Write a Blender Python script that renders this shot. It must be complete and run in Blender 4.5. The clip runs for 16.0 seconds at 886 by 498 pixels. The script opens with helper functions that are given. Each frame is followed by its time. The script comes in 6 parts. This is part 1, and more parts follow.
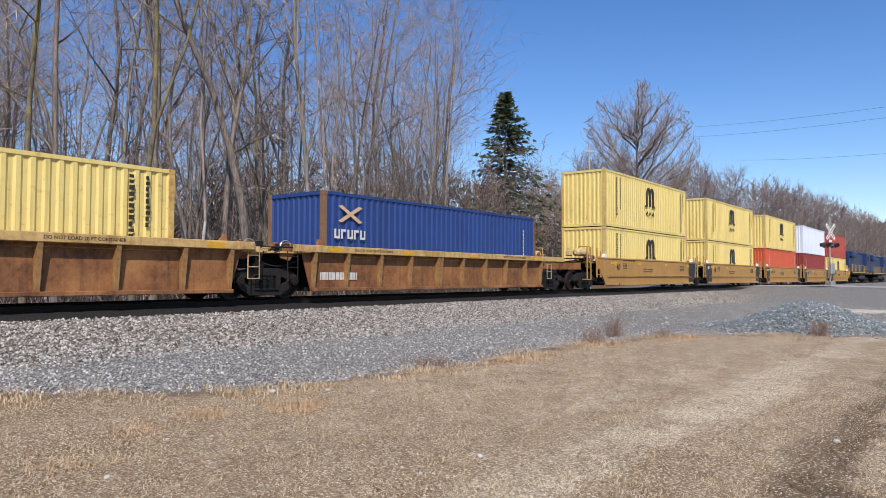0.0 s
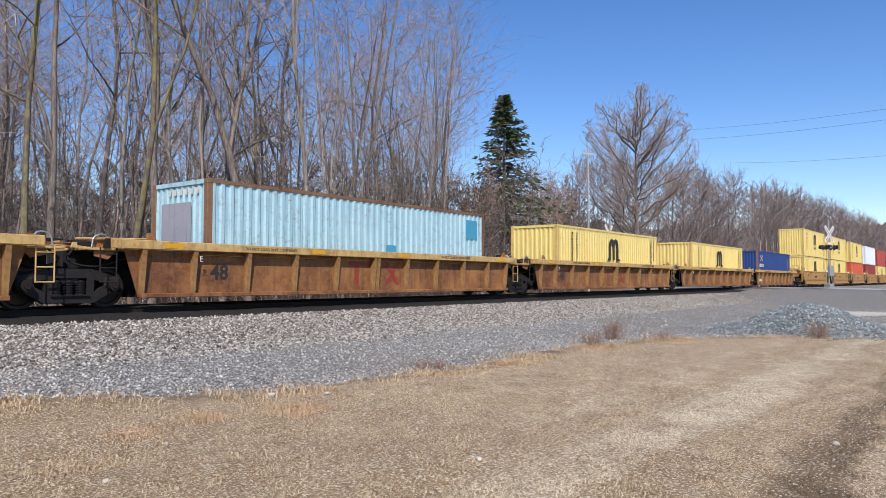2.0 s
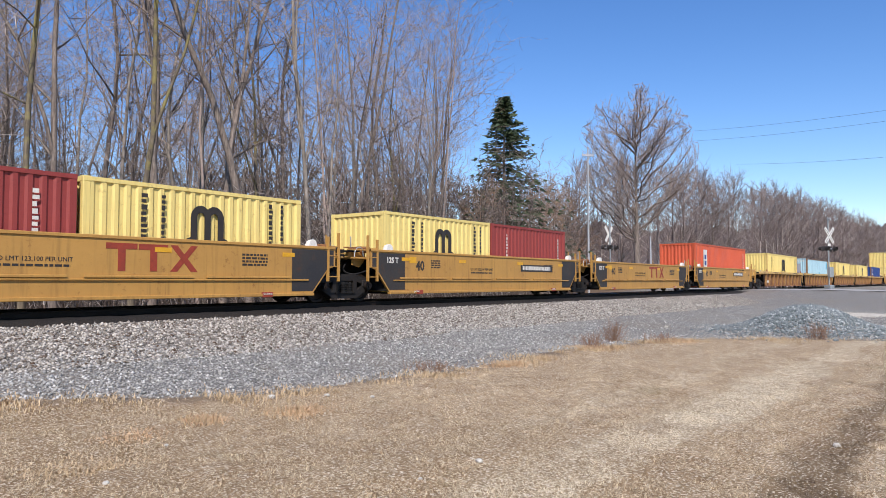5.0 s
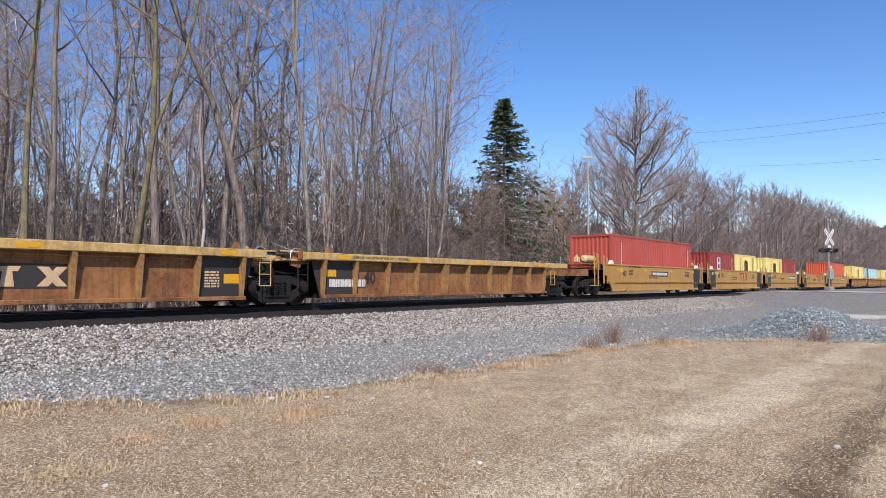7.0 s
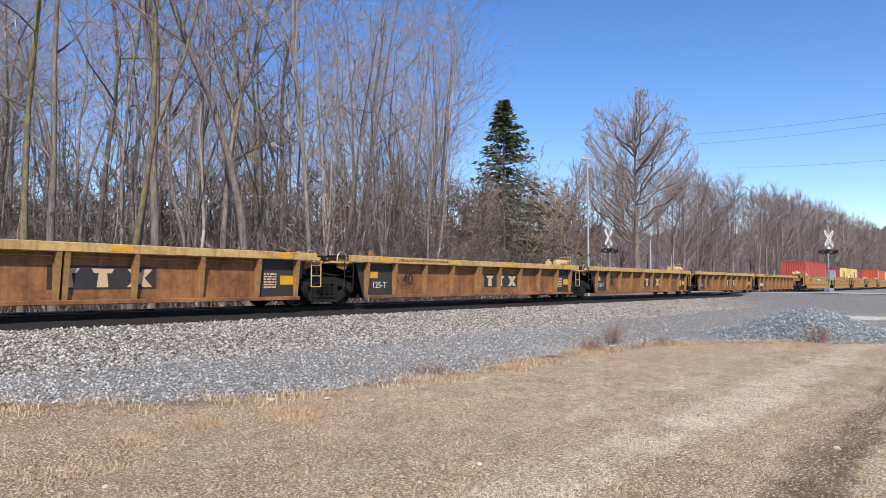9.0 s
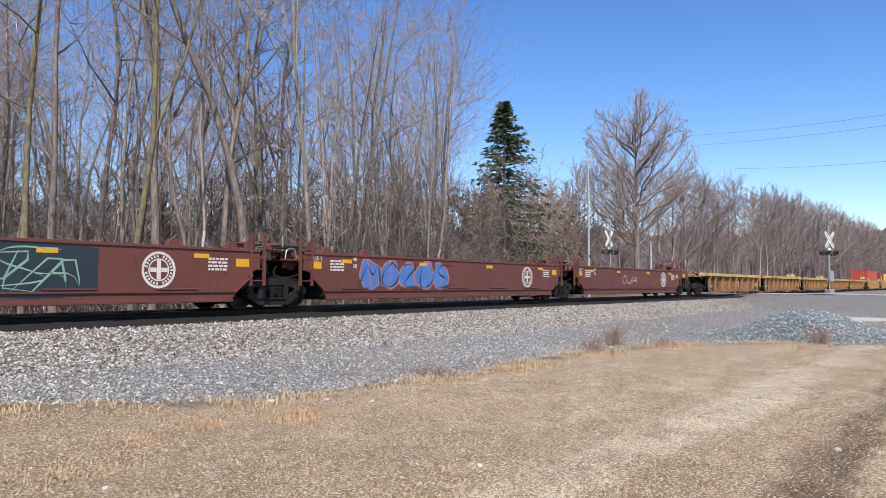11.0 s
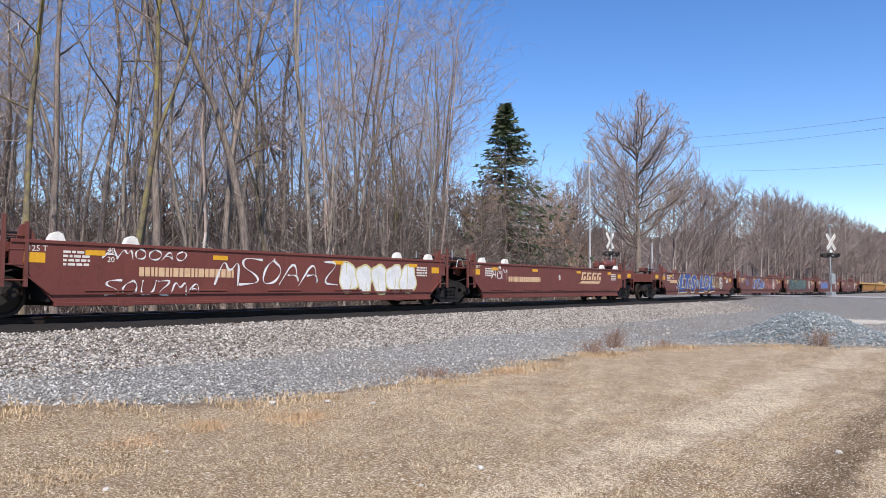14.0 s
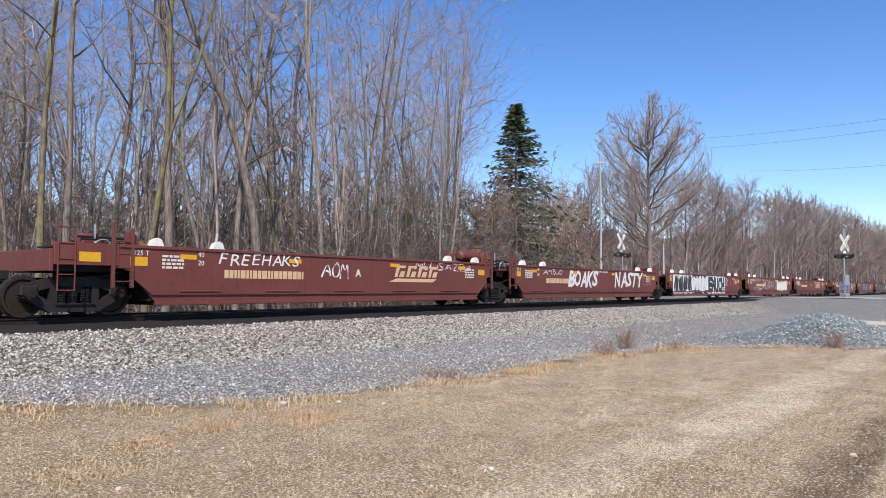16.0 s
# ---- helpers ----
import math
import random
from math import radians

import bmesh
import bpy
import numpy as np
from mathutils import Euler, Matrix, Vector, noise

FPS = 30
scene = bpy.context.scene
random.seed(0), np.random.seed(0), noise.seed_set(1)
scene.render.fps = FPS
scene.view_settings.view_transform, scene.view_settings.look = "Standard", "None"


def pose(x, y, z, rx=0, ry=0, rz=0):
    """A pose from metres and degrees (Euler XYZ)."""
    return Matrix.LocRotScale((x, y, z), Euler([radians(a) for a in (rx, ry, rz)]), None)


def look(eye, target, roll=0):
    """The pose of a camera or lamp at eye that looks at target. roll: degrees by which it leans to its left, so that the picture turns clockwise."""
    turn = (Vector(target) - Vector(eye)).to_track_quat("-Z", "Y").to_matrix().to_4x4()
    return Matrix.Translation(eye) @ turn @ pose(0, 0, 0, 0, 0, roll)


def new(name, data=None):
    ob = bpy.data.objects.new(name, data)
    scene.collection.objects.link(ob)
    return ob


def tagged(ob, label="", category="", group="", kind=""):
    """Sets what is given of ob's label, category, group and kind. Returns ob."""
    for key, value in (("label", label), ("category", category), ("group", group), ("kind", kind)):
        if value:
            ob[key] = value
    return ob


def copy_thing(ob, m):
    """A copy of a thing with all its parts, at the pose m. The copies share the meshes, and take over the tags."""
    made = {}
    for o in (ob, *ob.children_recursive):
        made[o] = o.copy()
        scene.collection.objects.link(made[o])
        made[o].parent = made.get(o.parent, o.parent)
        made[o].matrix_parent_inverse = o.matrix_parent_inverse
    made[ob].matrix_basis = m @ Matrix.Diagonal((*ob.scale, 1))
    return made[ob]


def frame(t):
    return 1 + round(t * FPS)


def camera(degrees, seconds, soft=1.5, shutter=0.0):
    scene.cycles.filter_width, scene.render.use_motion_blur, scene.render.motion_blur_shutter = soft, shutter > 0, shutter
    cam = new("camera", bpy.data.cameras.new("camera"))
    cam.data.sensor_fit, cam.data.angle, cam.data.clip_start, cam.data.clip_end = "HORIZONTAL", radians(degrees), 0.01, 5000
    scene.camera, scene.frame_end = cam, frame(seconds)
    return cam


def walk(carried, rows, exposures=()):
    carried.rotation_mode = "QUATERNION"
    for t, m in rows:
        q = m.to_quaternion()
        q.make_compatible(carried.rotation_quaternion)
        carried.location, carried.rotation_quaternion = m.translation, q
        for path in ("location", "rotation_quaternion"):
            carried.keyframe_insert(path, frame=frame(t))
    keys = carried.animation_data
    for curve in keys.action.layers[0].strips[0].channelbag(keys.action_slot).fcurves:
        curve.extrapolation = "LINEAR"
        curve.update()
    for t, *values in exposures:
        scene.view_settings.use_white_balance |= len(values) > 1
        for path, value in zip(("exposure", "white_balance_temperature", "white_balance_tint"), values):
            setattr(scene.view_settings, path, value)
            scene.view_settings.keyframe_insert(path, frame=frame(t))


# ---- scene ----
cam = camera(63.38, 16.0, soft=0.8)
EYE = (0.0, 0.0, 1.6)


def aim(yaw, pitch, roll):
    y, p = radians(yaw), radians(pitch)
    way = Vector((math.cos(p) * math.cos(y), math.cos(p) * math.sin(y), math.sin(p)))
    return look(EYE, Vector(EYE) + way, roll)


# handheld on the spot: seconds, heading, tilt, lean
HELD = [
    (0, 37.191, 2.219, 0.185), (0.5, 37.177, 2.297, 0.121), (1, 37.125, 2.350, 0.127), (1.5, 37.117, 2.436, 0.090),
    (2, 37.116, 2.450, 0.094), (2.5, 37.139, 2.483, 0.084), (3, 37.168, 2.523, 0.062), (3.5, 37.171, 2.593, 0.047),
    (4, 37.106, 2.572, 0.052), (6.5, 37.134, 2.680, -0.001), (7, 37.115, 2.750, 0.0), (7.5, 37.102, 2.798, 0.021),
    (8, 37.091, 2.807, 0.015), (8.5, 37.105, 2.818, -0.002), (9, 37.095, 2.839, 0.022), (11.5, 37.159, 2.965, 0.049),
    (12, 37.183, 2.984, 0.075), (12.5, 37.185, 3.014, 0.046), (13, 37.200, 3.052, 0.060), (13.5, 37.217, 3.065, 0.071),
    (14, 37.217, 3.074, 0.118), (14.5, 37.185, 3.222, 0.044), (15, 37.213, 3.112, 0.085), (15.5, 37.575, 3.098, 0.136),
    (16, 38.063, 3.148, 0.159)]
walk(cam, [(t, aim(y, p, r)) for t, y, p, r in HELD], [(0, 0.0, 6280, 14.5), (2, 0.08, 6280, 14.5), (4, 0.16, 6290, 14.5), (8, 0.2, 6300, 14.5), (12, 0.28, 6320, 14.5), (16, 0.25, 6320, 14.5)])

# ---- daylight ----
SUN_TO = Vector((-0.54, -0.48, 0.69)).normalized()
world = bpy.data.worlds.new("sky")
scene.world = world
world.use_nodes = True
wn = world.node_tree.nodes
sky = wn.new("ShaderNodeTexSky")
sky.sky_type = "NISHITA"
sky.sun_disc = False
sky.sun_elevation = math.asin(SUN_TO.z)
sky.sun_rotation = math.atan2(SUN_TO.x, SUN_TO.y)
sky.air_density, sky.dust_density, sky.ozone_density = 1.0, 0.0, 3.0
rich = wn.new("ShaderNodeHueSaturation")
rich.inputs["Hue"].default_value = 0.508
rich.inputs["Saturation"].default_value = 1.24
world.node_tree.links.new(sky.outputs[0], rich.inputs["Color"])
world.node_tree.links.new(rich.outputs[0], wn["Background"].inputs[0])
wn["Background"].inputs[1].default_value = 0.135
sun = new("sun", bpy.data.lights.new("sun", "SUN"))
sun.data.energy, sun.data.angle, sun.data.color = 4.8, radians(0.53), (1.0, 0.95, 0.87)
sun.matrix_world = look(SUN_TO * 50, (0, 0, 0))

# ---- plan: x runs along the track, the way the train goes; y away from the camera ----
TRACK_Y = 16.42
RAIL_Z = 0.98
SPEED = 24.7


# ---- materials ----
def rgb(h):
    """Linear colour from an sRGB hex code."""
    out = []
    for i in (0, 2, 4):
        c = int(h[i:i + 2], 16) / 255
        out.append(c / 12.92 if c <= 0.04045 else ((c + 0.055) / 1.055) ** 2.4)
    return (*out, 1.0)


class Nodes:
    def __init__(self, name):
        self.m = bpy.data.materials.new(name)
        self.m.use_nodes = True
        self.t = self.m.node_tree
        self.b = self.t.nodes["Principled BSDF"]
        self.coord = self.t.nodes.new("ShaderNodeTexCoord")
        self.geo = self.t.nodes.new("ShaderNodeNewGeometry")

    def link(self, a, b):
        self.t.links.new(a, b)

    def put(self, socket, v):
        if isinstance(v, bpy.types.NodeSocket):
            self.link(v, socket)
        else:
            socket.default_value = v

    def scaled(self, src, scale):
        n = self.t.nodes.new("ShaderNodeMapping")
        self.link(src, n.inputs[0])
        n.inputs[3].default_value = scale
        return n.outputs[0]

    def noise(self, src, scale, detail=4, rough=0.6):
        n = self.t.nodes.new("ShaderNodeTexNoise")
        self.link(src, n.inputs["Vector"])
        n.inputs["Scale"].default_value = scale
        n.inputs["Detail"].default_value = detail
        n.inputs["Roughness"].default_value = rough
        return n.outputs[0]

    def cells(self, src, scale, feature="F1"):
        n = self.t.nodes.new("ShaderNodeTexVoronoi")
        n.feature = feature
        self.link(src, n.inputs["Vector"])
        n.inputs["Scale"].default_value = scale
        return n

    def step(self, v, lo, hi, a=0.0, b=1.0):
        n = self.t.nodes.new("ShaderNodeMapRange")
        self.put(n.inputs[0], v)
        for i, q in enumerate((lo, hi, a, b)):
            n.inputs[1 + i].default_value = q
        return n.outputs[0]

    def math(self, op, a, b=0.0):
        n = self.t.nodes.new("ShaderNodeMath")
        n.operation = op
        self.put(n.inputs[0], a)
        self.put(n.inputs[1], b)
        return n.outputs[0]

    def mix(self, f, a, b):
        n = self.t.nodes.new("ShaderNodeMix")
        n.data_type = "RGBA"
        self.put(n.inputs[0], f)
        self.put(n.inputs[6], a)
        self.put(n.inputs[7], b)
        return n.outputs[2]

    def ramp(self, v, stops):
        n = self.t.nodes.new("ShaderNodeValToRGB")
        self.put(n.inputs[0], v)
        els = n.color_ramp.elements
        while len(els) < len(stops):
            els.new(0.5)
        for e, (at, g) in zip(els, stops):
            e.position, e.color = at, (g, g, g, 1)
        return n.outputs[0]

    def split(self, v):
        n = self.t.nodes.new("ShaderNodeSeparateXYZ")
        self.link(v, n.inputs[0])
        return n.outputs

    def attr(self, name):
        n = self.t.nodes.new("ShaderNodeAttribute")
        n.attribute_name = name
        return n.outputs["Fac"]

    def each(self):
        return self.t.nodes.new("ShaderNodeObjectInfo").outputs["Random"]

    def bump(self, h, strength, dist):
        n = self.t.nodes.new("ShaderNodeBump")
        n.inputs["Strength"].default_value = strength
        n.inputs["Distance"].default_value = dist
        self.link(h, n.inputs["Height"])
        self.link(n.outputs[0], self.b.inputs["Normal"])

    def done(self, color, rough=0.6, metal=0.0, spec=0.5):
        self.put(self.b.inputs["Base Color"], color)
        self.put(self.b.inputs["Roughness"], rough)
        self.put(self.b.inputs["Metallic"], metal)
        self.b.inputs["Specular IOR Level"].default_value = spec
        return self.m


def paint(name, base, worn, rust="5a2f1a", amount=0.35, rough=0.5, streak=True, bump=0.15, grime=0.35):
    """Weathered paint on steel: faded patches, dirt that ran down, rust blooms."""
    k = Nodes(name)
    co = k.coord.outputs["Object"]
    big = k.noise(co, 0.7, 5, 0.65)
    fine = k.noise(co, 14, 4, 0.7)
    c = k.mix(k.step(big, 0.35, 0.7), rgb(base), rgb(worn))
    c = k.mix(k.step(fine, 0.3, 0.75, 0, 0.35), c, rgb(worn))
    if streak:
        run = k.noise(k.scaled(co, (9, 9, 0.5)), 1.0, 4, 0.6)
        c = k.mix(k.step(run, 0.52, 0.78, 0, grime), c, rgb("3a2c20"))
    spots = k.noise(co, 5, 6, 0.75)
    both = k.math("MULTIPLY", k.step(spots, 0.62 - amount * 0.25, 0.74), k.step(big, 0.3, 0.62))
    c = k.mix(both, c, rgb(rust))
    k.bump(k.math("ADD", fine, k.math("MULTIPLY", both, 0.6)), bump, 0.01)
    return k.done(c, k.step(fine, 0.2, 0.8, rough - 0.08, min(1, rough + 0.2)), 0.0, 0.4)


def plain(name, base, alt=None, rough=0.6, metal=0.0, scale=8.0, bump=0.1, dist=0.01):
    k = Nodes(name)
    co = k.coord.outputs["Object"]
    a, b = k.noise(co, scale, 5, 0.65), k.noise(co, scale * 9, 3, 0.6)
    c = k.mix(k.step(a, 0.3, 0.7), rgb(base), rgb(alt or base))
    c = k.mix(k.step(b, 0.4, 0.8, 0, 0.25), c, rgb("2b2620"))
    k.bump(k.math("ADD", a, b), bump, dist)
    return k.done(c, rough, metal)


M = {}
M["rusty"] = paint("rusty_panel_paint", "a87444", "744a2c", "45261a", 0.8, 0.7, True, 0.35, 0.65)
M["chord"] = paint("yellow_chord_paint", "d2b070", "b8945a", "6b3d20", 0.75, 0.65, True, 0.25, 0.5)
M["rib"] = paint("rusty_rib_paint", "b08a54", "8e663c", "5a331c", 0.85, 0.7, True, 0.25, 0.5)
M["ochre"] = paint("ochre_car_paint", "b88a44", "a87c3e", "6b4020", 0.2, 0.5, True, 0.1, 0.35)
M["brown"] = paint("oxide_brown_paint", "6b3d34", "60362d", "4a261c", 0.25, 0.55, True, 0.1, 0.35)
M["brown_b"] = paint("oxide_red_paint", "6f3b31", "63332b", "4a261c", 0.25, 0.55, True, 0.1, 0.35)
M["black"] = paint("black_car_paint", "2a2a2c", "3a3530", "4a3324", 0.4, 0.6, True, 0.1, 0.3)
M["iron"] = plain("grimy_cast_iron", "161311", "2a231e", 0.75, 0.2, 6, 0.3)
M["dark"] = plain("underframe_grime", "0f0d0b", "1a1613", 0.85, 0.1, 5, 0.3)
M["wheel"] = plain("wheel_steel", "2a231f", "3c3028", 0.55, 0.5, 7, 0.15)
M["rail_side"] = plain("rusty_rail_steel", "2e231c", "241c17", 0.7, 0.4, 9, 0.2)
M["rail_top"] = plain("polished_rail_head", "9a9894", "7d7a76", 0.25, 1.0, 20, 0.05)
M["tie"] = plain("weathered_tie_wood", "2c2520", "1f1a17", 0.9, 0.0, 6, 0.5)
M["white"] = plain("off_white_paint", "e6e2d8", "cfc8ba", 0.6, 0.0, 6, 0.05)
M["mark_white"] = plain("white_lettering", "ded8cc", "c6beb0", 0.6, 0.0, 6, 0.05)
M["mark_black"] = plain("black_lettering", "26221e", "332c26", 0.6, 0.0, 6, 0.05)
M["mark_red"] = plain("red_lettering", "9c3a22", "84331f", 0.6, 0.0, 6, 0.05)
M["mark_cream"] = plain("cream_lettering", "d8b58c", "c4a27c", 0.6, 0.0, 6, 0.05)
M["reflector"] = plain("yellow_reflective_tape", "e0a51a", "cc9418", 0.45, 0.0, 9, 0.03)
M["c_yellow"] = paint("yellow_container_paint", "e2ca7a", "d8be70", "7a4a26", 0.2, 0.55, True, 0.06, 0.3)
M["c_blue"] = paint("blue_container_paint", "27427c", "22396c", "3a2a24", 0.12, 0.5, True, 0.06, 0.2)
M["c_cyan"] = paint("pale_blue_container_paint", "a9c8ce", "98bac2", "7a5030", 0.4, 0.6, True, 0.08, 0.45)
M["c_orange"] = paint("orange_red_container_paint", "c65a3a", "b85034", "6b2c1c", 0.1, 0.5, True, 0.06, 0.15)
M["c_red"] = paint("faded_red_container_paint", "ae4d40", "a04438", "6b2c1c", 0.15, 0.55, True, 0.06, 0.2)
M["c_maroon"] = paint("maroon_container_paint", "8e3a34", "84352f", "5a2620", 0.15, 0.55, True, 0.06, 0.2)
M["c_white"] = paint("white_container_paint", "dfe2e6", "d0d4d8", "8a7a68", 0.1, 0.5, True, 0.05, 0.15)
M["yellow_post"] = paint("rusty_yellow_post_paint", "d4b86e", "bc9654", "7a4a26", 0.55, 0.6, True, 0.1, 0.4)
M["steel_post"] = paint("bare_corner_steel", "8a6a4c", "6a4a34", "4a2c1c", 0.5, 0.6, True, 0.15, 0.3)
M["loco_blue"] = paint("dark_blue_engine_paint", "22355c", "1d2d50", "3a2a24", 0.1, 0.4, True, 0.04, 0.25)
M["loco_yellow"] = paint("golden_engine_paint", "d6a93a", "c89c34", "6b4a24", 0.1, 0.4, True, 0.04, 0.25)
M["glass"] = plain("dark_cab_glass", "0c0f12", "12161a", 0.08, 0.0, 4, 0.0)
M["galv"] = plain("galvanised_steel", "b8bab8", "9ea19f", 0.45, 0.6, 8, 0.05)
M["lens"] = plain("dark_red_lens", "3a0d0a", "2a0a08", 0.2, 0.0, 8, 0.0)
M["pole_wood"] = plain("grey_pole_wood", "a39787", "8a7d6e", 0.85, 0.0, 5, 0.4)
M["wire"] = plain("dark_cable", "5a626e", "666e7a", 0.6, 0.3, 5, 0.0)
M["stone_pale"] = plain("pale_limestone", "cdc6b8", "a8a092", 0.85, 0.0, 9, 0.3)


def bark(name, a, b, moss=None, vary=False):
    k = Nodes(name)
    co = k.coord.outputs["Object"]
    ridge = k.noise(k.scaled(co, (9, 9, 1.4)), 1.6, 5, 0.65)
    blot = k.noise(co, 1.1, 4, 0.6)
    c = k.mix(k.step(ridge, 0.3, 0.7), rgb(a), rgb(b))
    c = k.mix(k.step(blot, 0.35, 0.75, 0, 0.5), c, rgb("5c5045"))
    if vary:
        v = k.geo.outputs["Random Per Island"]
        c = k.mix(k.step(v, 0.0, 0.35, 0.55, 0.0), c, rgb("3a312b"))
        c = k.mix(k.step(v, 0.72, 1.0, 0.0, 0.75), c, rgb("d3c6ba"))
    if moss:
        c = k.mix(k.step(k.noise(co, 1.7, 5, 0.7), 0.46, 0.62, 0, 0.85), c, rgb(moss))
    k.bump(ridge, 0.6, 0.03)
    return k.done(c, 0.9)


M["bark"] = bark("grey_brown_bark", "9a8b7e", "443a33")
M["bark_moss"] = bark("mossy_bark", "83765f", "3a3228", "857a46")
M["bark_pale"] = bark("pale_smooth_bark", "aa9e90", "5f564c")
M["twig"] = bark("brown_twig_bark", "c8b2a4", "86756a", None, True)
M["twig_dark"] = bark("dark_brown_twig_bark", "7d6c61", "453a33", None, True)
M["twig_far"] = bark("hazy_twig_bark", "9c8a82", "786862", None, True)
M["twig_tan"] = bark("tan_twig_bark", "b8957a", "967658", None, True)


def leafy(name, a, b):
    k = Nodes(name)
    n = k.noise(k.coord.outputs["Object"], 1.3, 4, 0.6)
    v = k.geo.outputs["Random Per Island"]
    c = k.mix(k.step(n, 0.3, 0.7), rgb(a), rgb(b))
    c = k.mix(k.step(v, 0, 1, 0, 0.4), c, rgb(a))
    return k.done(c, 0.7)


M["needles"] = leafy("dark_green_needles", "2e3f28", "525c38")
M["straw_pale"] = leafy("pale_dry_blades", "c9b08a", "a1845e")


def lawn_colour(k, co):
    """Dry mown grass: pale bands along the track, browner patches, a little green."""
    wide, mid, fine = k.noise(co, 0.35, 4, 0.6), k.noise(co, 2.4, 5, 0.7), k.noise(co, 30, 4, 0.75)
    band = k.noise(k.scaled(co, (0.13, 1.05, 1)), 1.0, 3, 0.5)
    c = k.mix(k.step(mid, 0.32, 0.68), rgb("e2c8a2"), rgb("a08260"))
    # mower passes, and a tree's cast shadow painted as a dark band, all along the track
    across = k.math("ADD", k.split(co)[1], k.step(k.noise(k.scaled(co, (0.3, 0.3, 1)), 1.0, 3, 0.5), 0.2, 0.8, -0.55, 0.55))
    across = k.math("ADD", across, k.step(mid, 0.2, 0.8, -0.15, 0.15))
    tone = k.ramp(k.step(across, -1.0, 7.0), [(0.0, 0.55), (0.2, 0.6), (0.245, 0.05), (0.285, 0.1), (0.32, 0.55), (0.385, 0.3), (0.43, 0.95), (0.5, 0.9), (0.56, 0.4), (0.64, 0.65), (0.75, 0.35), (1.0, 0.4)])
    c = k.mix(k.step(k.math("ADD", tone, k.step(band, 0.35, 0.65, -0.2, 0.2)), 0.5, 1.0, 0, 0.85), c, rgb("eddbb8"))
    # dark brown of the painted shadow band, put into the lawn colour
    c = k.mix(k.step(tone, 0.35, 0.05, 0, 0.85), c, rgb("544029"))
    c = k.mix(k.step(k.noise(co, 1.1, 5, 0.7), 0.48, 0.66, 0, 0.6), c, rgb("8f6d4e"))
    c = k.mix(k.step(wide, 0.5, 0.66, 0, 0.4), c, rgb("937857"))
    away = k.math("ADD", k.split(co)[0], k.step(mid, 0.25, 0.75, -2.0, 2.0))
    c = k.mix(k.step(away, 8.5, 3.5, 0, 0.5), c, rgb("866a4b"))
    c = k.mix(k.step(k.noise(co, 0.8, 3, 0.5), 0.64, 0.74, 0, 0.4), c, rgb("827c50"))
    return c, fine, mid, wide, tone


def lawn_blades(name):
    k = Nodes(name)
    c, fine, mid, wide, tone = lawn_colour(k, k.geo.outputs["Position"])
    v = k.geo.outputs["Random Per Island"]
    c = k.mix(k.step(v, 0.0, 1.0, 0.0, 0.75), c, rgb("efdcb4"))
    c = k.mix(k.step(k.math("FRACT", k.math("MULTIPLY", v, 9.7)), 0.5, 0.85, 0.0, 0.75), c, rgb("6a5438"))
    c = k.mix(k.step(tone, 0.62, 0.95, 0, 0.4), c, rgb("f0e2c4"))
    # blades take the same painted shadow band
    c = k.mix(k.step(tone, 0.35, 0.05, 0, 0.8), c, rgb("544029"))
    return k.done(c, 0.75)


M["straw"] = lawn_blades("dry_straw_blades")
M["weed"] = leafy("red_brown_dead_weed", "7d5a45", "9c7a5c")


# ---- mesh tools ----
def mesh_of(name, verts, faces, material, smooth=False):
    me = bpy.data.meshes.new(name)
    me.from_pydata(verts, [], faces)
    me.materials.append(material)
    if smooth:
        me.polygons.foreach_set("use_smooth", [True] * len(me.polygons))
    me.update()
    return me


def part(name, bm, material, parent, label=""):
    """Links a bmesh, or a finished mesh, as one mesh object under a thing or a part."""
    if isinstance(bm, bmesh.types.BMesh):
        me = bpy.data.meshes.new(name)
        bmesh.ops.recalc_face_normals(bm, faces=bm.faces)
        bm.to_mesh(me)
        bm.free()
        me.materials.append(material)
    else:
        me = bm
    ob = new(name, me)
    if parent is not None:
        ob.parent = parent
    if label:
        tagged(ob, label)
    return ob


def box(bm, x0, x1, y0, y1, z0, z1, bevel=0.0):
    vs = [bm.verts.new((x, y, z)) for x in (x0, x1) for y in (y0, y1) for z in (z0, z1)]
    fs = [bm.faces.new([vs[i] for i in q]) for q in
          ((0, 1, 3, 2), (4, 6, 7, 5), (0, 4, 5, 1), (2, 3, 7, 6), (0, 2, 6, 4), (1, 5, 7, 3))]
    if bevel:
        es = {e for f in fs for e in f.edges}
        bmesh.ops.bevel(bm, geom=list(es), offset=bevel, segments=1, affect="EDGES")
    return bm


def boxed(*a, bevel=0.0):
    return box(bmesh.new(), *a, bevel=bevel)


def prism(bm, outline, y0, y1):
    """Extrudes an outline in x and z from y0 to y1."""
    a = [bm.verts.new((x, y0, z)) for x, z in outline]
    b = [bm.verts.new((x, y1, z)) for x, z in outline]
    n = len(a)
    bm.faces.new(a)
    bm.faces.new(b[::-1])
    for i in range(n):
        bm.faces.new((a[i], b[i], b[(i + 1) % n], a[(i + 1) % n]))
    return bm


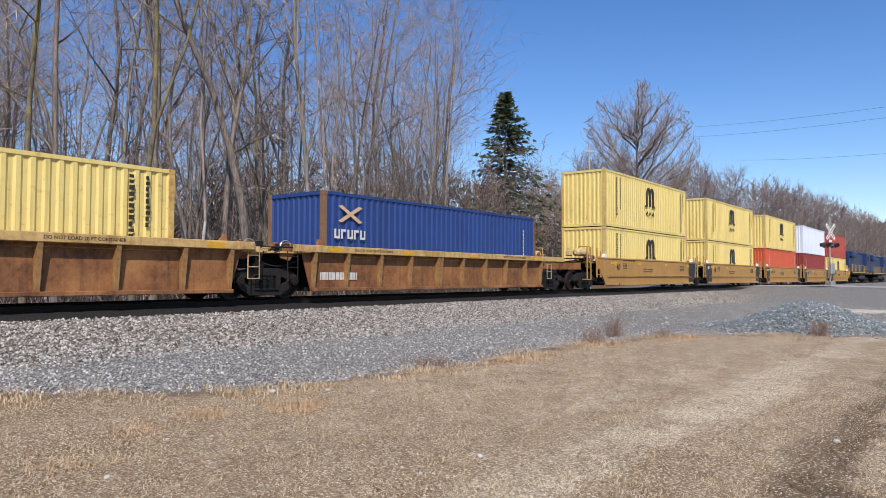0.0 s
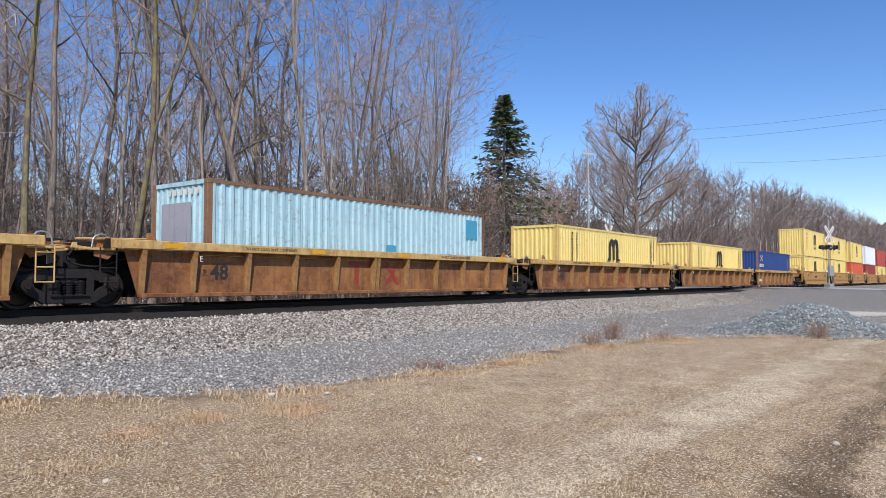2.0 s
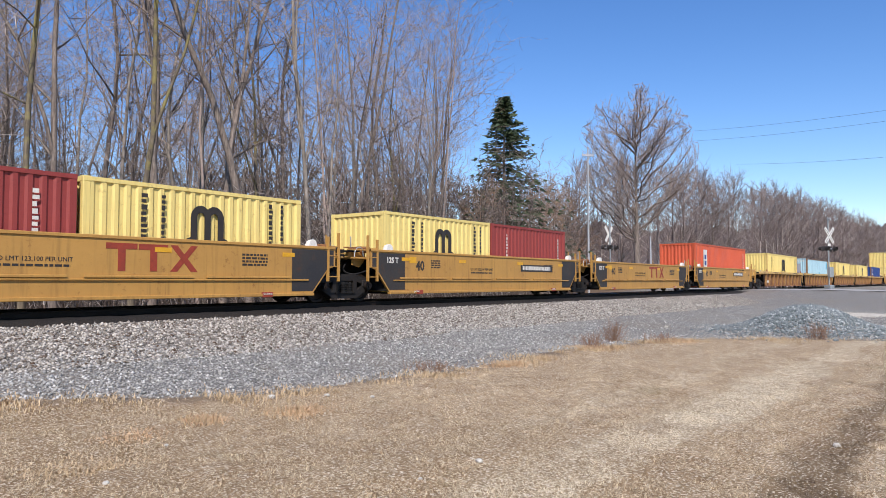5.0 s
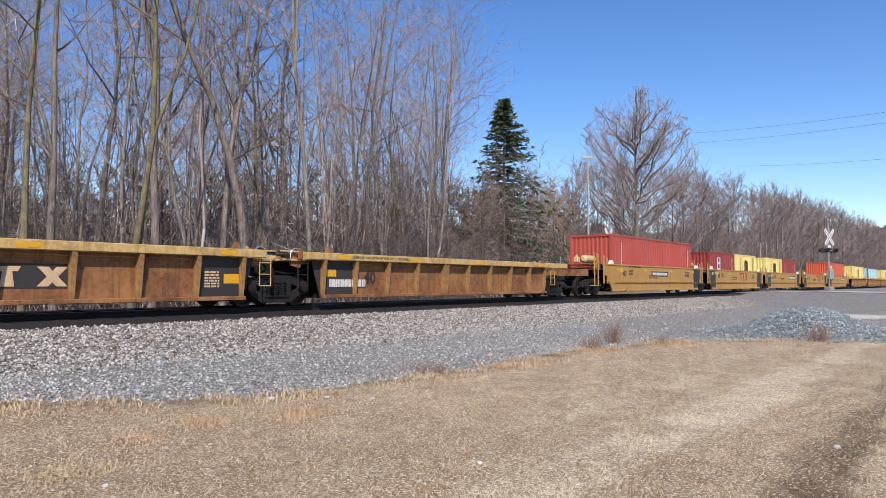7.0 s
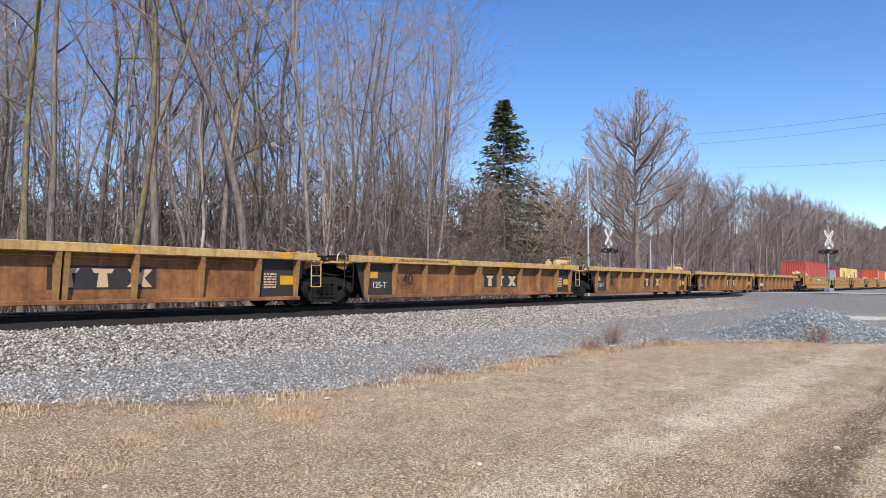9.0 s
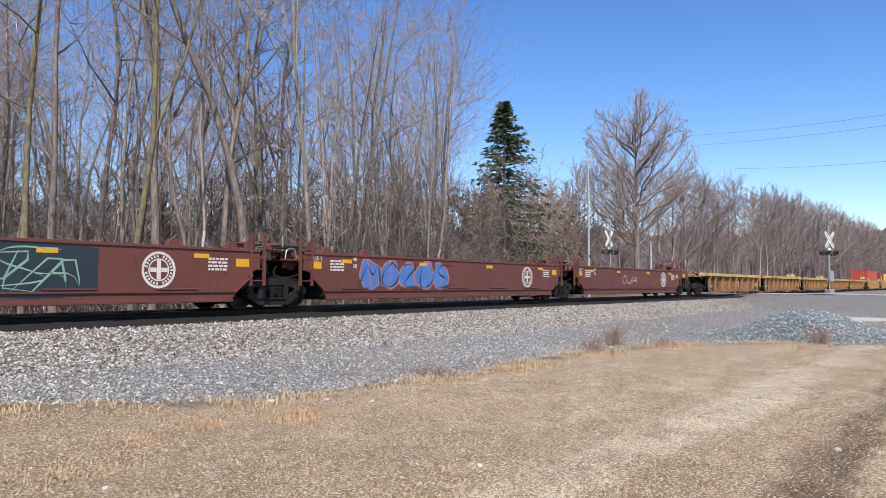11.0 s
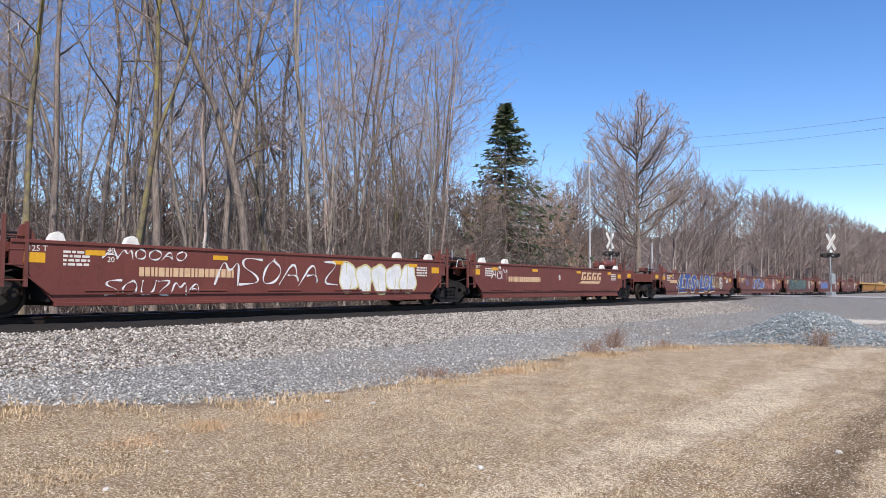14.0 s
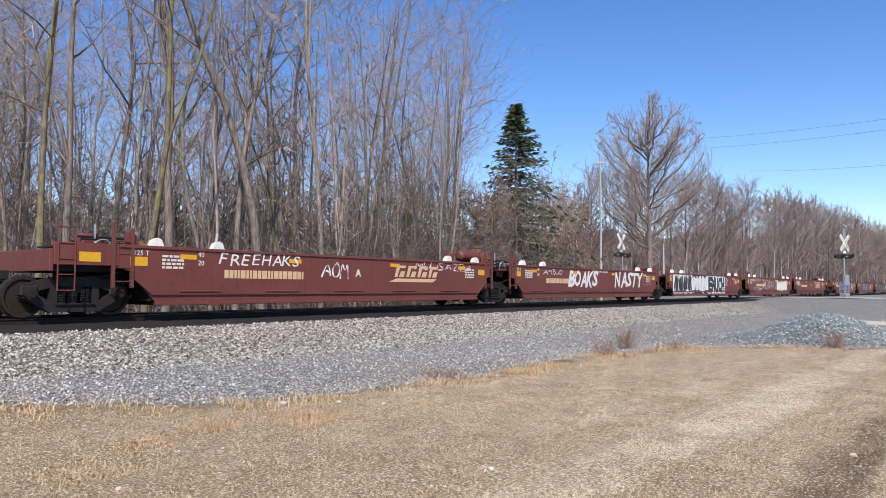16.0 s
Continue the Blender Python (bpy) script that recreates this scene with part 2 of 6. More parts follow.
def tube(bm, p, q, r0, r1=None, n=8, cap=True):
    p, q = Vector(p), Vector(q)
    r1 = r0 if r1 is None else r1
    w = (q - p).normalized()
    u = w.orthogonal().normalized()
    v = w.cross(u)
    ring = [[bm.verts.new(c + (u * math.cos(a) + v * math.sin(a)) * r) for a in [2 * math.pi * i / n for i in range(n)]]
            for c, r in ((p, r0), (q, r1))]
    for i in range(n):
        j = (i + 1) % n
        bm.faces.new((ring[0][i], ring[0][j], ring[1][j], ring[1][i]))
    if cap:
        bm.faces.new(ring[0][::-1])
        bm.faces.new(ring[1])
    return bm


def empty(name, label, category, group=""):
    ob = new(name)
    ob.empty_display_size = 0.2
    return tagged(ob, label, category, group)


TEXTS = {}


def text_mesh(words, size, material, depth=0.004, bold=0.0, slant=0.0):
    tag = (words, size, material.name, bold, slant)
    if tag in TEXTS:
        return TEXTS[tag]
    cu = bpy.data.curves.new("lettering", "FONT")
    cu.body, cu.size, cu.extrude, cu.offset = words, size, depth, bold
    cu.align_x, cu.align_y = "CENTER", "CENTER"
    cu.shear = slant
    cu.resolution_u = 2
    ob = bpy.data.objects.new("lettering", cu)
    scene.collection.objects.link(ob)
    me = bpy.data.meshes.new_from_object(ob.evaluated_get(bpy.context.evaluated_depsgraph_get()))
    bpy.data.objects.remove(ob)
    me.materials.clear()
    me.materials.append(material)
    TEXTS[tag] = me
    return me


def letters(words, size, material, parent, x, y, z, stretch=1.0, name="lettering", bold=0.0):
    """Words on the side that faces -y."""
    ob = part(name, text_mesh(words, size, material, 0.004, bold), material, parent)
    ob.matrix_basis = pose(x, y, z, 90, 0, 0) @ Matrix.Diagonal((stretch, 1, 1, 1))
    return ob


def bars(parent, material, x, y, z, rows, width, height, name="marking"):
    """Small print that cannot be read: short bars in rows."""
    bm = bmesh.new()
    rnd = random.Random(int(x * 100) + rows)
    pitch = height / rows
    for i in range(rows):
        at = x
        zz = z - i * pitch
        while at < x + width:
            w = rnd.uniform(0.05, 0.16)
            box(bm, at, min(at + w, x + width), y - 0.005, y, zz - pitch * 0.6, zz)
            at += w + 0.03
    return part(name, bm, material, parent)


# ---- ground ----
def smooth01(a, lo, hi):
    k = np.clip((a - lo) / (hi - lo), 0, 1)
    return k * k * (3 - 2 * k)


def edge_y(x):
    """Where the lawn ends and the gravel begins."""
    return np.interp(x, [-60, -5, 3.8, 5.5, 7, 10, 15, 18.6, 20.5, 21.6, 22.6, 23.5], [10.4, 10.2, 9.8, 8.7, 8.1, 7.75, 7.8, 7.2, 6.0, 5.0, 2.0, -30])


def ground_z(x, y):
    x, y = np.asarray(x, float), np.asarray(y, float)
    slope = np.interp(y, [8.2, 11.4, 14.35, 14.8, 18.2, 18.8, 21.5, 26], [0, 0.24, 0.80, 0.84, 0.84, 0.80, 0.10, 0.0])
    # the road ramps up to the crossing
    ramp = 0.95 * smooth01(x, 44, 58) * (1 - smooth01(x, 75, 95)) * (1 - smooth01(np.abs(y - TRACK_Y), 7, 34))
    z = np.maximum(slope, ramp)
    heap = 0.84 * np.exp(-((x - 25.3) / 1.6) ** 2 - np.abs((y - 4.6) / 1.7) ** 2.2) + 0.5 * np.exp(-((x - 28.5) / 2.0) ** 2 - ((y + 1.0) / 2.6) ** 2)
    z = np.maximum(z, heap)
    z = z + 0.03 * np.sin(x * 0.9 + y * 0.5) * np.sin(y * 1.1 - x * 0.3) * (1 - smooth01(y, 11, 14))
    return z


def graded(lo, hi, step, far):
    core = np.arange(lo, hi + 1e-6, step)
    out, s, a = [], step, hi
    while a < far:
        s *= 1.35
        a += s
        out.append(a)
    left, s, a = [], step, lo
    while a > -far:
        s *= 1.35
        a -= s
        left.append(a)
    return np.concatenate([left[::-1], core, out])


def make_ground():
    xs, ys = graded(-8, 42, 0.22, 3500), graded(-4.0, 27, 0.2, 3500)
    gx, gy = np.meshgrid(xs, ys)
    gz = ground_z(gx, gy)
    near = (np.abs(gx - 17) < 30) & (np.abs(gy - 13) < 20)
    rnd = np.random.RandomState(3)
    gz = gz + np.where(near, rnd.uniform(-0.012, 0.012, gz.shape), 0)
    w, h = len(xs), len(ys)
    me = bpy.data.meshes.new("ground")
    me.vertices.add(w * h)
    me.vertices.foreach_set("co", np.stack([gx, gy, gz], -1).ravel())
    i = (np.arange(h - 1)[:, None] * w + np.arange(w - 1)[None]).ravel()
    quads = np.stack([i, i + 1, i + 1 + w, i + w], 1)
    me.loops.add(quads.size)
    me.loops.foreach_set("vertex_index", quads.ravel())
    me.polygons.add(len(quads))
    me.polygons.foreach_set("loop_start", np.arange(len(quads)) * 4)
    me.update()
    me.polygons.foreach_set("use_smooth", [True] * len(quads))
    gravel = smooth01(gy - edge_y(gx), -0.8, 0.8) * (1 - smooth01(gy, 22.5, 24.5))
    gravel = np.maximum(gravel, smooth01(gx, 24.0, 25.5) * (1 - smooth01(gx, 56, 62)) * (1 - smooth01(gy, 22.5, 24.5)))
    upper = smooth01(gy, 11.3, 12.6) * (1 - smooth01(gx, 26, 34) * 0.4)
    wood = smooth01(gy, 22.0, 25.0)
    # band under and beside the rails, up to the crossing
    dark_bed = smooth01(gy, 13.95, 14.2) * (1 - smooth01(gy, 18.2, 18.6)) * (1 - smooth01(gx, 56, 59))
    for name, v in (("dark_bed", dark_bed), ("gravel", gravel), ("upper", upper), ("wood", wood)):
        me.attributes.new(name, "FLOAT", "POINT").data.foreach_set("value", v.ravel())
    k = Nodes("lawn_and_gravel_ground")
    co = k.geo.outputs["Position"]
    lawn, fine, mid, wide, tone_ = lawn_colour(k, co)
    lawn = k.mix(k.step(k.noise(co, 17, 3, 0.7), 0.42, 0.6, 0, 0.6), lawn, rgb("806a4a"))
    lawn = k.mix(k.step(fine, 0.44, 0.58, 0, 0.72), lawn, rgb("715c40"))
    lawn = k.mix(k.step(k.noise(co, 5.5, 6, 0.75), 0.5, 0.64, 0, 0.55), lawn, rgb("6a533a"))
    grain = k.noise(k.scaled(co, (1, 1.6, 1)), 85, 3, 0.7)
    lawn = k.mix(k.step(grain, 0.5, 0.68, 0, 0.7), lawn, rgb("64502f"))
    lawn = k.mix(k.step(k.noise(co, 41, 2, 0.6), 0.46, 0.36, 0, 0.85), lawn, rgb("ecdfc6"))
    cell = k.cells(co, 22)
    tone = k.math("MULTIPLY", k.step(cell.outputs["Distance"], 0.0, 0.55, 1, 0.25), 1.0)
    tint = k.t.nodes.new("ShaderNodeSeparateColor")
    k.link(cell.outputs["Color"], tint.inputs[0])
    low = k.mix(tint.outputs[0], rgb("96938b"), rgb("bab6ac"))
    high = k.mix(tint.outputs[0], rgb("8c867f"), rgb("c0b9ae"))
    high = k.mix(k.step(tint.outputs[1], 0.8, 1.0, 0, 0.5), high, rgb("7a6250"))
    stone = k.mix(k.math("ADD", k.attr("upper"), k.step(mid, 0.3, 0.7, -0.25, 0.25)), low, high)
    # shade in the gaps between stones, painted in by darkening the cell rims
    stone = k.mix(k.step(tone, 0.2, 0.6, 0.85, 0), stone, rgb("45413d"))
    stone = k.mix(k.step(wide, 0.45, 0.65, 0, 0.35), stone, rgb("887a68"))
    # stone goes near black in the band along the rails, edge broken by noise
    stone = k.mix(k.step(k.math("ADD", k.attr("dark_bed"), k.step(mid, 0.3, 0.7, -0.15, 0.15)), 0.35, 0.65, 0, 0.93), stone, rgb("1c1815"))
    mask = k.step(k.math("ADD", k.attr("gravel"), k.step(mid, 0.25, 0.75, -0.5, 0.5)), 0.38, 0.62)
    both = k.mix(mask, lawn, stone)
    rim = k.math("MULTIPLY", k.step(k.attr("gravel"), 0.02, 0.3), k.step(k.attr("gravel"), 0.95, 0.5))
    both = k.mix(k.math("MULTIPLY", rim, k.step(k.noise(co, 1.6, 5, 0.7), 0.38, 0.6, 0.0, 0.85)), both, rgb("6e5d4b"))
    litter = k.mix(k.step(mid, 0.3, 0.7), rgb("75604a"), rgb("584735"))
    both = k.mix(k.attr("wood"), both, litter)
    k.bump(k.math("ADD", k.math("MULTIPLY", fine, 0.6), k.math("MULTIPLY", tone, mask)), 0.7, 0.04)
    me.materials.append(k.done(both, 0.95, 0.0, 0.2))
    return tagged(new("ground", me), "dry tan lawn running into grey railway gravel", "ground", kind="structure")


make_ground()


def stones(name, count, seed, region, size, material, label, group=""):
    """Loose angular stones strewn over a stretch, as one sheet of real pieces."""
    rnd = np.random.RandomState(seed)
    base = np.array([(1, 0, 0), (-1, 0, 0), (0, 1, 0), (0, -1, 0), (0, 0, 1), (0, 0, -1)], float)
    tri = np.array([(0, 2, 4), (2, 1, 4), (1, 3, 4), (3, 0, 4), (2, 0, 5), (1, 2, 5), (3, 1, 5), (0, 3, 5)])
    x, y = region(rnd, count)
    n = len(x)
    z = ground_z(x, y)
    s = rnd.uniform(size[0], size[1], (n, 1, 1)) * rnd.uniform(0.6, 1.3, (n, 1, 3))
    v = base[None] * s * rnd.uniform(0.75, 1.25, (n, 6, 3))
    a = rnd.uniform(0, 6.283, n)
    ca, sa = np.cos(a)[:, None], np.sin(a)[:, None]
    tilt = rnd.uniform(-0.6, 0.6, n)
    ct, st = np.cos(tilt)[:, None], np.sin(tilt)[:, None]
    vx, vy, vz = v[..., 0], v[..., 1], v[..., 2] * 0.75
    vy, vz = vy * ct - vz * st, vy * st + vz * ct
    vx, vy = vx * ca - vy * sa, vx * sa + vy * ca
    co = np.stack([vx + x[:, None], vy + y[:, None], vz + z[:, None] + s[:, :, 2] * 0.25], -1).reshape(-1, 3)
    faces = (tri[None] + (np.arange(n) * 6)[:, None, None]).reshape(-1, 3)
    me = bpy.data.meshes.new(name)
    me.vertices.add(len(co))
    me.vertices.foreach_set("co", co.ravel())
    me.loops.add(faces.size)
    me.loops.foreach_set("vertex_index", faces.ravel())
    me.polygons.add(len(faces))
    me.polygons.foreach_set("loop_start", np.arange(len(faces)) * 3)
    me.update()
    me.materials.append(material)
    return tagged(new(name, me), label, "gravel", group, "stuff")


def stone_mat(name, tones):
    k = Nodes(name)
    v = k.geo.outputs["Random Per Island"]
    c = k.mix(v, rgb(tones[0]), rgb(tones[1]))
    c = k.mix(k.step(k.math("FRACT", k.math("MULTIPLY", v, 7.3)), 0.8, 0.95), c, rgb(tones[2]))
    n = k.noise(k.geo.outputs["Position"], 60, 3, 0.6)
    c = k.mix(k.step(n, 0.4, 0.8, 0, 0.3), c, rgb(tones[3]))
    return k.done(c, 0.9, 0.0, 0.25)


M["ballast"] = stone_mat("pale_ballast_stone", ("5e574e", "cec5b7", "5b493b", "3a3531"))
M["heapstone"] = stone_mat("dark_blue_grey_gravel", ("5c6363", "888e8c", "b2b4b0", "414545"))
M["bluestone"] = stone_mat("blue_grey_gravel", ("7c7973", "b0aca3", "cfcbc2", "504d49"))


# ---- track ----
def make_track():
    track = tagged(new("railway_track"), "steel rails on dark ties in grey ballast", "track", kind="structure")
    for side, off in (("near", -0.7525), ("far", 0.7525)):
        bm = bmesh.new()
        prof = [(-0.075, -0.175), (0.075, -0.175), (0.075, -0.16), (0.012, -0.14), (0.012, -0.045), (0.036, -0.035), (0.036, -0.008),
                (0.026, 0.0), (-0.026, 0.0), (-0.036, -0.008), (-0.036, -0.035), (-0.012, -0.045), (-0.012, -0.14), (-0.075, -0.16)]
        rings = [[bm.verts.new((x, TRACK_Y + off + a, RAIL_Z + b)) for a, b in prof] for x in (-120, 900)]
        for i in range(len(prof)):
            j = (i + 1) % len(prof)
            f = bm.faces.new((rings[0][i], rings[0][j], rings[1][j], rings[1][i]))
            if i in (6, 7, 8):
                f.material_index = 1
        bm.faces.new(rings[0][::-1]), bm.faces.new(rings[1])
        ob = part("rail", bm, M["rail_side"], track)
        ob.data.materials.append(M["rail_top"])
    tie = part("tie", boxed(-0.115, 0.115, -1.3, 1.3, -0.18, 0, bevel=0.012), M["tie"], track)
    tie.location = (-14, TRACK_Y, RAIL_Z - 0.165)
    rnd = random.Random(2)
    for i in range(1, 170):
        o = new("tie", tie.data)
        o.parent = track
        o.matrix_basis = pose(-14 + i * 0.53, TRACK_Y + rnd.uniform(-0.03, 0.03), RAIL_Z - 0.165, 0, 0, rnd.uniform(-1, 1))


make_track()


# ---- the train ----
MOVERS = []          # (thing, x at the clip's start, y, z)
NEAR = -1.49         # outer face of a car's side, towards the lawn


def rides(thing, x, y=TRACK_Y, z=RAIL_Z):
    MOVERS.append((thing, x, y, z))
    thing.matrix_basis = pose(x, y, z)
    return thing


def wheel_mesh():
    """Wheel about the y axis: flange, tread, dished plate and hub."""
    prof = [(0.0, -0.10), (0.10, -0.10), (0.12, -0.03), (0.33, -0.01), (0.36, -0.05), (0.42, -0.05), (0.425, 0.04), (0.455, 0.05), (0.45, 0.075),
            (0.36, 0.07), (0.33, 0.03), (0.12, 0.04), (0.10, 0.1), (0.0, 0.1)]
    n = 16
    bm = bmesh.new()
    rings = [[bm.verts.new((r * math.cos(a), y, r * math.sin(a))) for r, y in prof] for a in [2 * math.pi * i / n for i in range(n)]]
    for i in range(n):
        p, q = rings[i], rings[(i + 1) % n]
        for j in range(len(prof) - 1):
            bm.faces.new((p[j], p[j + 1], q[j + 1], q[j]))
    bmesh.ops.remove_doubles(bm, verts=bm.verts, dist=1e-4)
    bmesh.ops.recalc_face_normals(bm, faces=bm.faces)
    me = bpy.data.meshes.new("wheel")
    bm.to_mesh(me)
    bm.free()
    me.materials.append(M["wheel"])
    return me


WHEEL = wheel_mesh()


def side_frame_mesh():
    bm = bmesh.new()
    out = [(-1.12, 0.36), (-0.95, 0.31), (-0.70, 0.34), (-0.52, 0.16), (0.52, 0.16), (0.70, 0.34), (0.95, 0.31), (1.12, 0.36), (1.14, 0.56), (0.98, 0.66),
           (0.70, 0.66), (0.42, 0.80), (-0.42, 0.80), (-0.70, 0.66), (-0.98, 0.66), (-1.14, 0.56)]
    # two triangular windows and one for the springs, left open by building the frame from bars
    for a, b, w in (((-1.05, 0.56), (-0.42, 0.74), 0.1), ((1.05, 0.56), (0.42, 0.74), 0.1), ((-0.42, 0.74), (0.42, 0.74), 0.1),
                    ((-0.98, 0.5), (-0.46, 0.2), 0.1), ((0.98, 0.5), (0.46, 0.2), 0.1), ((-0.5, 0.2), (0.5, 0.2), 0.09),
                    ((-0.43, 0.2), (-0.43, 0.74), 0.075), ((0.43, 0.2), (0.43, 0.74), 0.075)):
        d = Vector((b[0] - a[0], 0, b[1] - a[1]))
        nrm = Vector((-d.z, 0, d.x)).normalized() * w
        prism(bm, [(a[0] - nrm.x, a[1] - nrm.z), (b[0] - nrm.x, b[1] - nrm.z), (b[0] + nrm.x, b[1] + nrm.z), (a[0] + nrm.x, a[1] + nrm.z)], -0.085, 0.085)
    for s in (-1, 1):
        box(bm, s * 0.9 - 0.17, s * 0.9 + 0.17, -0.11, 0.11, 0.44, 0.66, 0.03)
    bmesh.ops.recalc_face_normals(bm, faces=bm.faces)
    me = bpy.data.meshes.new("side_frame")
    bm.to_mesh(me)
    bm.free()
    me.materials.append(M["iron"])
    return me


SIDE_FRAME = side_frame_mesh()


def spring_mesh():
    bm = bmesh.new()
    for x in (-0.25, 0.0, 0.25):
        for k in range(6):
            tube(bm, (x, 0, 0.29 + k * 0.052), (x, 0, 0.315 + k * 0.052), 0.105, n=10)
        tube(bm, (x, 0, 0.28), (x, 0, 0.6), 0.07, n=8)
    box(bm, -0.4, 0.4, -0.13, 0.13, 0.26, 0.29)
    me = bpy.data.meshes.new("spring_nest")
    bmesh.ops.recalc_face_normals(bm, faces=bm.faces)
    bm.to_mesh(me)
    bm.free()
    me.materials.append(M["dark"])
    return me


SPRINGS = spring_mesh()
bm_ = bmesh.new()
tube(bm_, (0, -0.14, 0), (0, 0.02, 0), 0.115, n=14)
tube(bm_, (0, -0.165, 0), (0, -0.14, 0), 0.07, n=10)
for k_ in range(3):
    a_ = k_ * 2.094
    tube(bm_, (0.05 * math.cos(a_), -0.18, 0.05 * math.sin(a_)), (0.05 * math.cos(a_), -0.16, 0.05 * math.sin(a_)), 0.016, n=6)
BEARING = bpy.data.meshes.new("axle_bearing")
bm_.to_mesh(BEARING)
bm_.free()
BEARING.materials.append(M["rail_side"])


def truck(parent, x):
    """Two-axle freight truck, centre at x on its car."""
    t = part("truck", boxed(-0.2, 0.2, -1.05, 1.05, 0.5, 0.78, bevel=0.03), M["dark"], parent, "grimy cast-iron freight truck")
    t.location = (x, 0, 0)

    def sub(name, me, x=0, y=0, z=0, turn=0):
        o = new(name, me)
        o.parent = t
        o.matrix_basis = pose(x, y, z, 0, 0, turn)
        return o
    for s in (-1, 1):
        sub("side_frame", SIDE_FRAME, 0, s * 1.0, 0)
        sub("spring_nest", SPRINGS, 0, s * 1.0, 0)
        for ax in (-0.9, 0.9):
            sub("wheel", WHEEL, ax, s * 0.77, 0.425, 180 if s > 0 else 0)
            sub("axle_bearing", BEARING, ax, s * 1.1, 0.48, 180 if s > 0 else 0)
    for ax in (-0.9, 0.9):
        part("axle", tube(bmesh.new(), (ax, -0.75, 0.425), (ax, 0.75, 0.425), 0.08, n=8), M["dark"], t)
    part("brake_beam", boxed(-0.55, 0.55, -0.7, -0.62, 0.34, 0.40), M["dark"], t)
    return t


def coupler(parent, x, way):
    bm = boxed(min(x, x + way * 1.0), max(x, x + way * 1.0), -0.09, 0.09, 0.78, 0.98, bevel=0.02)
    box(bm, min(x + way * 0.85, x + way * 1.15), max(x + way * 0.85, x + way * 1.15), -0.16, 0.16, 0.72, 1.02, 0.03)
    return part("coupler", bm, M["iron"], parent)


def rung_ladder(parent, x, y, z0, z1, material, w=0.36, rungs=3, name="ladder"):
    bm = bmesh.new()
    for dx in (-w / 2, w / 2):
        tube(bm, (x + dx, y, z0), (x + dx, y, z1), 0.016, n=6)
    for i in range(rungs):
        z = z0 + (z1 - z0) * i / max(1, rungs - 0.5)
        tube(bm, (x - w / 2, y, z + 0.01), (x + w / 2, y, z + 0.01), 0.014, n=6)
    return part(name, bm, material, parent)


def hose(parent, pts, r=0.025, material=None):
    """A bent pipe through the points, rounded at its corners."""
    pts = [Vector(p) for p in pts]
    for _ in range(2):
        out = [pts[0]]
        for p, q in zip(pts, pts[1:]):
            out += [p.lerp(q, 0.25), p.lerp(q, 0.75)]
        pts = out + [pts[-1]]
    bm = bmesh.new()
    for p, q in zip(pts, pts[1:]):
        if (q - p).length > 1e-4:
            tube(bm, p, q, r, n=5, cap=False)
    return part("air_hose", bm, material or M["dark"], parent)


def brake_gear(parent, x, material, tank, up=0.0):
    """Air reservoir, valve and pipes that stand on an end platform."""
    bm = tube(bmesh.new(), (x - 0.55, -0.75, 1.58 + up), (x + 0.45, -0.75, 1.58 + up), 0.19, n=14)
    tube(bm, (x - 0.63, -0.75, 1.58 + up), (x - 0.55, -0.75, 1.58 + up), 0.10, 0.19, n=14)
    tube(bm, (x + 0.45, -0.75, 1.58 + up), (x + 0.53, -0.75, 1.58 + up), 0.19, 0.10, n=14)
    part("air_tank", bm, tank, parent, "painted air reservoir tank")
    bm = boxed(x - 1.0, x - 0.72, -0.65, -0.4, 1.4 + up, 1.68 + up, bevel=0.04)
    tube(bm, (x - 0.86, -0.52, 1.68 + up), (x - 0.86, -0.52, 1.78 + up), 0.07, n=8)
    part("brake_valve", bm, tank, parent)
    bm = bmesh.new()
    for y, z in ((-0.75, 1.42), (-0.8, 1.5), (-0.3, 1.38)):
        tube(bm, (x - 1.3, y, z), (x + 0.9, y, z), 0.02, n=6)
    part("brake_pipe", bm, M["iron"], parent)
    bm = bmesh.new()
    tube(bm, (x + 0.62, -0.9, 1.35), (x + 0.62, -0.9, 1.9 + up), 0.02, n=6)
    tube(bm, (x + 0.62, -0.3, 1.35), (x + 0.62, -0.3, 1.9 + up), 0.02, n=6)
    tube(bm, (x + 0.62, -0.9, 1.9 + up), (x + 0.62, -0.3, 1.9 + up), 0.02, n=6)
    part("grab_rail", bm, material, parent)


def platform(parent, x0, x1, body, top=1.3):
    """The end structure over a truck: centre sill, deck, cross bearer, brackets."""
    lo, hi = min(x0, x1), max(x0, x1)
    part("end_sill", boxed(lo, hi, -0.35, 0.35, 0.84, top - 0.06, bevel=0.02), M["dark"], parent)
    part("end_deck", boxed(lo + 0.15, hi, -1.15, 1.15, top - 0.055, top, bevel=0.01), body, parent)


def gusset(parent, x, way, body, y=-1.0):
    """Bracket plate with a slanted edge, standing at the end of a car."""
    out = [(x, 1.12), (x + way * 0.3, 1.05), (x + way * 0.55, 1.3), (x + way * 0.55, 1.5), (x + way * 0.3, 1.56), (x, 1.5)]
    part("end_bracket", prism(bmesh.new(), out, y - 0.03, y + 0.03), body, parent)


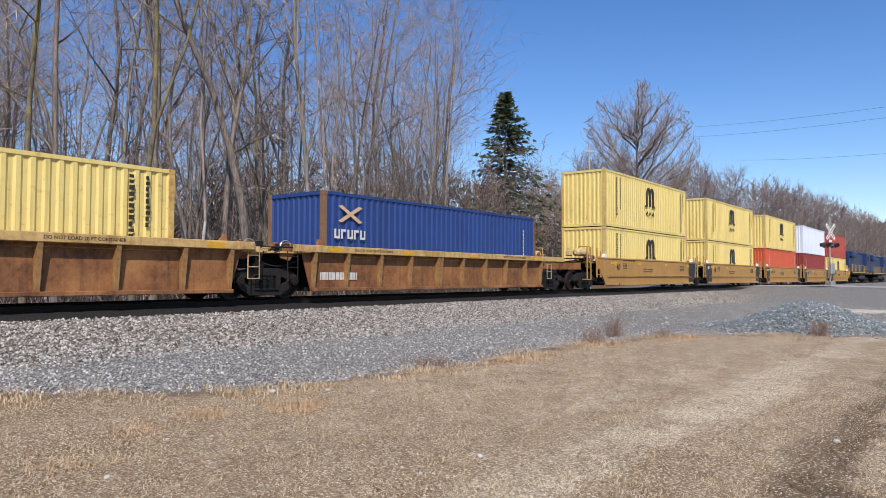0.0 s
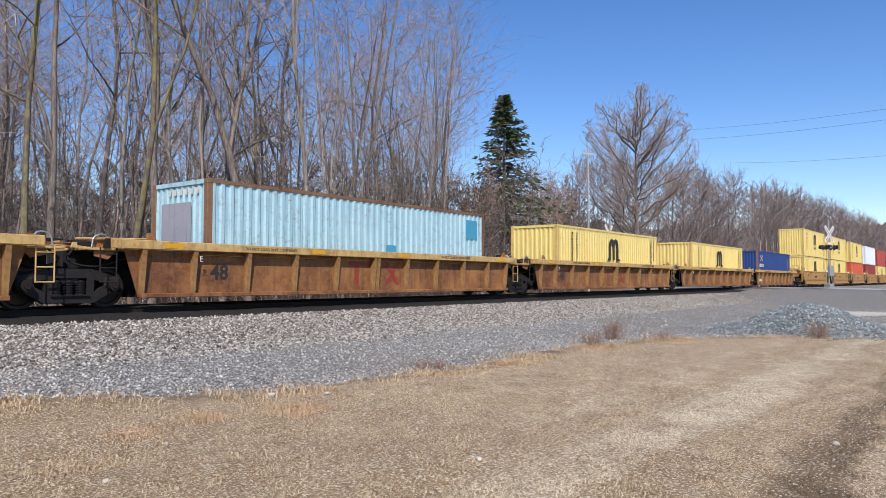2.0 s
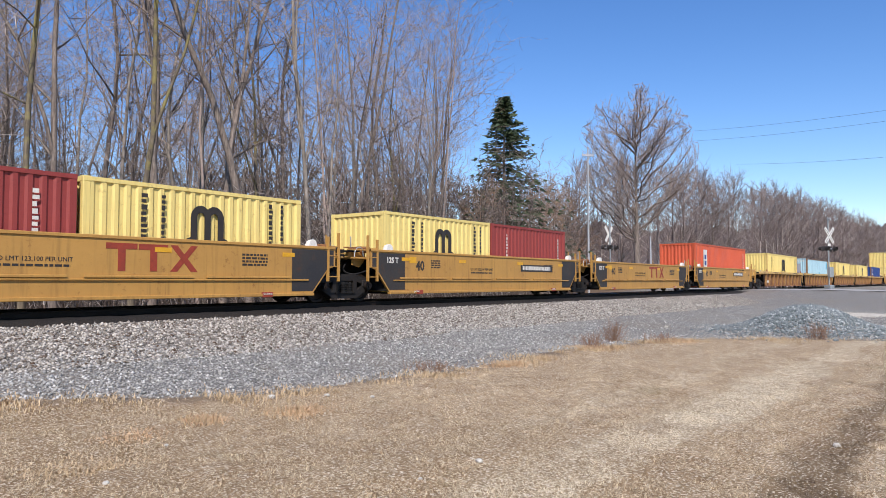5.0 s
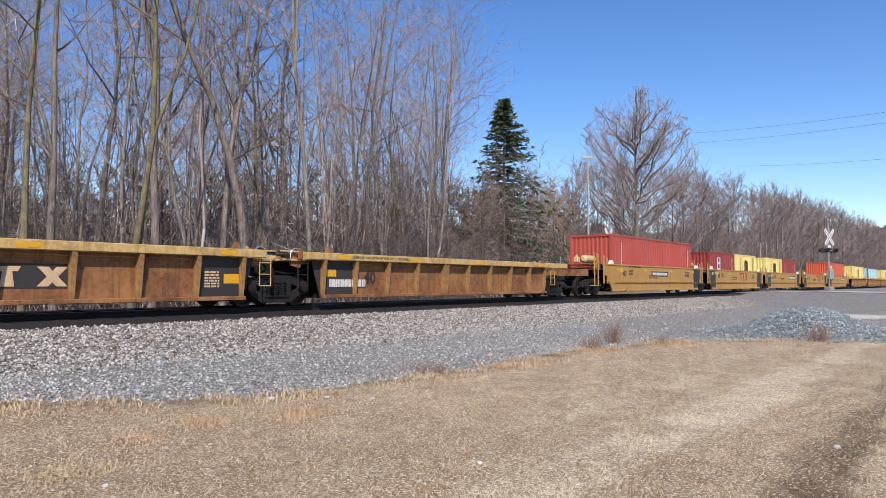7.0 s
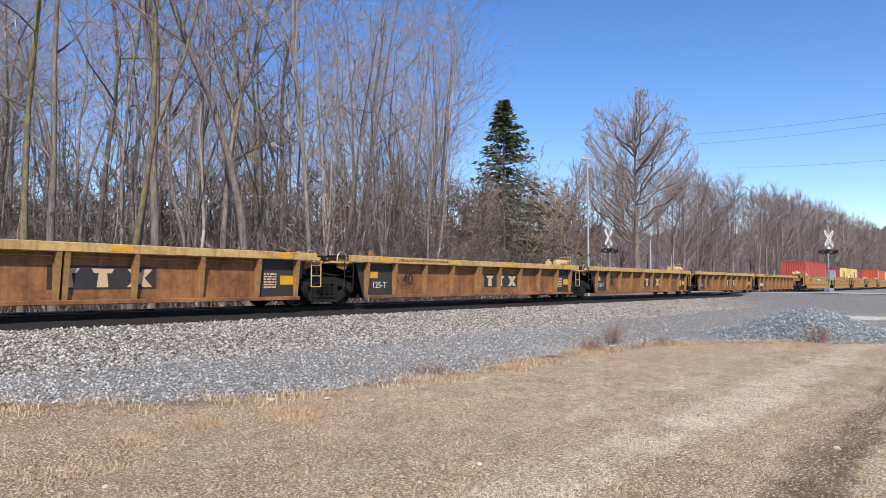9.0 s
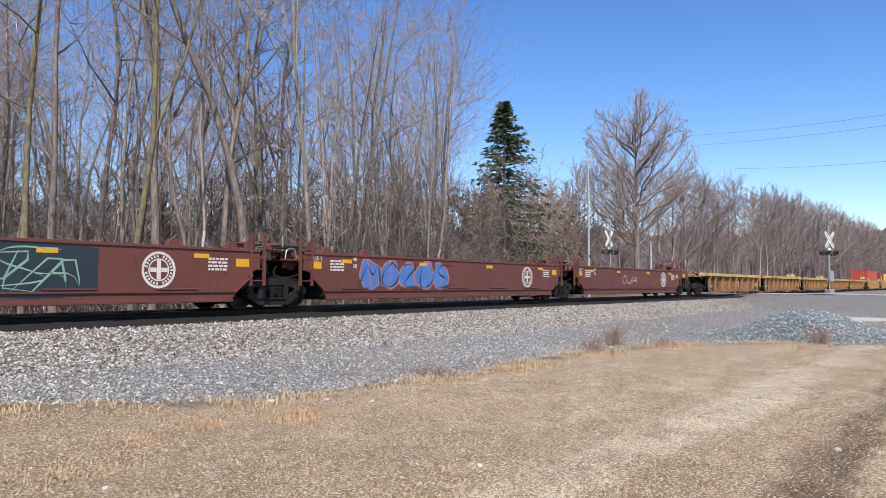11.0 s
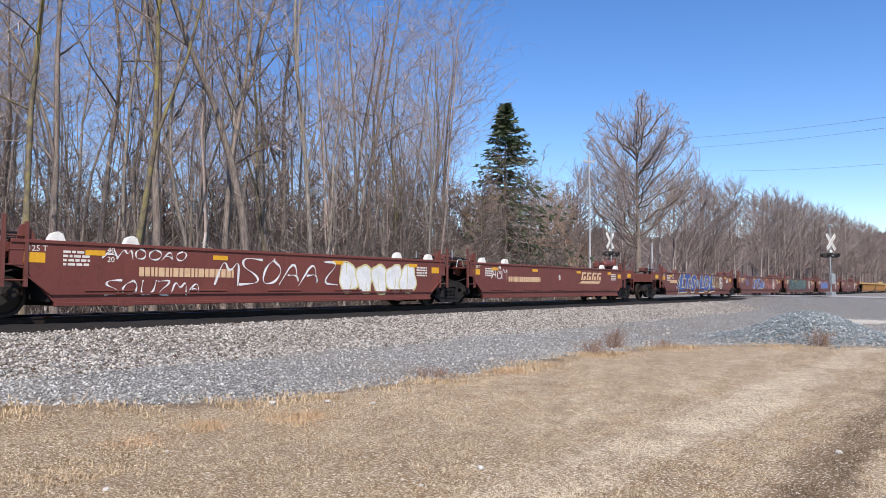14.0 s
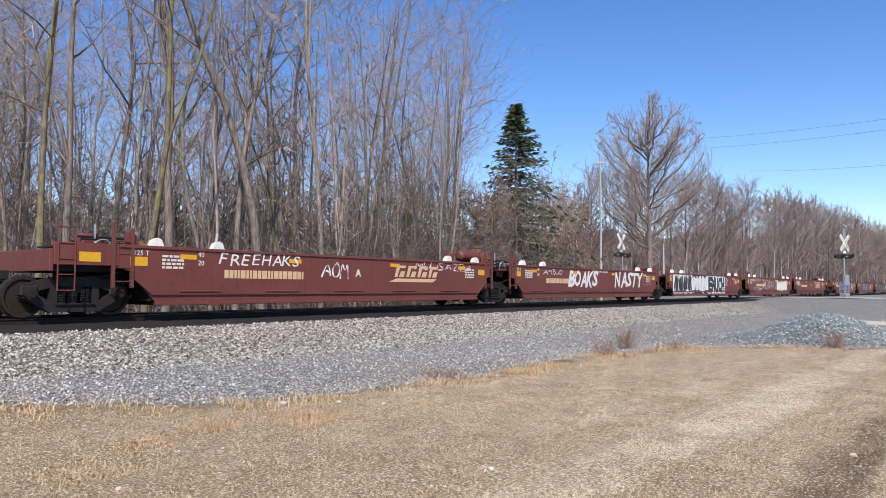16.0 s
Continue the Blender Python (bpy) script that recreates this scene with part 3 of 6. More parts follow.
def joint_clutter(car, x, way, seed, paints, base):
    """Rigging on the end deck: brackets, rods, valves, bent pipes."""
    rnd = random.Random(seed)
    for i in range(7):
        a, y = x + way * rnd.uniform(-0.2, 1.3), rnd.uniform(-1.25, -0.3)
        w, h = rnd.uniform(0.08, 0.26), rnd.uniform(0.08, 0.3)
        out = [(a, base), (a + w, base), (a + w * rnd.uniform(0.6, 1.1), base + h), (a + w * 0.3, base + h * rnd.uniform(0.8, 1.2))]
        part("rigging_bracket", prism(bmesh.new(), out, y, y + rnd.uniform(0.04, 0.16)), rnd.choice(paints), car)
    for i in range(3):
        y, z = rnd.uniform(-1.2, -0.4), base + rnd.uniform(0.06, 0.22)
        part("brake_rod", tube(bmesh.new(), (x - way * 0.2, y, z), (x + way * 1.4, y + rnd.uniform(-0.2, 0.2), z + rnd.uniform(-0.05, 0.05)), 0.022, n=6), rnd.choice(paints), car)
    y = -1.15
    hose(car, [(x + way * 0.1, y, base), (x + way * 0.15, y, base + 0.28), (x + way * 0.45, y, base + 0.3), (x + way * 0.5, y, base + 0.02)], 0.018, M["galv"])


def ribbed_car(pitch, front=False, rear=False, tape=True, lettered="", dark_ends=True, number="40", pipe=False, gear=False):
    """Ribbed well unit: yellow top chord, rusty recessed panels between upright ribs."""
    car = empty("well_car", "", "railcar")
    w0, w1 = 1.4, pitch - 1.3
    r0, r1 = w0 + 1.35, w1 - 1.35
    top, bot = 1.49, 0.2
    for s in (-1, 1):
        part("top_chord", boxed(-0.55 if rear else 0.75, pitch + 0.55 if front else pitch - 0.7, *sorted((s * 1.28, s * 1.5)), top - 0.2, top, bevel=0.012), M["chord"], car, "yellow top chord, chipped")
        part("bottom_sill", boxed(w0, w1, *sorted((s * 1.30, s * 1.47)), bot, bot + 0.1, bevel=0.012), M["rusty"], car)
        part("side_panel", boxed(r0 if s < 0 else w0, r1 if s < 0 else w1, *sorted((s * 1.245, s * 1.27)), bot + 0.1, top - 0.2), M["rusty"], car, "rust-brown side panel")
    if True:
        black = M["black"] if dark_ends else M["rusty"]
        part("end_panel", prism(bmesh.new(), [(w0 - 0.35, 1.285), (w0, bot + 0.02), (r0, bot + 0.02), (r0, 1.285)], -1.295, -1.265), black, car, "dark end panel" if dark_ends else "rust-brown end panel")
        part("train_line", tube(bmesh.new(), (r0, -1.33, 1.2), (r1, -1.33, 1.2), 0.016, n=6), M["rib"], car)
        part("end_panel", prism(bmesh.new(), [(r1, bot + 0.02), (w1, bot + 0.02), (w1 + 0.35, 1.285), (r1, 1.285)], -1.295, -1.265), M["rusty"] if front else black, car, "rust-brown end panel" if front or not dark_ends else "dark end panel")
        rib = bmesh.new()
        prism(rib, [(-0.045, bot + 0.1), (0.045, bot + 0.1), (0.055, top - 0.2), (-0.055, top - 0.2)], NEAR + 0.01, -1.262)
        for v in rib.verts:
            if v.co.y < -1.4 and v.co.z < 0.6:
                v.co.y += 0.1
        rm = part("rib", rib, M["rib"], car)
        bays = int(round((r1 - r0) / 1.56))
        xs = [r0 + i * (r1 - r0) / bays for i in range(bays + 1)]
        rm.location = (xs[0], 0, 0)
        for x in xs[1:] + [xs[bays // 2] + 0.17, w0 + 0.05, w1 - 0.05]:
            o = new("rib", rm.data)
            o.parent = car
            o.location = (x, 0, 0)
        for x in (w0 + 0.5, pitch / 2 - 2.6, pitch / 2 + 1.1, w1 - 0.8):
            part("reflective_strip", boxed(x, x + 0.5, -1.506, -1.5, top - 0.16, top - 0.05), M["reflector"], car, "yellow reflective strip")
    for i in range(9):
        x = w0 + 0.3 + i * (w1 - w0 - 0.6) / 8
        part("floor_beam", boxed(x - 0.08, x + 0.08, -1.24, 1.24, bot, bot + 0.12), M["dark"], car)
    for x in (w0 + 0.35, w1 - 0.4):
        part("bulkhead", boxed(x, x + 0.05, -1.27, 1.27, bot + 0.1, 1.36), M["dark"], car)
    platform(car, 0.15, w0 + 0.35, M["chord"])
    platform(car, w1 - 0.35, pitch - 0.15, M["chord"])
    for x, way in ((0.5, 1), (pitch - 0.5, -1)):
        gusset(car, x, way, M["rusty"], -1.05)
        joint_clutter(car, x - way * 0.2, way, int(pitch * 100) + way, (M["rusty"], M["iron"], M["chord"], M["dark"]), 1.3)
        part("guide_horn", prism(bmesh.new(), [(x + way * 1.0, 1.49), (x + way * 1.25, 1.49), (x + way * 1.16, 1.56), (x + way * 1.1, 1.66), (x + way * 1.03, 1.66)], -1.46, -1.38), M["rusty"], car)
        rung_ladder(car, x + way * 0.15, -1.4, 0.55, 1.3, M["iron"] if way > 0 else M["chord"], 0.36, 3, "step_ladder")
        hose(car, [(x - way * 0.2, -0.6, 1.3), (x - way * 0.5, -0.75, 1.0), (x + way * 0.1, -0.9, 0.85), (x + way * 0.8, -1.0, 1.1)])
    bm = bmesh.new()
    tube(bm, (0.3, -0.9, 1.36), (1.7, -0.9, 1.36), 0.03, n=6)
    tube(bm, (0.2, -0.7, 1.42), (1.6, -1.1, 1.42), 0.025, n=6)
    tube(bm, (pitch - 1.6, -1.0, 1.4), (pitch - 0.3, -0.7, 1.46), 0.03, n=6)
    part("brake_pipe", bm, M["iron"], car)
    if gear:
        brake_gear(car, pitch - 0.95, M["chord"], M["ochre_tank"])
    if number:
        letters(number, 0.52, M["mark_black"], car, (xs[0] + xs[1]) / 2, -1.275, 0.78, 1.0, bold=0.012)
    if dark_ends:
        letters("125-T", 0.27, M["mark_white"], car, w0 + 0.7, -1.3, 0.6)
        part("reflector_plate", boxed(w0 + 0.2, w0 + 0.62, -1.301, -1.295, 0.82, 1.02), M["reflector"], car)
        if not front:
            part("reflector_plate", boxed(w1 - 0.55, w1 - 0.1, -1.301, -1.295, 0.62, 0.86), M["reflector"], car)
            bars(car, M["mark_cream"], w1 - 1.1, -1.295, 0.92, 6, 0.42, 0.42)
    if tape:
        words = "52,900 LBS. MAX GROSS WT FOR 20 FT. CONTAINERS" if dark_ends else "DO NOT LOAD 20 FT CONTAINER"
        letters(words, 0.11, M["mark_black"], car, pitch / 2 - 4.0, -1.502, top - 0.1)
    if not dark_ends:
        letters("DO NOT LOAD 20 FT CONTAINER", 0.11, M["mark_black"], car, pitch / 2 + 4.2, -1.502, top - 0.1)
        if number:
            letters("E", 0.2, M["mark_white"], car, xs[0] + 0.12, -1.5, 1.1)
    if lettered == "block":
        mid = pitch / 2
        part("logo_block", boxed(mid - 0.1, mid + 2.3, -1.277, -1.271, 0.52, 1.02), M["black"], car)
        bm = bmesh.new()
        for d in (-1, 1):
            a = mid + 1.9
            prism(bm, [(a - d * 0.3, 0.96), (a - d * 0.08, 0.96), (a + d * 0.3, 0.56), (a + d * 0.08, 0.56)], -1.283 - 0.001 * d, -1.278)
        for x in (mid + 0.05, mid + 0.8):
            prism(bm, [(x, 0.96), (x + 0.5, 0.96), (x + 0.44, 0.86), (x + 0.34, 0.86), (x + 0.38, 0.56), (x + 0.12, 0.56), (x + 0.16, 0.86), (x + 0.06, 0.86)], -1.283, -1.278)
        part("logo", bm, M["mark_cream"], car)
    if lettered == "red":
        mid = pitch / 2
        bm = bmesh.new()
        for x in (mid - 0.6, mid + 0.22):
            prism(bm, [(x - 0.36, 1.16), (x + 0.36, 1.16), (x + 0.36, 1.04), (x + 0.09, 1.04), (x + 0.09, 0.46), (x - 0.09, 0.46), (x - 0.09, 1.04), (x - 0.36, 1.04)], -1.277, -1.271)
        for d in (-1, 1):
            x = mid + 1.02
            prism(bm, [(x - d * 0.38, 1.16), (x - d * 0.2, 1.16), (x + d * 0.38, 0.46), (x + d * 0.2, 0.46)], -1.278 - 0.001 * d, -1.271)
        part("logo", bm, M["mark_red"], car)
    if lettered == "marks":
        bars(car, M["mark_white"], w0 + 0.35, -1.297, 0.74, 1, 1.5, 0.36)
    truck(car, 0.0)
    if front:
        truck(car, pitch)
        coupler(car, pitch + 0.9, 1)
    if rear:
        coupler(car, -0.9, -1)
    return car


def smooth_car(pitch, paint_key, front=False, rear=False, style="ochre", gear=False):
    """Smooth-sided well unit: tall welded side sheets that slant up over the trucks."""
    car = empty("well_car", "", "railcar")
    P = M[paint_key]
    top = 1.60 if style == "ochre" else 1.55
    bot = 0.22
    w0, w1 = 1.6, pitch - 1.6
    ledge = 0.72 if style == "ochre" else 0.5
    for s in (-1, 1):
        y = sorted((s * 1.36, s * 1.43))
        out = [(w0, bot + 0.08), (w1, bot + 0.08), (w1 + 0.6, 0.98), (pitch - 0.75, 1.05), (pitch - 0.75, top), (0.75, top), (0.75, 1.05), (w0 - 0.6, 0.98)]
        part("side_sheet", prism(bmesh.new(), out, *y), P, car)
        y2 = sorted((s * 1.36, s * 1.49))
        part("bottom_flange", boxed(w0, w1, *y2, bot, bot + 0.08, bevel=0.01), P, car)
        part("top_chord", boxed(0.75, pitch - 0.75, *sorted((s * 1.30, s * 1.462)), top - 0.07, top + 0.004, bevel=0.01), P, car)
    if style == "ochre":
        bm = bmesh.new()
        n = 4
        for i in range(n):
            x = w0 + 0.5 + i * (w1 - w0 - 1.0) / n
            box(bm, x, x + (w1 - w0 - 1.0) / n - 0.35, -1.485, -1.43, ledge - 0.03, ledge + 0.03, 0.01)
        part("side_ledge", bm, P, car)
    else:
        part("side_ledge", prism(bmesh.new(), [(w0 - 0.6, 0.86), (w0 - 0.1, 0.46), (w1 + 0.1, 0.46), (w1 + 0.6, 0.86), (w1 + 0.6, 0.9), (w1 + 0.05, 0.5), (w0 - 0.05, 0.5), (w0 - 0.6, 0.9)], -1.475, -1.43), P, car)
        for i in range(5):
            x = w0 + 0.6 + i * (w1 - w0 - 1.2) / 4.6
            part("side_rib", boxed(x, x + 1.1, -1.48, -1.43, ledge + 0.02, ledge + 0.06, bevel=0.01), P, car)
    for i in range(9):
        x = w0 + 0.3 + i * (w1 - w0 - 0.6) / 8
        part("floor_beam", boxed(x - 0.08, x + 0.08, -1.35, 1.35, bot, bot + 0.12), M["dark"], car)
    for x in (w0 - 0.1, w1 + 0.05):
        part("bulkhead", boxed(x, x + 0.05, -1.35, 1.35, bot + 0.1, 1.4), M["dark"], car)
    platform(car, 0.15, w0, P, 1.36)
    platform(car, w1, pitch - 0.15, P, 1.36)
    part("jack_foot", boxed(pitch - 3.4, pitch - 3.05, -1.495, -1.44, 0.2, 0.34, bevel=0.01), M["mark_red"] if style == "ochre" else P, car)
    part("jack_foot", boxed(w0 + 1.3, w0 + 1.65, -1.495, -1.44, 0.2, 0.34, bevel=0.01), M["mark_red"] if style == "ochre" else P, car)
    for x, way in ((0.62, 1), (pitch - 0.62, -1)):
        bm = bmesh.new()
        for dx in (0.0, 0.42):
            box(bm, x + way * dx - 0.035, x + way * dx + 0.035, -1.46, -1.40, 0.62, 2.02 if dx == 0 else 1.9)
        for z in (0.75, 1.05, 1.35, 1.62):
            tube(bm, (x, -1.43, z), (x + way * 0.42, -1.43, z), 0.015, n=6)
        part("ladder", bm, P if style == "ochre" else M["brown"], car)
        for y in (-0.8, 0.9):
            part("hand_rail", tube(bmesh.new(), (x - way * 0.1, y, 1.34), (x - way * 0.1, y, 2.0), 0.022, n=6), M["galv"] if way > 0 else P, car)
        gusset(car, x - way * 0.2, way, P, -0.95)
        joint_clutter(car, x - way * 0.4, way, int(pitch * 100) + way + 5, (M["rusty"], M["iron"], P, M["dark"]), 1.36)
        part("walkway", boxed(min(x, x - way * 0.5), max(x, x - way * 0.5), -1.1, 1.1, 1.52, 1.56), M["dark"], car)
        hose(car, [(x, -0.6, 1.3), (x - way * 0.5, -0.8, 0.95), (x - way * 0.2, -1.0, 0.8), (x + way * 0.5, -1.1, 1.0)])
        if style != "ochre":
            part("guide_ear", prism(bmesh.new(), [(x + way * 0.25, 1.5), (x + way * 0.62, 1.5), (x + way * 0.55, 1.72), (x + way * 0.42, 1.88), (x + way * 0.3, 1.8)], -1.4, -1.34), P, car)
            bm = bmesh.new()
            for yy, zz in ((-0.9, 1.66), (-0.75, 1.72), (-0.5, 1.62)):
                tube(bm, (x - way * 0.45, yy, zz), (x + way * 0.7, yy, zz), 0.025, n=6)
            part("brake_pipe", bm, M["iron"], car)
            part("valve_box", boxed(*sorted((x - way * 0.35, x + way * 0.1)), -0.75, -0.3, 1.56, 1.8, bevel=0.04), P, car)
        else:
            bm = bmesh.new()
            for yy, zz in ((-1.0, 1.62), (-0.8, 1.66)):
                tube(bm, (x - way * 0.4, yy, zz), (x + way * 0.6, yy, zz), 0.022, n=6)
            part("brake_pipe", bm, M["rusty"], car)
            part("valve_box", boxed(*sorted((x + way * 0.1, x + way * 0.5)), -1.1, -0.7, 1.5, 1.7, bevel=0.04), M["rusty"], car)
        if style == "ochre" and not (rear and way > 0) and not (front and way < 0):
            part("end_panel", prism(bmesh.new(), [(x + way * 0.2, 1.04), (x + way * 0.4, 1.02), (x + way * 1.0, 0.35), (x + way * 1.75, 0.35), (x + way * 1.75, top - 0.1), (x + way * 0.2, top - 0.1)], -1.437, -1.43), M["black"], car, "black painted end panel")
        for dx in ((1.0, 2.6) if style != "ochre" else (1.0,)):
            cx = x + way * dx
            pad = M["white"] if style == "ochre" or paint_key == "brown_b" else P
            part("guide_pad", prism(bmesh.new(), [(cx - 0.17, top), (cx + 0.17, top), (cx + 0.11, top + 0.15), (cx + 0.02, top + 0.19), (cx - 0.1, top + 0.14)], -1.44, -1.28), pad, car, "painted container guide")
    if style == "ochre":
        if not rear:
            letters("125 T", 0.24, M["mark_white"], car, 1.75, -1.44, 1.28, bold=0.008)
        letters("40", 0.44, M["mark_black"], car, 3.15, -1.432, 1.12, bold=0.012)
        letters("LD LMT 123,100 PER UNIT", 0.13, M["mark_black"], car, pitch * 0.44, -1.432, 1.06)
        bars(car, M["mark_black"], pitch * 0.44 - 0.7, -1.43, 0.96, 1, 1.4, 0.08)
        for x in (2.75, pitch - 3.22):
            letters("JACKING", 0.07, M["mark_white"], car, x + 0.17 if x < 5 else x, -1.497, 0.29)
        bars(car, M["mark_black"], 3.75, -1.43, 1.34, 4, 0.5, 0.3)
        bars(car, M["mark_black"], pitch - 4.0, -1.43, 1.32, 4, 0.8, 0.34)
        part("reflector_plate", boxed(2.6, 2.95, -1.436, -1.43, 1.22, 1.42), M["reflector"], car)
        part("side_pipe", tube(bmesh.new(), (w0 + 0.2, -1.455, ledge - 0.07), (w1 - 0.2, -1.455, ledge - 0.07), 0.022, n=6), P, car)
        if front or rear:
            letters("S-2054-11 REEFER CLEARANCE", 0.12, M["mark_black"], car, pitch - 3.6 if front else 4.6, -1.432, 1.49)
        if front:
            letters("L 261-6", 0.13, M["mark_black"], car, pitch - 1.5, -1.432, 1.13)
            letters("H", 0.15, M["mark_black"], car, pitch - 4.9, -1.432, 1.1)
            bm = bmesh.new()
            for q in ((-0.16, 0.16, 0.2, 0.22), (-0.16, 0.16, -0.18, -0.16), (-0.16, -0.14, -0.16, 0.2), (0.14, 0.16, -0.16, 0.2)):
                box(bm, pitch - 4.9 + q[0], pitch - 4.9 + q[1], -1.433, -1.43, 1.1 + q[2], 1.1 + q[3])
            part("marking", bm, M["mark_black"], car)
    else:
        letters("40", 0.17, M["mark_white"], car, 2.75, -1.432, 1.4)
        letters("20", 0.17, M["mark_white"], car, 2.75, -1.432, 1.2)
        letters("125 T", 0.16, M["mark_white"], car, 1.25, -1.432, 1.38)
        part("reflector_plate", boxed(1.0, 1.4, -1.436, -1.43, 1.1, 1.3), M["reflector"], car)
        part("reflector_plate", boxed(pitch - 1.5, pitch - 1.1, -1.436, -1.43, 1.1, 1.3), M["reflector"], car)
        bars(car, M["mark_white"], 1.75, -1.43, 1.36, 4, 0.55, 0.34)
        bars(car, M["mark_white"], pitch - 2.3, -1.43, 1.3, 4, 0.55, 0.34)
    for x in (w0 + 0.6, pitch / 2 - 2.4, pitch / 2 + 1.6, w1 - 1.1):
        part("reflective_strip", boxed(x, x + 0.42, -1.4395, -1.43, 1.28, 1.39), M["reflector"], car, "yellow reflective strip")
    for here, a, b in ((rear, -0.6, 0.75), (front, pitch - 0.75, pitch + 0.6)):
        if here and style == "ochre" and a < 1:
            part("end_beam", boxed(a, a + 0.08, -1.15, 1.15, 0.98, 1.3, bevel=0.01), M["rusty"], car)
            part("step_tread", boxed(a + 0.1, a + 0.55, -1.46, -1.2, 0.5, 0.54, bevel=0.008), P, car)
            for dx in (0.15, 0.55):
                part("hand_rail", boxed(a + dx, a + dx + 0.05, -1.45, -1.40, 0.5, 2.05, bevel=0.012), P, car)
            brake_gear(car, 0.35, P, M["ochre_tank"], 0.24)
        elif here:
            part("end_side_plate", boxed(a, b, -1.43, -1.37, 1.08, top, bevel=0.01), P, car)
            part("end_apron", boxed(a + 0.05, b - 0.05, -1.2, 1.2, 0.95, 1.34, bevel=0.02), M["dark"], car)
            part("end_beam", boxed(*((a - 0.08, a) if a < 1 else (b, b + 0.08)), -1.43, 1.43, 0.95, 1.4, bevel=0.01), P, car)
            part("reflector_plate", boxed(a + 0.5, a + 0.95, -1.436, -1.43, 1.16, 1.36), M["reflector"], car)
            rung_ladder(car, a + (0.25 if a < 1 else 1.1), -1.44, 0.55, 2.0, P, 0.34, 5)
    if gear:
        brake_gear(car, pitch - 1.15, P, P, 0.24)
        hose(car, [(pitch - 0.7, -0.8, 1.75), (pitch - 0.6, -0.8, 2.05), (pitch - 0.35, -0.8, 2.05), (pitch - 0.3, -0.8, 1.6)], 0.025, M["c_orange"])
    truck(car, 0.0)
    if front:
        truck(car, pitch)
        coupler(car, pitch + 0.9, 1)
    if rear:
        coupler(car, -0.9, -1)
    return car


M["ochre_tank"] = paint("ochre_tank_paint", "ccae78", "b89864", "6b4020", 0.5, 0.5, True, 0.1, 0.25)


# ---- containers ----
def corrugated(length, z0, z1, y, depth, pitch_, along="x", bm=None):
    """A trapezoid-folded sheet."""
    bm = bm or bmesh.new()
    n = max(2, int(round(length / pitch_)))
    p = length / n
    prof = []
    for i in range(n):
        a = i * p
        prof += [(a, 0), (a + p * 0.32, 0), (a + p * 0.5, 1), (a + p * 0.82, 1)]
    prof.append((length, 0))
    rows = []
    for a, d in prof:
        pts = []
        for z in (z0, z1):
            pts.append(bm.verts.new((a, y + d * depth, z) if along == "x" else (y + d * depth, a, z)))
        rows.append(pts)
    for q, r in zip(rows, rows[1:]):
        bm.faces.new((q[0], r[0], r[1], q[1]))
    return bm


CONTAINERS = {}


def container(key, length, height, label, rust_posts=False):
    """Corrugated steel box, rear lower edge on the origin line."""
    c = empty("shipping_container", label, "container", "containers on the train")
    P = M[key]
    post = (M["yellow_post"] if key == "c_yellow" else M["steel_post"]) if rust_posts else P
    hw, L, H = 1.22, length, height
    for s in (-1, 1):
        wall = part("side_wall", corrugated(L - 0.3, 0.14, H - 0.1, s * (hw - 0.012), -s * 0.036, 0.278), P, c)
        wall.location = (0.15, 0, 0)
        part("top_rail", boxed(0.1, L - 0.1, *sorted((s * (hw - 0.06), s * hw)), H - 0.1, H - 0.01), M["steel_post"] if key == "c_cyan" else P, c)
        part("bottom_rail", boxed(0.1, L - 0.1, *sorted((s * (hw - 0.05), s * hw)), 0.02, 0.15), P, c)
        for x in (0.0, L):
            w = 0.16 if x == 0 else -0.16
            part("corner_post", boxed(*sorted((x, x + w)), *sorted((s * (hw - 0.15), s * (hw - 0.002))), 0.11, H - 0.11, bevel=0.01), post, c)
            for z in (0.0, H - 0.12):
                part("corner_casting", boxed(*sorted((x - w * 0.02, x + w * 1.1)), *sorted((s * (hw - 0.16), s * (hw + 0.004))), z, z + 0.12, bevel=0.012), post, c)
    for x, d in ((0.03, 0.04), (L - 0.03, -0.04)):
        o = part("end_wall", corrugated(2 * hw - 0.3, 0.15, H - 0.12, x, d, 0.25, "y"), P, c)
        o.location = (0, -hw + 0.15, 0)
        part("end_rail", boxed(*sorted((x - math.copysign(0.025, d), x + d * 2)), -hw + 0.1, hw - 0.1, 0.02, 0.16), P, c)
        part("end_rail", boxed(*sorted((x - math.copysign(0.025, d), x + d * 2)), -hw + 0.1, hw - 0.1, H - 0.12, H - 0.01), P, c)
    roof = part("roof", corrugated(2 * hw - 0.12, 0.05, L - 0.05, 0, 0.02, 0.25, "x"), P, c)
    roof.matrix_basis = Matrix(((0, 0, 1, 0), (1, 0, 0, -hw + 0.06), (0, 1, 0, H - 0.04), (0, 0, 0, 1)))
    part("floor", boxed(0.1, L - 0.1, -hw + 0.05, hw - 0.05, 0.06, 0.12), M["dark"], c)
    return c


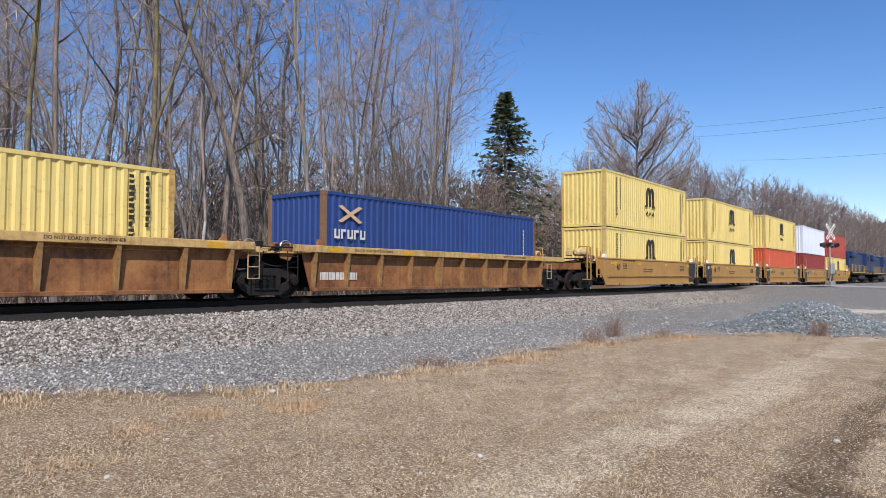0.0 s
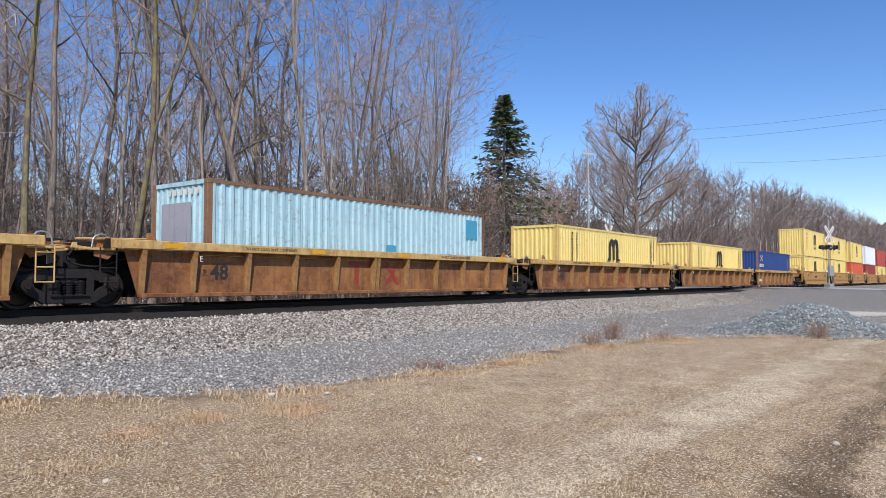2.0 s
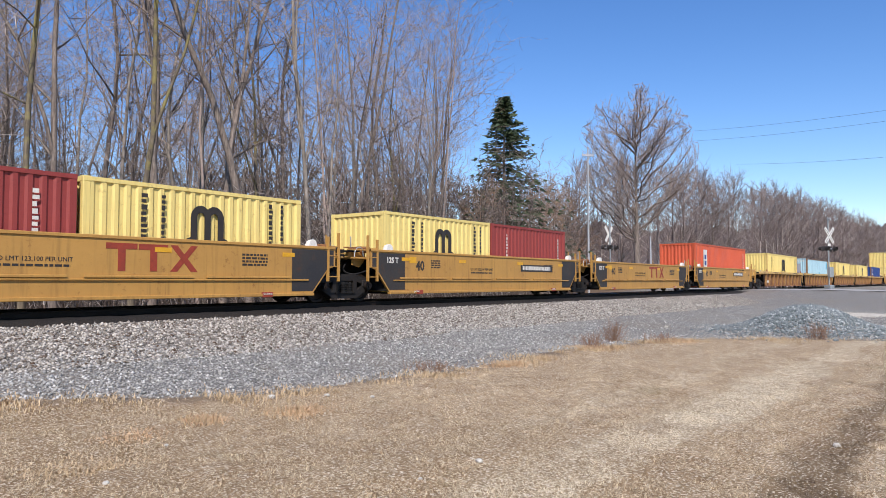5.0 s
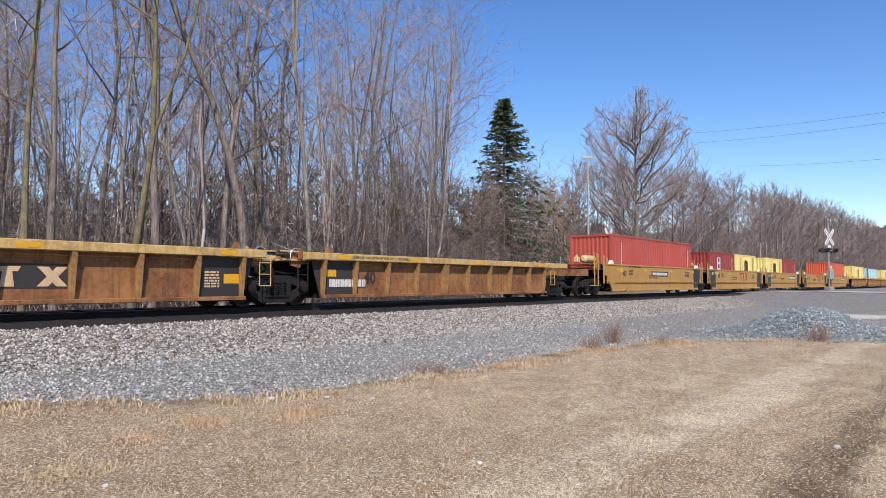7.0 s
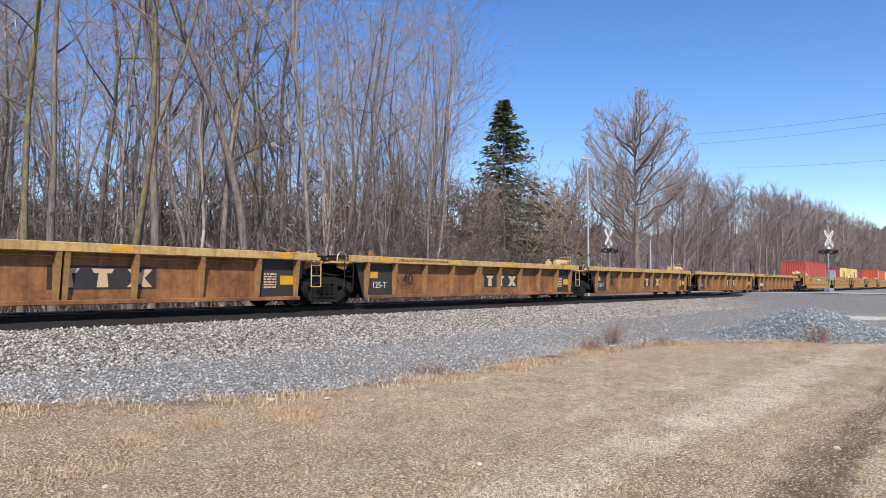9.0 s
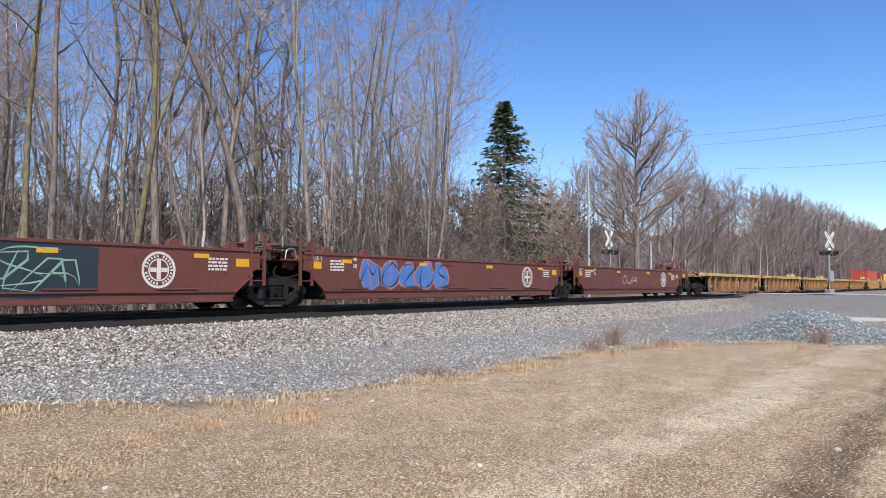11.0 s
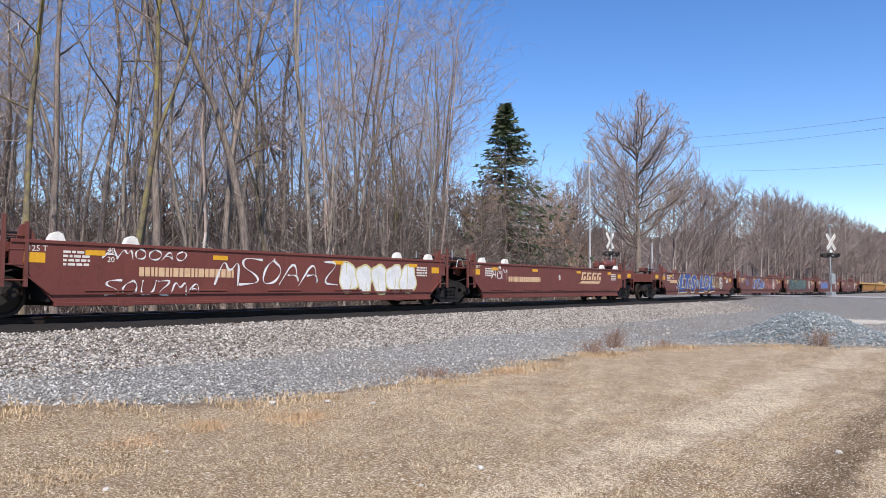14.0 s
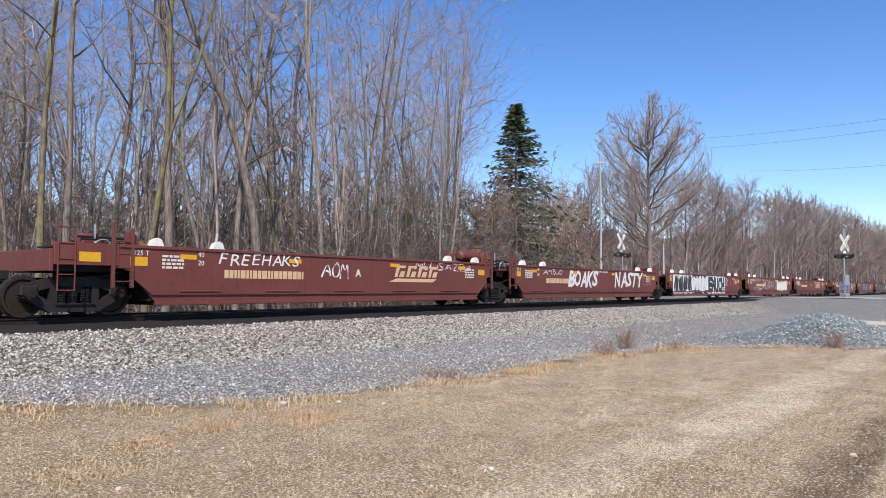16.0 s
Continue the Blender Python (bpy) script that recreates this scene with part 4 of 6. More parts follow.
def arch_mark(parent, x, z, size):
    """Black three-legged arch mark with a wavy line under it."""
    y = -1.262
    bm = bmesh.new()
    w = size
    for i in range(3):
        a = x - w * 0.465 + i * w * 0.38
        box(bm, a, a + w * 0.17, y, y + 0.012, z - w * 0.40, z + w * 0.16)
    for i in range(2):
        cx, cz = x - w * 0.19 + i * w * 0.38, z + w * 0.16
        arc = [(cx + w * 0.275 * math.cos(t), cz + w * 0.3 * math.sin(t)) for t in [math.pi * j / 12 for j in range(13)]]
        arc += [(cx + w * 0.105 * math.cos(t), cz + w * 0.13 * math.sin(t)) for t in [math.pi * (12 - j) / 12 for j in range(13)]]
        prism(bm, arc, y - 0.001 - 0.001 * i, y + 0.011)
    for d in (-1, 1):
        prism(bm, [(x + d * w * 0.28, z - w * 0.42), (x + d * w * 0.62, z - w * 0.44), (x + d * w * 0.58, z - w * 0.36), (x + d * w * 0.44, z - w * 0.3)], y - 0.003, y + 0.011)
    part("logo", bm, M["mark_black"], parent)
    bm = bmesh.new()
    zz = z - w * 0.72
    for i in range(3):
        a = x - w * 0.5 + i * w * 0.36
        prism(bm, [(a, zz - w * 0.12), (a + w * 0.12, zz + w * 0.02), (a + w * 0.24, zz - w * 0.12), (a + w * 0.24, zz - w * 0.02), (a + w * 0.12, zz + w * 0.12), (a, zz - w * 0.02)], y, y + 0.011)
    part("logo", bm, M["mark_black"], parent)


def upright_marks(parent, material, x, z0, z1, width=0.16):
    bm = bmesh.new()
    rnd = random.Random(int(x * 31))
    z = z1
    while z > z0:
        h = rnd.uniform(0.07, 0.12)
        box(bm, x, x + width * rnd.uniform(0.6, 1), -1.258, -1.25, z - h, z)
        z -= h + 0.045
    part("marking", bm, material, parent)


def load(key, length, height, x, z, label, mark=None, rust_posts=False):
    tag = (key, length, height, rust_posts, mark)
    if tag in CONTAINERS:
        c = tagged(copy_thing(CONTAINERS[tag], pose(0, 0, 0)), label)
        return rides(c, x, TRACK_Y, RAIL_Z + z)
    c = CONTAINERS[tag] = container(key, length, height, label, rust_posts)
    if mark == "arch":
        arch_mark(c, length * (0.49 if length > 8 else 0.5), height * 0.66, 1.25 if length > 8 else 1.0)
        upright_marks(c, M["mark_black"], 1.3, height * 0.25, height * 0.9)
        upright_marks(c, M["mark_black"], 1.8, height * 0.35, height * 0.9, 0.1)
        upright_marks(c, M["mark_black"], length - 1.15, height * 0.12, height * 0.92, 0.13)
        upright_marks(c, M["mark_black"], length - 0.75, height * 0.55, height * 0.92, 0.11)
    elif mark == "star":
        for k, d in enumerate((-1, 1)):
            bm = bmesh.new()
            y = -1.256 - 0.004 * k
            quad = [(1.08 - 0.52 * d, height - 0.42), (1.08 - 0.36 * d, height - 0.38), (1.08 + 0.52 * d, height - 0.86), (1.08 + 0.36 * d, height - 0.90)]
            bm.faces.new([bm.verts.new((a, y, b)) for a, b in quad])
            part("logo", bm, M["mark_cream"], c)
        bm = bmesh.new()
        for i in range(5):
            a = 0.42 + i * 0.27
            box(bm, a, a + 0.07, -1.262, -1.25, height - 1.38, height - 1.1)
            if i % 2:
                box(bm, a + 0.07, a + 0.2, -1.262, -1.25, height - 1.17, height - 1.1)
            else:
                box(bm, a + 0.07, a + 0.17, -1.262, -1.25, height - 1.38, height - 1.31)
                box(bm, a + 0.17, a + 0.22, -1.262, -1.25, height - 1.38, height - 1.1)
        part("logo", bm, M["mark_white"], c)
        upright_marks(c, M["mark_white"], length - 1.1, height * 0.3, height * 0.8, 0.1)
    elif mark == "panel":
        part("logo_panel", boxed(1.5, 2.25, -1.262, -1.25, 0.45, height - 0.4), M["white"], c, "white advertising panel")
        bm = bmesh.new()
        for i in range(4):
            box(bm, 1.68, 2.05, -1.268, -1.262, 0.6 + i * 0.42, 0.9 + i * 0.42)
            box(bm, 1.78, 1.95, -1.272, -1.268, 0.68 + i * 0.42, 0.82 + i * 0.42)
        part("logo", bm, M["c_blue"], c)
        upright_marks(c, M["mark_white"], length - 0.9, height * 0.3, height * 0.85, 0.14)
    elif mark == "patch":
        for a, z0, z1, w in ((11.0, height - 1.0, height - 0.3, 0.7), (6.6, 0.9, 1.5, 0.5), (9.4, 0.5, 1.3, 0.7)):
            part("repaint_patch", boxed(a, a + w, -1.2135, -1.207, z0, z1), M["c_patch"], c)
        part("repaint_patch", boxed(-0.012, 0.0, -0.55, 0.75, 0.9, height - 0.55), M["grey_patch"], c, "grey repainted patch")
        for i in range(6):
            part("digit", boxed(-0.012, 0.0, -0.85 + i * 0.24, -0.74 + i * 0.24, height - 0.36, height - 0.2), M["mark_white"], c)
    elif mark == "marks":
        upright_marks(c, M["mark_white"], 1.0, height * 0.35, height * 0.85, 0.1)
        upright_marks(c, M["mark_white"], length - 0.8, height * 0.35, height * 0.85, 0.1)
    return rides(c, x, TRACK_Y, RAIL_Z + z)


M["grey_patch"] = paint("grey_patch_paint", "9a9a9e", "8c8c92", "6a5a4c", 0.1, 0.6, True, 0.05, 0.3)
M["c_patch"] = paint("teal_patch_paint", "4a9ab4", "4290aa", "5a4030", 0.1, 0.5, True, 0.04, 0.2)

OFFS = 11.2         # from the joints' own scale to x

A_ = [42.6, 58.9, 75.3, 91.4, 107.3, 122.4]
B_ = [-48.0, -30.9, -12.9, 5.2, 23.6, 39.2]
C_ = [-129.4, -112.9, -96.9, -81.4, -66.2, -50.9]
D_ = [-212.0, -196.5, -180.3, -164.6, -148.9, -133.3]
E_ = [-294.9, -279.0, -263.5, -247.8, -231.4, -215.9]
F_ = [-376.9, -361.3, -345.1, -329.4, -314.0, -298.7]
G_ = [-396.3, -380.7]


def consist():
    H = 2.896
    label_r = "rusty yellow and brown ribbed well car, {}"
    for i in range(5):                                  # A: ochre cars, double stacks, right behind the engines
        x0, x1 = A_[i] - OFFS, A_[i + 1] - OFFS
        car = smooth_car(x1 - x0, "ochre", front=i == 4, rear=i == 0)
        rides(tagged(car, "ochre yellow smooth-sided well car with stacked containers", "railcar", "well cars"), x0)
        m = (x0 + x1) / 2 - 6.1
        low, high = [("c_yellow", "c_yellow"), ("c_yellow", "c_yellow"), ("c_orange", "c_yellow"), ("c_maroon", "c_white"), ("c_yellow", "c_red")][i]
        names = {"c_yellow": "pale yellow corrugated shipping container with black mark", "c_orange": "orange-red corrugated shipping container",
                 "c_maroon": "maroon corrugated shipping container", "c_white": "white corrugated shipping container", "c_red": "faded red corrugated shipping container"}
        load(low, 12.19, H, m, 0.28, names[low], "arch" if low == "c_yellow" else "marks", low == "c_yellow")
        load(high, 12.19, H, m, 0.28 + H + 0.02, names[high], "arch" if high == "c_yellow" else None, high == "c_yellow")
    goods = [("c_yellow", "arch", "pale yellow corrugated container with black mark"), ("c_cyan", "patch", "faded pale blue corrugated container with teal patches"),
             ("c_yellow", "arch", "pale yellow corrugated container with black mark"), ("c_yellow", "arch", "pale yellow corrugated container with black mark"),
             ("c_blue", "star", "dark blue corrugated container with white lettering")]
    for i in range(5):                                  # B: ribbed cars with one container each
        x0, x1 = B_[i] - OFFS, B_[i + 1] - OFFS
        car = ribbed_car(x1 - x0, front=i == 4, rear=i == 0, lettered="marks" if i in (0, 4) else "red", dark_ends=False,
                         number="" if i in (0, 4) else "48", gear=i == 4)
        rides(tagged(car, label_r.format("loaded with one container"), "railcar", "well cars"), x0)
        k, mark, words = goods[i]
        load(k, 12.19, H, (x0 + x1) / 2 - 6.1 + (0.3 if i < 4 else 0.22), 0.22, words, mark, True)
    for i in range(5):                                  # C: ochre cars, one layer
        x0, x1 = C_[i] - OFFS, C_[i + 1] - OFFS
        car = smooth_car(x1 - x0, "ochre", front=i == 4, rear=i == 0, gear=i == 0)
        rides(tagged(car, "ochre yellow smooth-sided well car" + (", running empty" if i == 3 else ""), "railcar", "well cars"), x0)
        if i in (1, 3):
            logo_red(car, (x1 - x0) * 0.6)
        else:
            part("number_plate", boxed((x1 - x0) * (0.42 if i == 0 else 0.62), (x1 - x0) * (0.42 if i == 0 else 0.62) + 2.6, -1.437, -1.43, 1.02, 1.3), M["black"], car)
            bars(car, M["mark_white"], (x1 - x0) * (0.42 if i == 0 else 0.62) + 0.15, -1.437, 1.24, 1, 2.3, 0.26)
        m = (x0 + x1) / 2
        if i == 0:
            load("c_red", 12.19, H, m - 6.1, 0.28, "faded red corrugated shipping container", "marks")
        elif i == 1:
            load("c_maroon", 6.06, 2.591, m - 6.12, 0.28, "maroon short shipping container", "panel")
            load("c_yellow", 6.06, 2.591, m + 0.06, 0.28, "pale yellow short shipping container", "arch")
        elif i == 2:
            load("c_yellow", 6.06, 2.591, m - 6.12, 0.28, "pale yellow short shipping container", "arch")
            load("c_maroon", 6.06, 2.591, m + 0.06, 0.28, "maroon short shipping container", "marks")
        elif i == 4:
            load("c_orange", 12.19, H, m - 6.1, 0.28, "orange-red corrugated container with white panel", "panel")
    for i in range(5):                                  # D: ribbed empties
        x0, x1 = D_[i] - OFFS, D_[i + 1] - OFFS
        car = ribbed_car(x1 - x0, front=i == 4, rear=i == 0, lettered="block" if i < 4 else "marks", number="40", gear=i in (2, 1), tape=i in (4, 1))
        rides(tagged(car, label_r.format("running empty"), "railcar", "well cars"), x0)
    for i in range(5):                                  # E: brown cars with a round emblem
        x0, x1 = E_[i] - OFFS, E_[i + 1] - OFFS
        car = smooth_car(x1 - x0, "brown", front=i == 4, rear=i == 0, style="brown", gear=i == 4)
        rides(tagged(car, "empty reddish-brown well car with a round white emblem", "railcar", "well cars"), x0)
        emblem(car, (x1 - x0) - 3.6)
        scrawl_e(car, i, x1 - x0)
    for i in range(5):                                  # F: brown cars with a cream slanted logo
        x0, x1 = F_[i] - OFFS, F_[i + 1] - OFFS
        car = smooth_car(x1 - x0, "brown_b", front=i == 4, rear=i == 0, style="brown", gear=i in (0, 4))
        rides(tagged(car, "empty red-brown well car with sprayed graffiti", "railcar", "well cars"), x0)
        scrawl_f(car, i, x1 - x0)
    x0, x1 = G_[0] - OFFS, G_[1] - OFFS
    car = smooth_car(x1 - x0, "brown_b", front=True, rear=True, style="brown", gear=True)
    rides(tagged(car, "empty red-brown well car at the rear", "railcar", "well cars"), x0)


def logo_red(car, x):
    bm = bmesh.new()
    for a in (x - 0.75, x):
        prism(bm, [(a - 0.38, 1.45), (a + 0.33, 1.45), (a + 0.33, 1.32), (a + 0.06, 1.32), (a + 0.06, 0.84), (a - 0.11, 0.84), (a - 0.11, 1.32), (a - 0.38, 1.32)], -1.437, -1.43)
    for d in (-1, 1):
        a = x + 0.75
        prism(bm, [(a - d * 0.36, 1.45), (a - d * 0.18, 1.45), (a + d * 0.36, 0.84), (a + d * 0.18, 0.84)], -1.438 - 0.001 * d, -1.43)
    part("logo", bm, M["mark_red"], car)


def emblem(car, x, z=0.98):
    y = -1.4365
    bm = bmesh.new()
    n = 32
    for r0, r1 in ((0.36, 0.42), (0.23, 0.26)):
        for i in range(n):
            a, b = 2 * math.pi * i / n, 2 * math.pi * (i + 1) / n
            vs = [bm.verts.new((x + r * math.cos(t), y, z + r * math.sin(t))) for r, t in ((r0, a), (r1, a), (r1, b), (r0, b))]
            bm.faces.new(vs)
    for i in range(26):
        a = 2 * math.pi * i / 26
        if i % 7 == 6:
            continue
        c, s = math.cos(a), math.sin(a)
        vs = [bm.verts.new((x + r * c - w * s, y, z + r * s + w * c)) for r, w in ((0.285, -0.02), (0.345, -0.02), (0.345, 0.02), (0.285, 0.02))]
        bm.faces.new(vs)
    for p in ((-0.05, 0.05, -0.22, 0.22), (-0.22, -0.06, -0.05, 0.05), (0.06, 0.22, -0.05, 0.05)):
        box(bm, x + p[0], x + p[1], y - 0.001, y + 0.003, z + p[2], z + p[3])
    part("emblem", bm, M["mark_white"], car, "round white emblem with a cross")


# ---- sprayed lettering: loose strokes that spell nothing ----
def strokes(parent, seed, x0, x1, z0, z1, material, width, count, layer=0, name="graffiti", loops=True):
    rnd = random.Random(seed)
    bm = bmesh.new()
    step = (x1 - x0) / count
    y = -1.4345 - 0.0012 * layer
    for i in range(count):
        cx, cz = x0 + (i + 0.5) * step, (z0 + z1) / 2
        hw, hh = step * 0.55, (z1 - z0) / 2
        kind = rnd.choice(["S", "O", "Z", "M", "A", "U"]) if loops else rnd.choice(["Z", "M", "A", "N"])
        pts = {"S": [(0.8, 0.8), (-0.6, 0.9), (-0.8, 0.3), (0.6, -0.2), (0.8, -0.7), (-0.8, -0.9)],
               "O": [(0, 0.9), (-0.8, 0.3), (-0.6, -0.8), (0.6, -0.8), (0.8, 0.3), (0, 0.9)],
               "Z": [(-0.9, 0.8), (0.8, 0.9), (-0.7, -0.8), (0.9, -0.9)],
               "M": [(-0.9, -0.9), (-0.6, 0.9), (0, -0.2), (0.6, 0.9), (0.9, -0.9)],
               "N": [(-0.8, -0.9), (-0.7, 0.9), (0.6, -0.8), (0.8, 0.9)],
               "A": [(-0.9, -0.9), (0.1, 0.95), (0.8, -0.9), (0.4, -0.1), (-0.5, -0.2)],
               "U": [(-0.8, 0.9), (-0.7, -0.6), (0, -0.9), (0.7, -0.6), (0.8, 0.9)]}[kind]
        pts = [(cx + hw * (a + rnd.uniform(-0.18, 0.18) + 0.18 * b), cz + hh * (b * 0.92 + rnd.uniform(-0.08, 0.08))) for a, b in pts]
        # rounded corners
        for _ in range(2 if loops else 1):
            out = [pts[0]]
            for p, q in zip(pts, pts[1:]):
                out += [(p[0] * 0.75 + q[0] * 0.25, p[1] * 0.75 + q[1] * 0.25), (p[0] * 0.25 + q[0] * 0.75, p[1] * 0.25 + q[1] * 0.75)]
            pts = out + [pts[-1]]
        prev = None
        for j, p in enumerate(pts):
            a, b = pts[max(0, j - 1)], pts[min(len(pts) - 1, j + 1)]
            d = Vector((b[0] - a[0], b[1] - a[1]))
            if d.length < 1e-6:
                continue
            nrm = Vector((-d.y, d.x)).normalized() * width * (0.5 + 0.35 * math.sin(j * 0.9 + i))
            cur = [bm.verts.new((p[0] + k * nrm.x, y - 0.0002 * i, p[1] + k * nrm.y)) for k in (-1, 1)]
            if prev:
                bm.faces.new((prev[0], prev[1], cur[1], cur[0]))
            prev = cur
    return part(name, bm, material, parent)


def blob(parent, seed, x0, x1, z0, z1, material, layer=0, bumps=9, name="graffiti_fill"):
    rnd = random.Random(seed)
    n = 64
    top = [(x0 + (x1 - x0) * i / n, z1 - abs(math.sin(i / n * math.pi * bumps)) ** 0.5 * -0.0 - 0.07 * (1 - abs(math.sin(i / n * math.pi * bumps))) - rnd.uniform(0, 0.02)) for i in range(n + 1)]
    low = [(x0 + (x1 - x0) * i / n, z0 + 0.05 * (1 - abs(math.sin(i / n * math.pi * bumps))) + rnd.uniform(0, 0.02)) for i in range(n + 1)]
    y = -1.4345 - 0.0012 * layer
    bm = bmesh.new()
    a = [bm.verts.new((x, y, z)) for x, z in top]
    b = [bm.verts.new((x, y, z)) for x, z in low]
    for i in range(n):
        bm.faces.new((b[i], b[i + 1], a[i + 1], a[i]))
    return part(name, bm, material, parent)


def bubbles(parent, seed, x0, x1, z0, z1, count, fill, line, layer=0, width=0.035, sharp=2.6):
    """Fat rounded sprayed shapes side by side, each with an outline and inner cuts."""
    rnd = random.Random(seed)
    step = (x1 - x0) / count
    body, edge = bmesh.new(), bmesh.new()
    y0 = -1.4345 - 0.0012 * layer
    for i in range(count):
        cx, cz = x0 + (i + 0.5) * step, (z0 + z1) / 2 + rnd.uniform(-0.03, 0.03)
        hw, hh = step * rnd.uniform(0.52, 0.64), (z1 - z0) / 2 * rnd.uniform(0.92, 1.02)
        ph, lean = rnd.uniform(0, 6.28), rnd.uniform(-0.12, 0.16)
        y = y0 - 0.0004 * i
        ring = []
        n = 40
        for k in range(n):
            a = 2 * math.pi * k / n
            c, s = math.cos(a), math.sin(a)
            r = (abs(c) ** sharp + abs(s) ** sharp) ** (-1 / sharp) * (1 + 0.10 * math.sin(3 * a + ph) + 0.05 * math.sin(5 * a - ph))
            ring.append((cx + hw * r * c + lean * hh * s * r, cz + min(hh, max(-hh, hh * r * s))))
        body.faces.new([body.verts.new((px, y, pz)) for px, pz in ring])
        for k in range(n):
            p, q = ring[k], ring[(k + 1) % n]
            o = [(cx + (v[0] - cx) * f, cz + (v[1] - cz) * f) for v in (p, q) for f in (1 - width / hw, 1.0)]
            vs = [edge.verts.new((a, y - 0.0002, b)) for a, b in (o[0], o[1], o[3], o[2])]
            edge.faces.new(vs)
        for _ in range(rnd.choice((1, 2, 2))):
            sx, top = cx + hw * rnd.uniform(-0.35, 0.35), rnd.random() < 0.5
            za, zb = (cz + hh * 0.95, cz + hh * rnd.uniform(-0.2, 0.3)) if top else (cz - hh * 0.95, cz + hh * rnd.uniform(-0.3, 0.2))
            bend = rnd.uniform(-0.3, 0.3) * hw
            prev = None
            for k in range(7):
                f = k / 6
                px, pz = sx + bend * math.sin(f * 2.2), za + (zb - za) * f
                w = width * (0.9 - 0.5 * f)
                cur = [edge.verts.new((px + d * w, y - 0.0002, pz)) for d in (-0.5, 0.5)]
                if prev:
                    edge.faces.new((prev[0], prev[1], cur[1], cur[0]))
                prev = cur
    part("graffiti_fill", body, fill, parent, "fat sprayed graffiti shapes")
    part("graffiti_outline", edge, line, parent)


def sprayed(parent, words, x0, x1, z0, z1, fill, line=None, layer=0, fat=0.02, rim=0.05, slant=0.0, wobble=7, spread_=1.0):
    """A sprayed word that can be read: hopping fat letters, fill over a wider outline."""
    rnd = random.Random(wobble)
    step = (x1 - x0) / len(words)
    for i, ch in enumerate(words):
        if ch == " ":
            continue
        dz, turn, grow_ = rnd.uniform(-0.03, 0.03), rnd.uniform(-5, 5), rnd.uniform(0.94, 1.06)
        for k, (material, bold, name) in enumerate(((line, fat + rim, "graffiti_outline"), (fill, fat, "graffiti_letter"))):
            if material is None:
                continue
            me = text_mesh(ch, (z1 - z0) * 1.18, material, 0.0006, bold, slant)
            co = np.empty(len(me.vertices) * 3)
            me.vertices.foreach_get("co", co)
            co = co.reshape(-1, 3)
            lo, hi = co.min(0), co.max(0)
            wide = max(0.2, hi[0] - lo[0] - 2 * (bold - fat))
            ob = part(name, me, material, parent)
            sx, sz = step * spread_ * grow_ / wide, (z1 - z0) / max(0.2, hi[1] - lo[1] - 2 * (bold - fat))
            ob.matrix_basis = pose(x0 + (i + 0.5) * step - (lo[0] + hi[0]) / 2 * sx, -1.4345 - 0.0012 * (layer + k) - 0.0003 * i, (z0 + z1) / 2 + dz - (lo[1] + hi[1]) / 2 * sz, 90, turn, 0) @ Matrix.Diagonal((sx, sz, 1, 1))


def spray(name, a, b):
    return plain(name, a, b, 0.5, 0.0, 3, 0.02)


M["s_white"] = spray("white_spray_paint", "e4e2de", "cfccc6")
M["s_black"] = spray("black_spray_paint", "17191d", "222428")
M["s_blue"] = spray("blue_spray_paint", "2f4a94", "27407e")
M["s_cream"] = spray("cream_spray_paint", "d3c98e", "bdb47c")
M["s_mint"] = spray("mint_spray_paint", "8fb09c", "7c9c8a")
M["s_sky"] = spray("sky_blue_spray_paint", "4f78b8", "466ba6")
M["s_pink"] = spray("pink_spray_paint", "b8766c", "a3675e")
M["s_navy"] = spray("dark_teal_spray_paint", "1f2a30", "27343a")
M["s_red"] = spray("dark_red_spray_paint", "b0241c", "981f18")


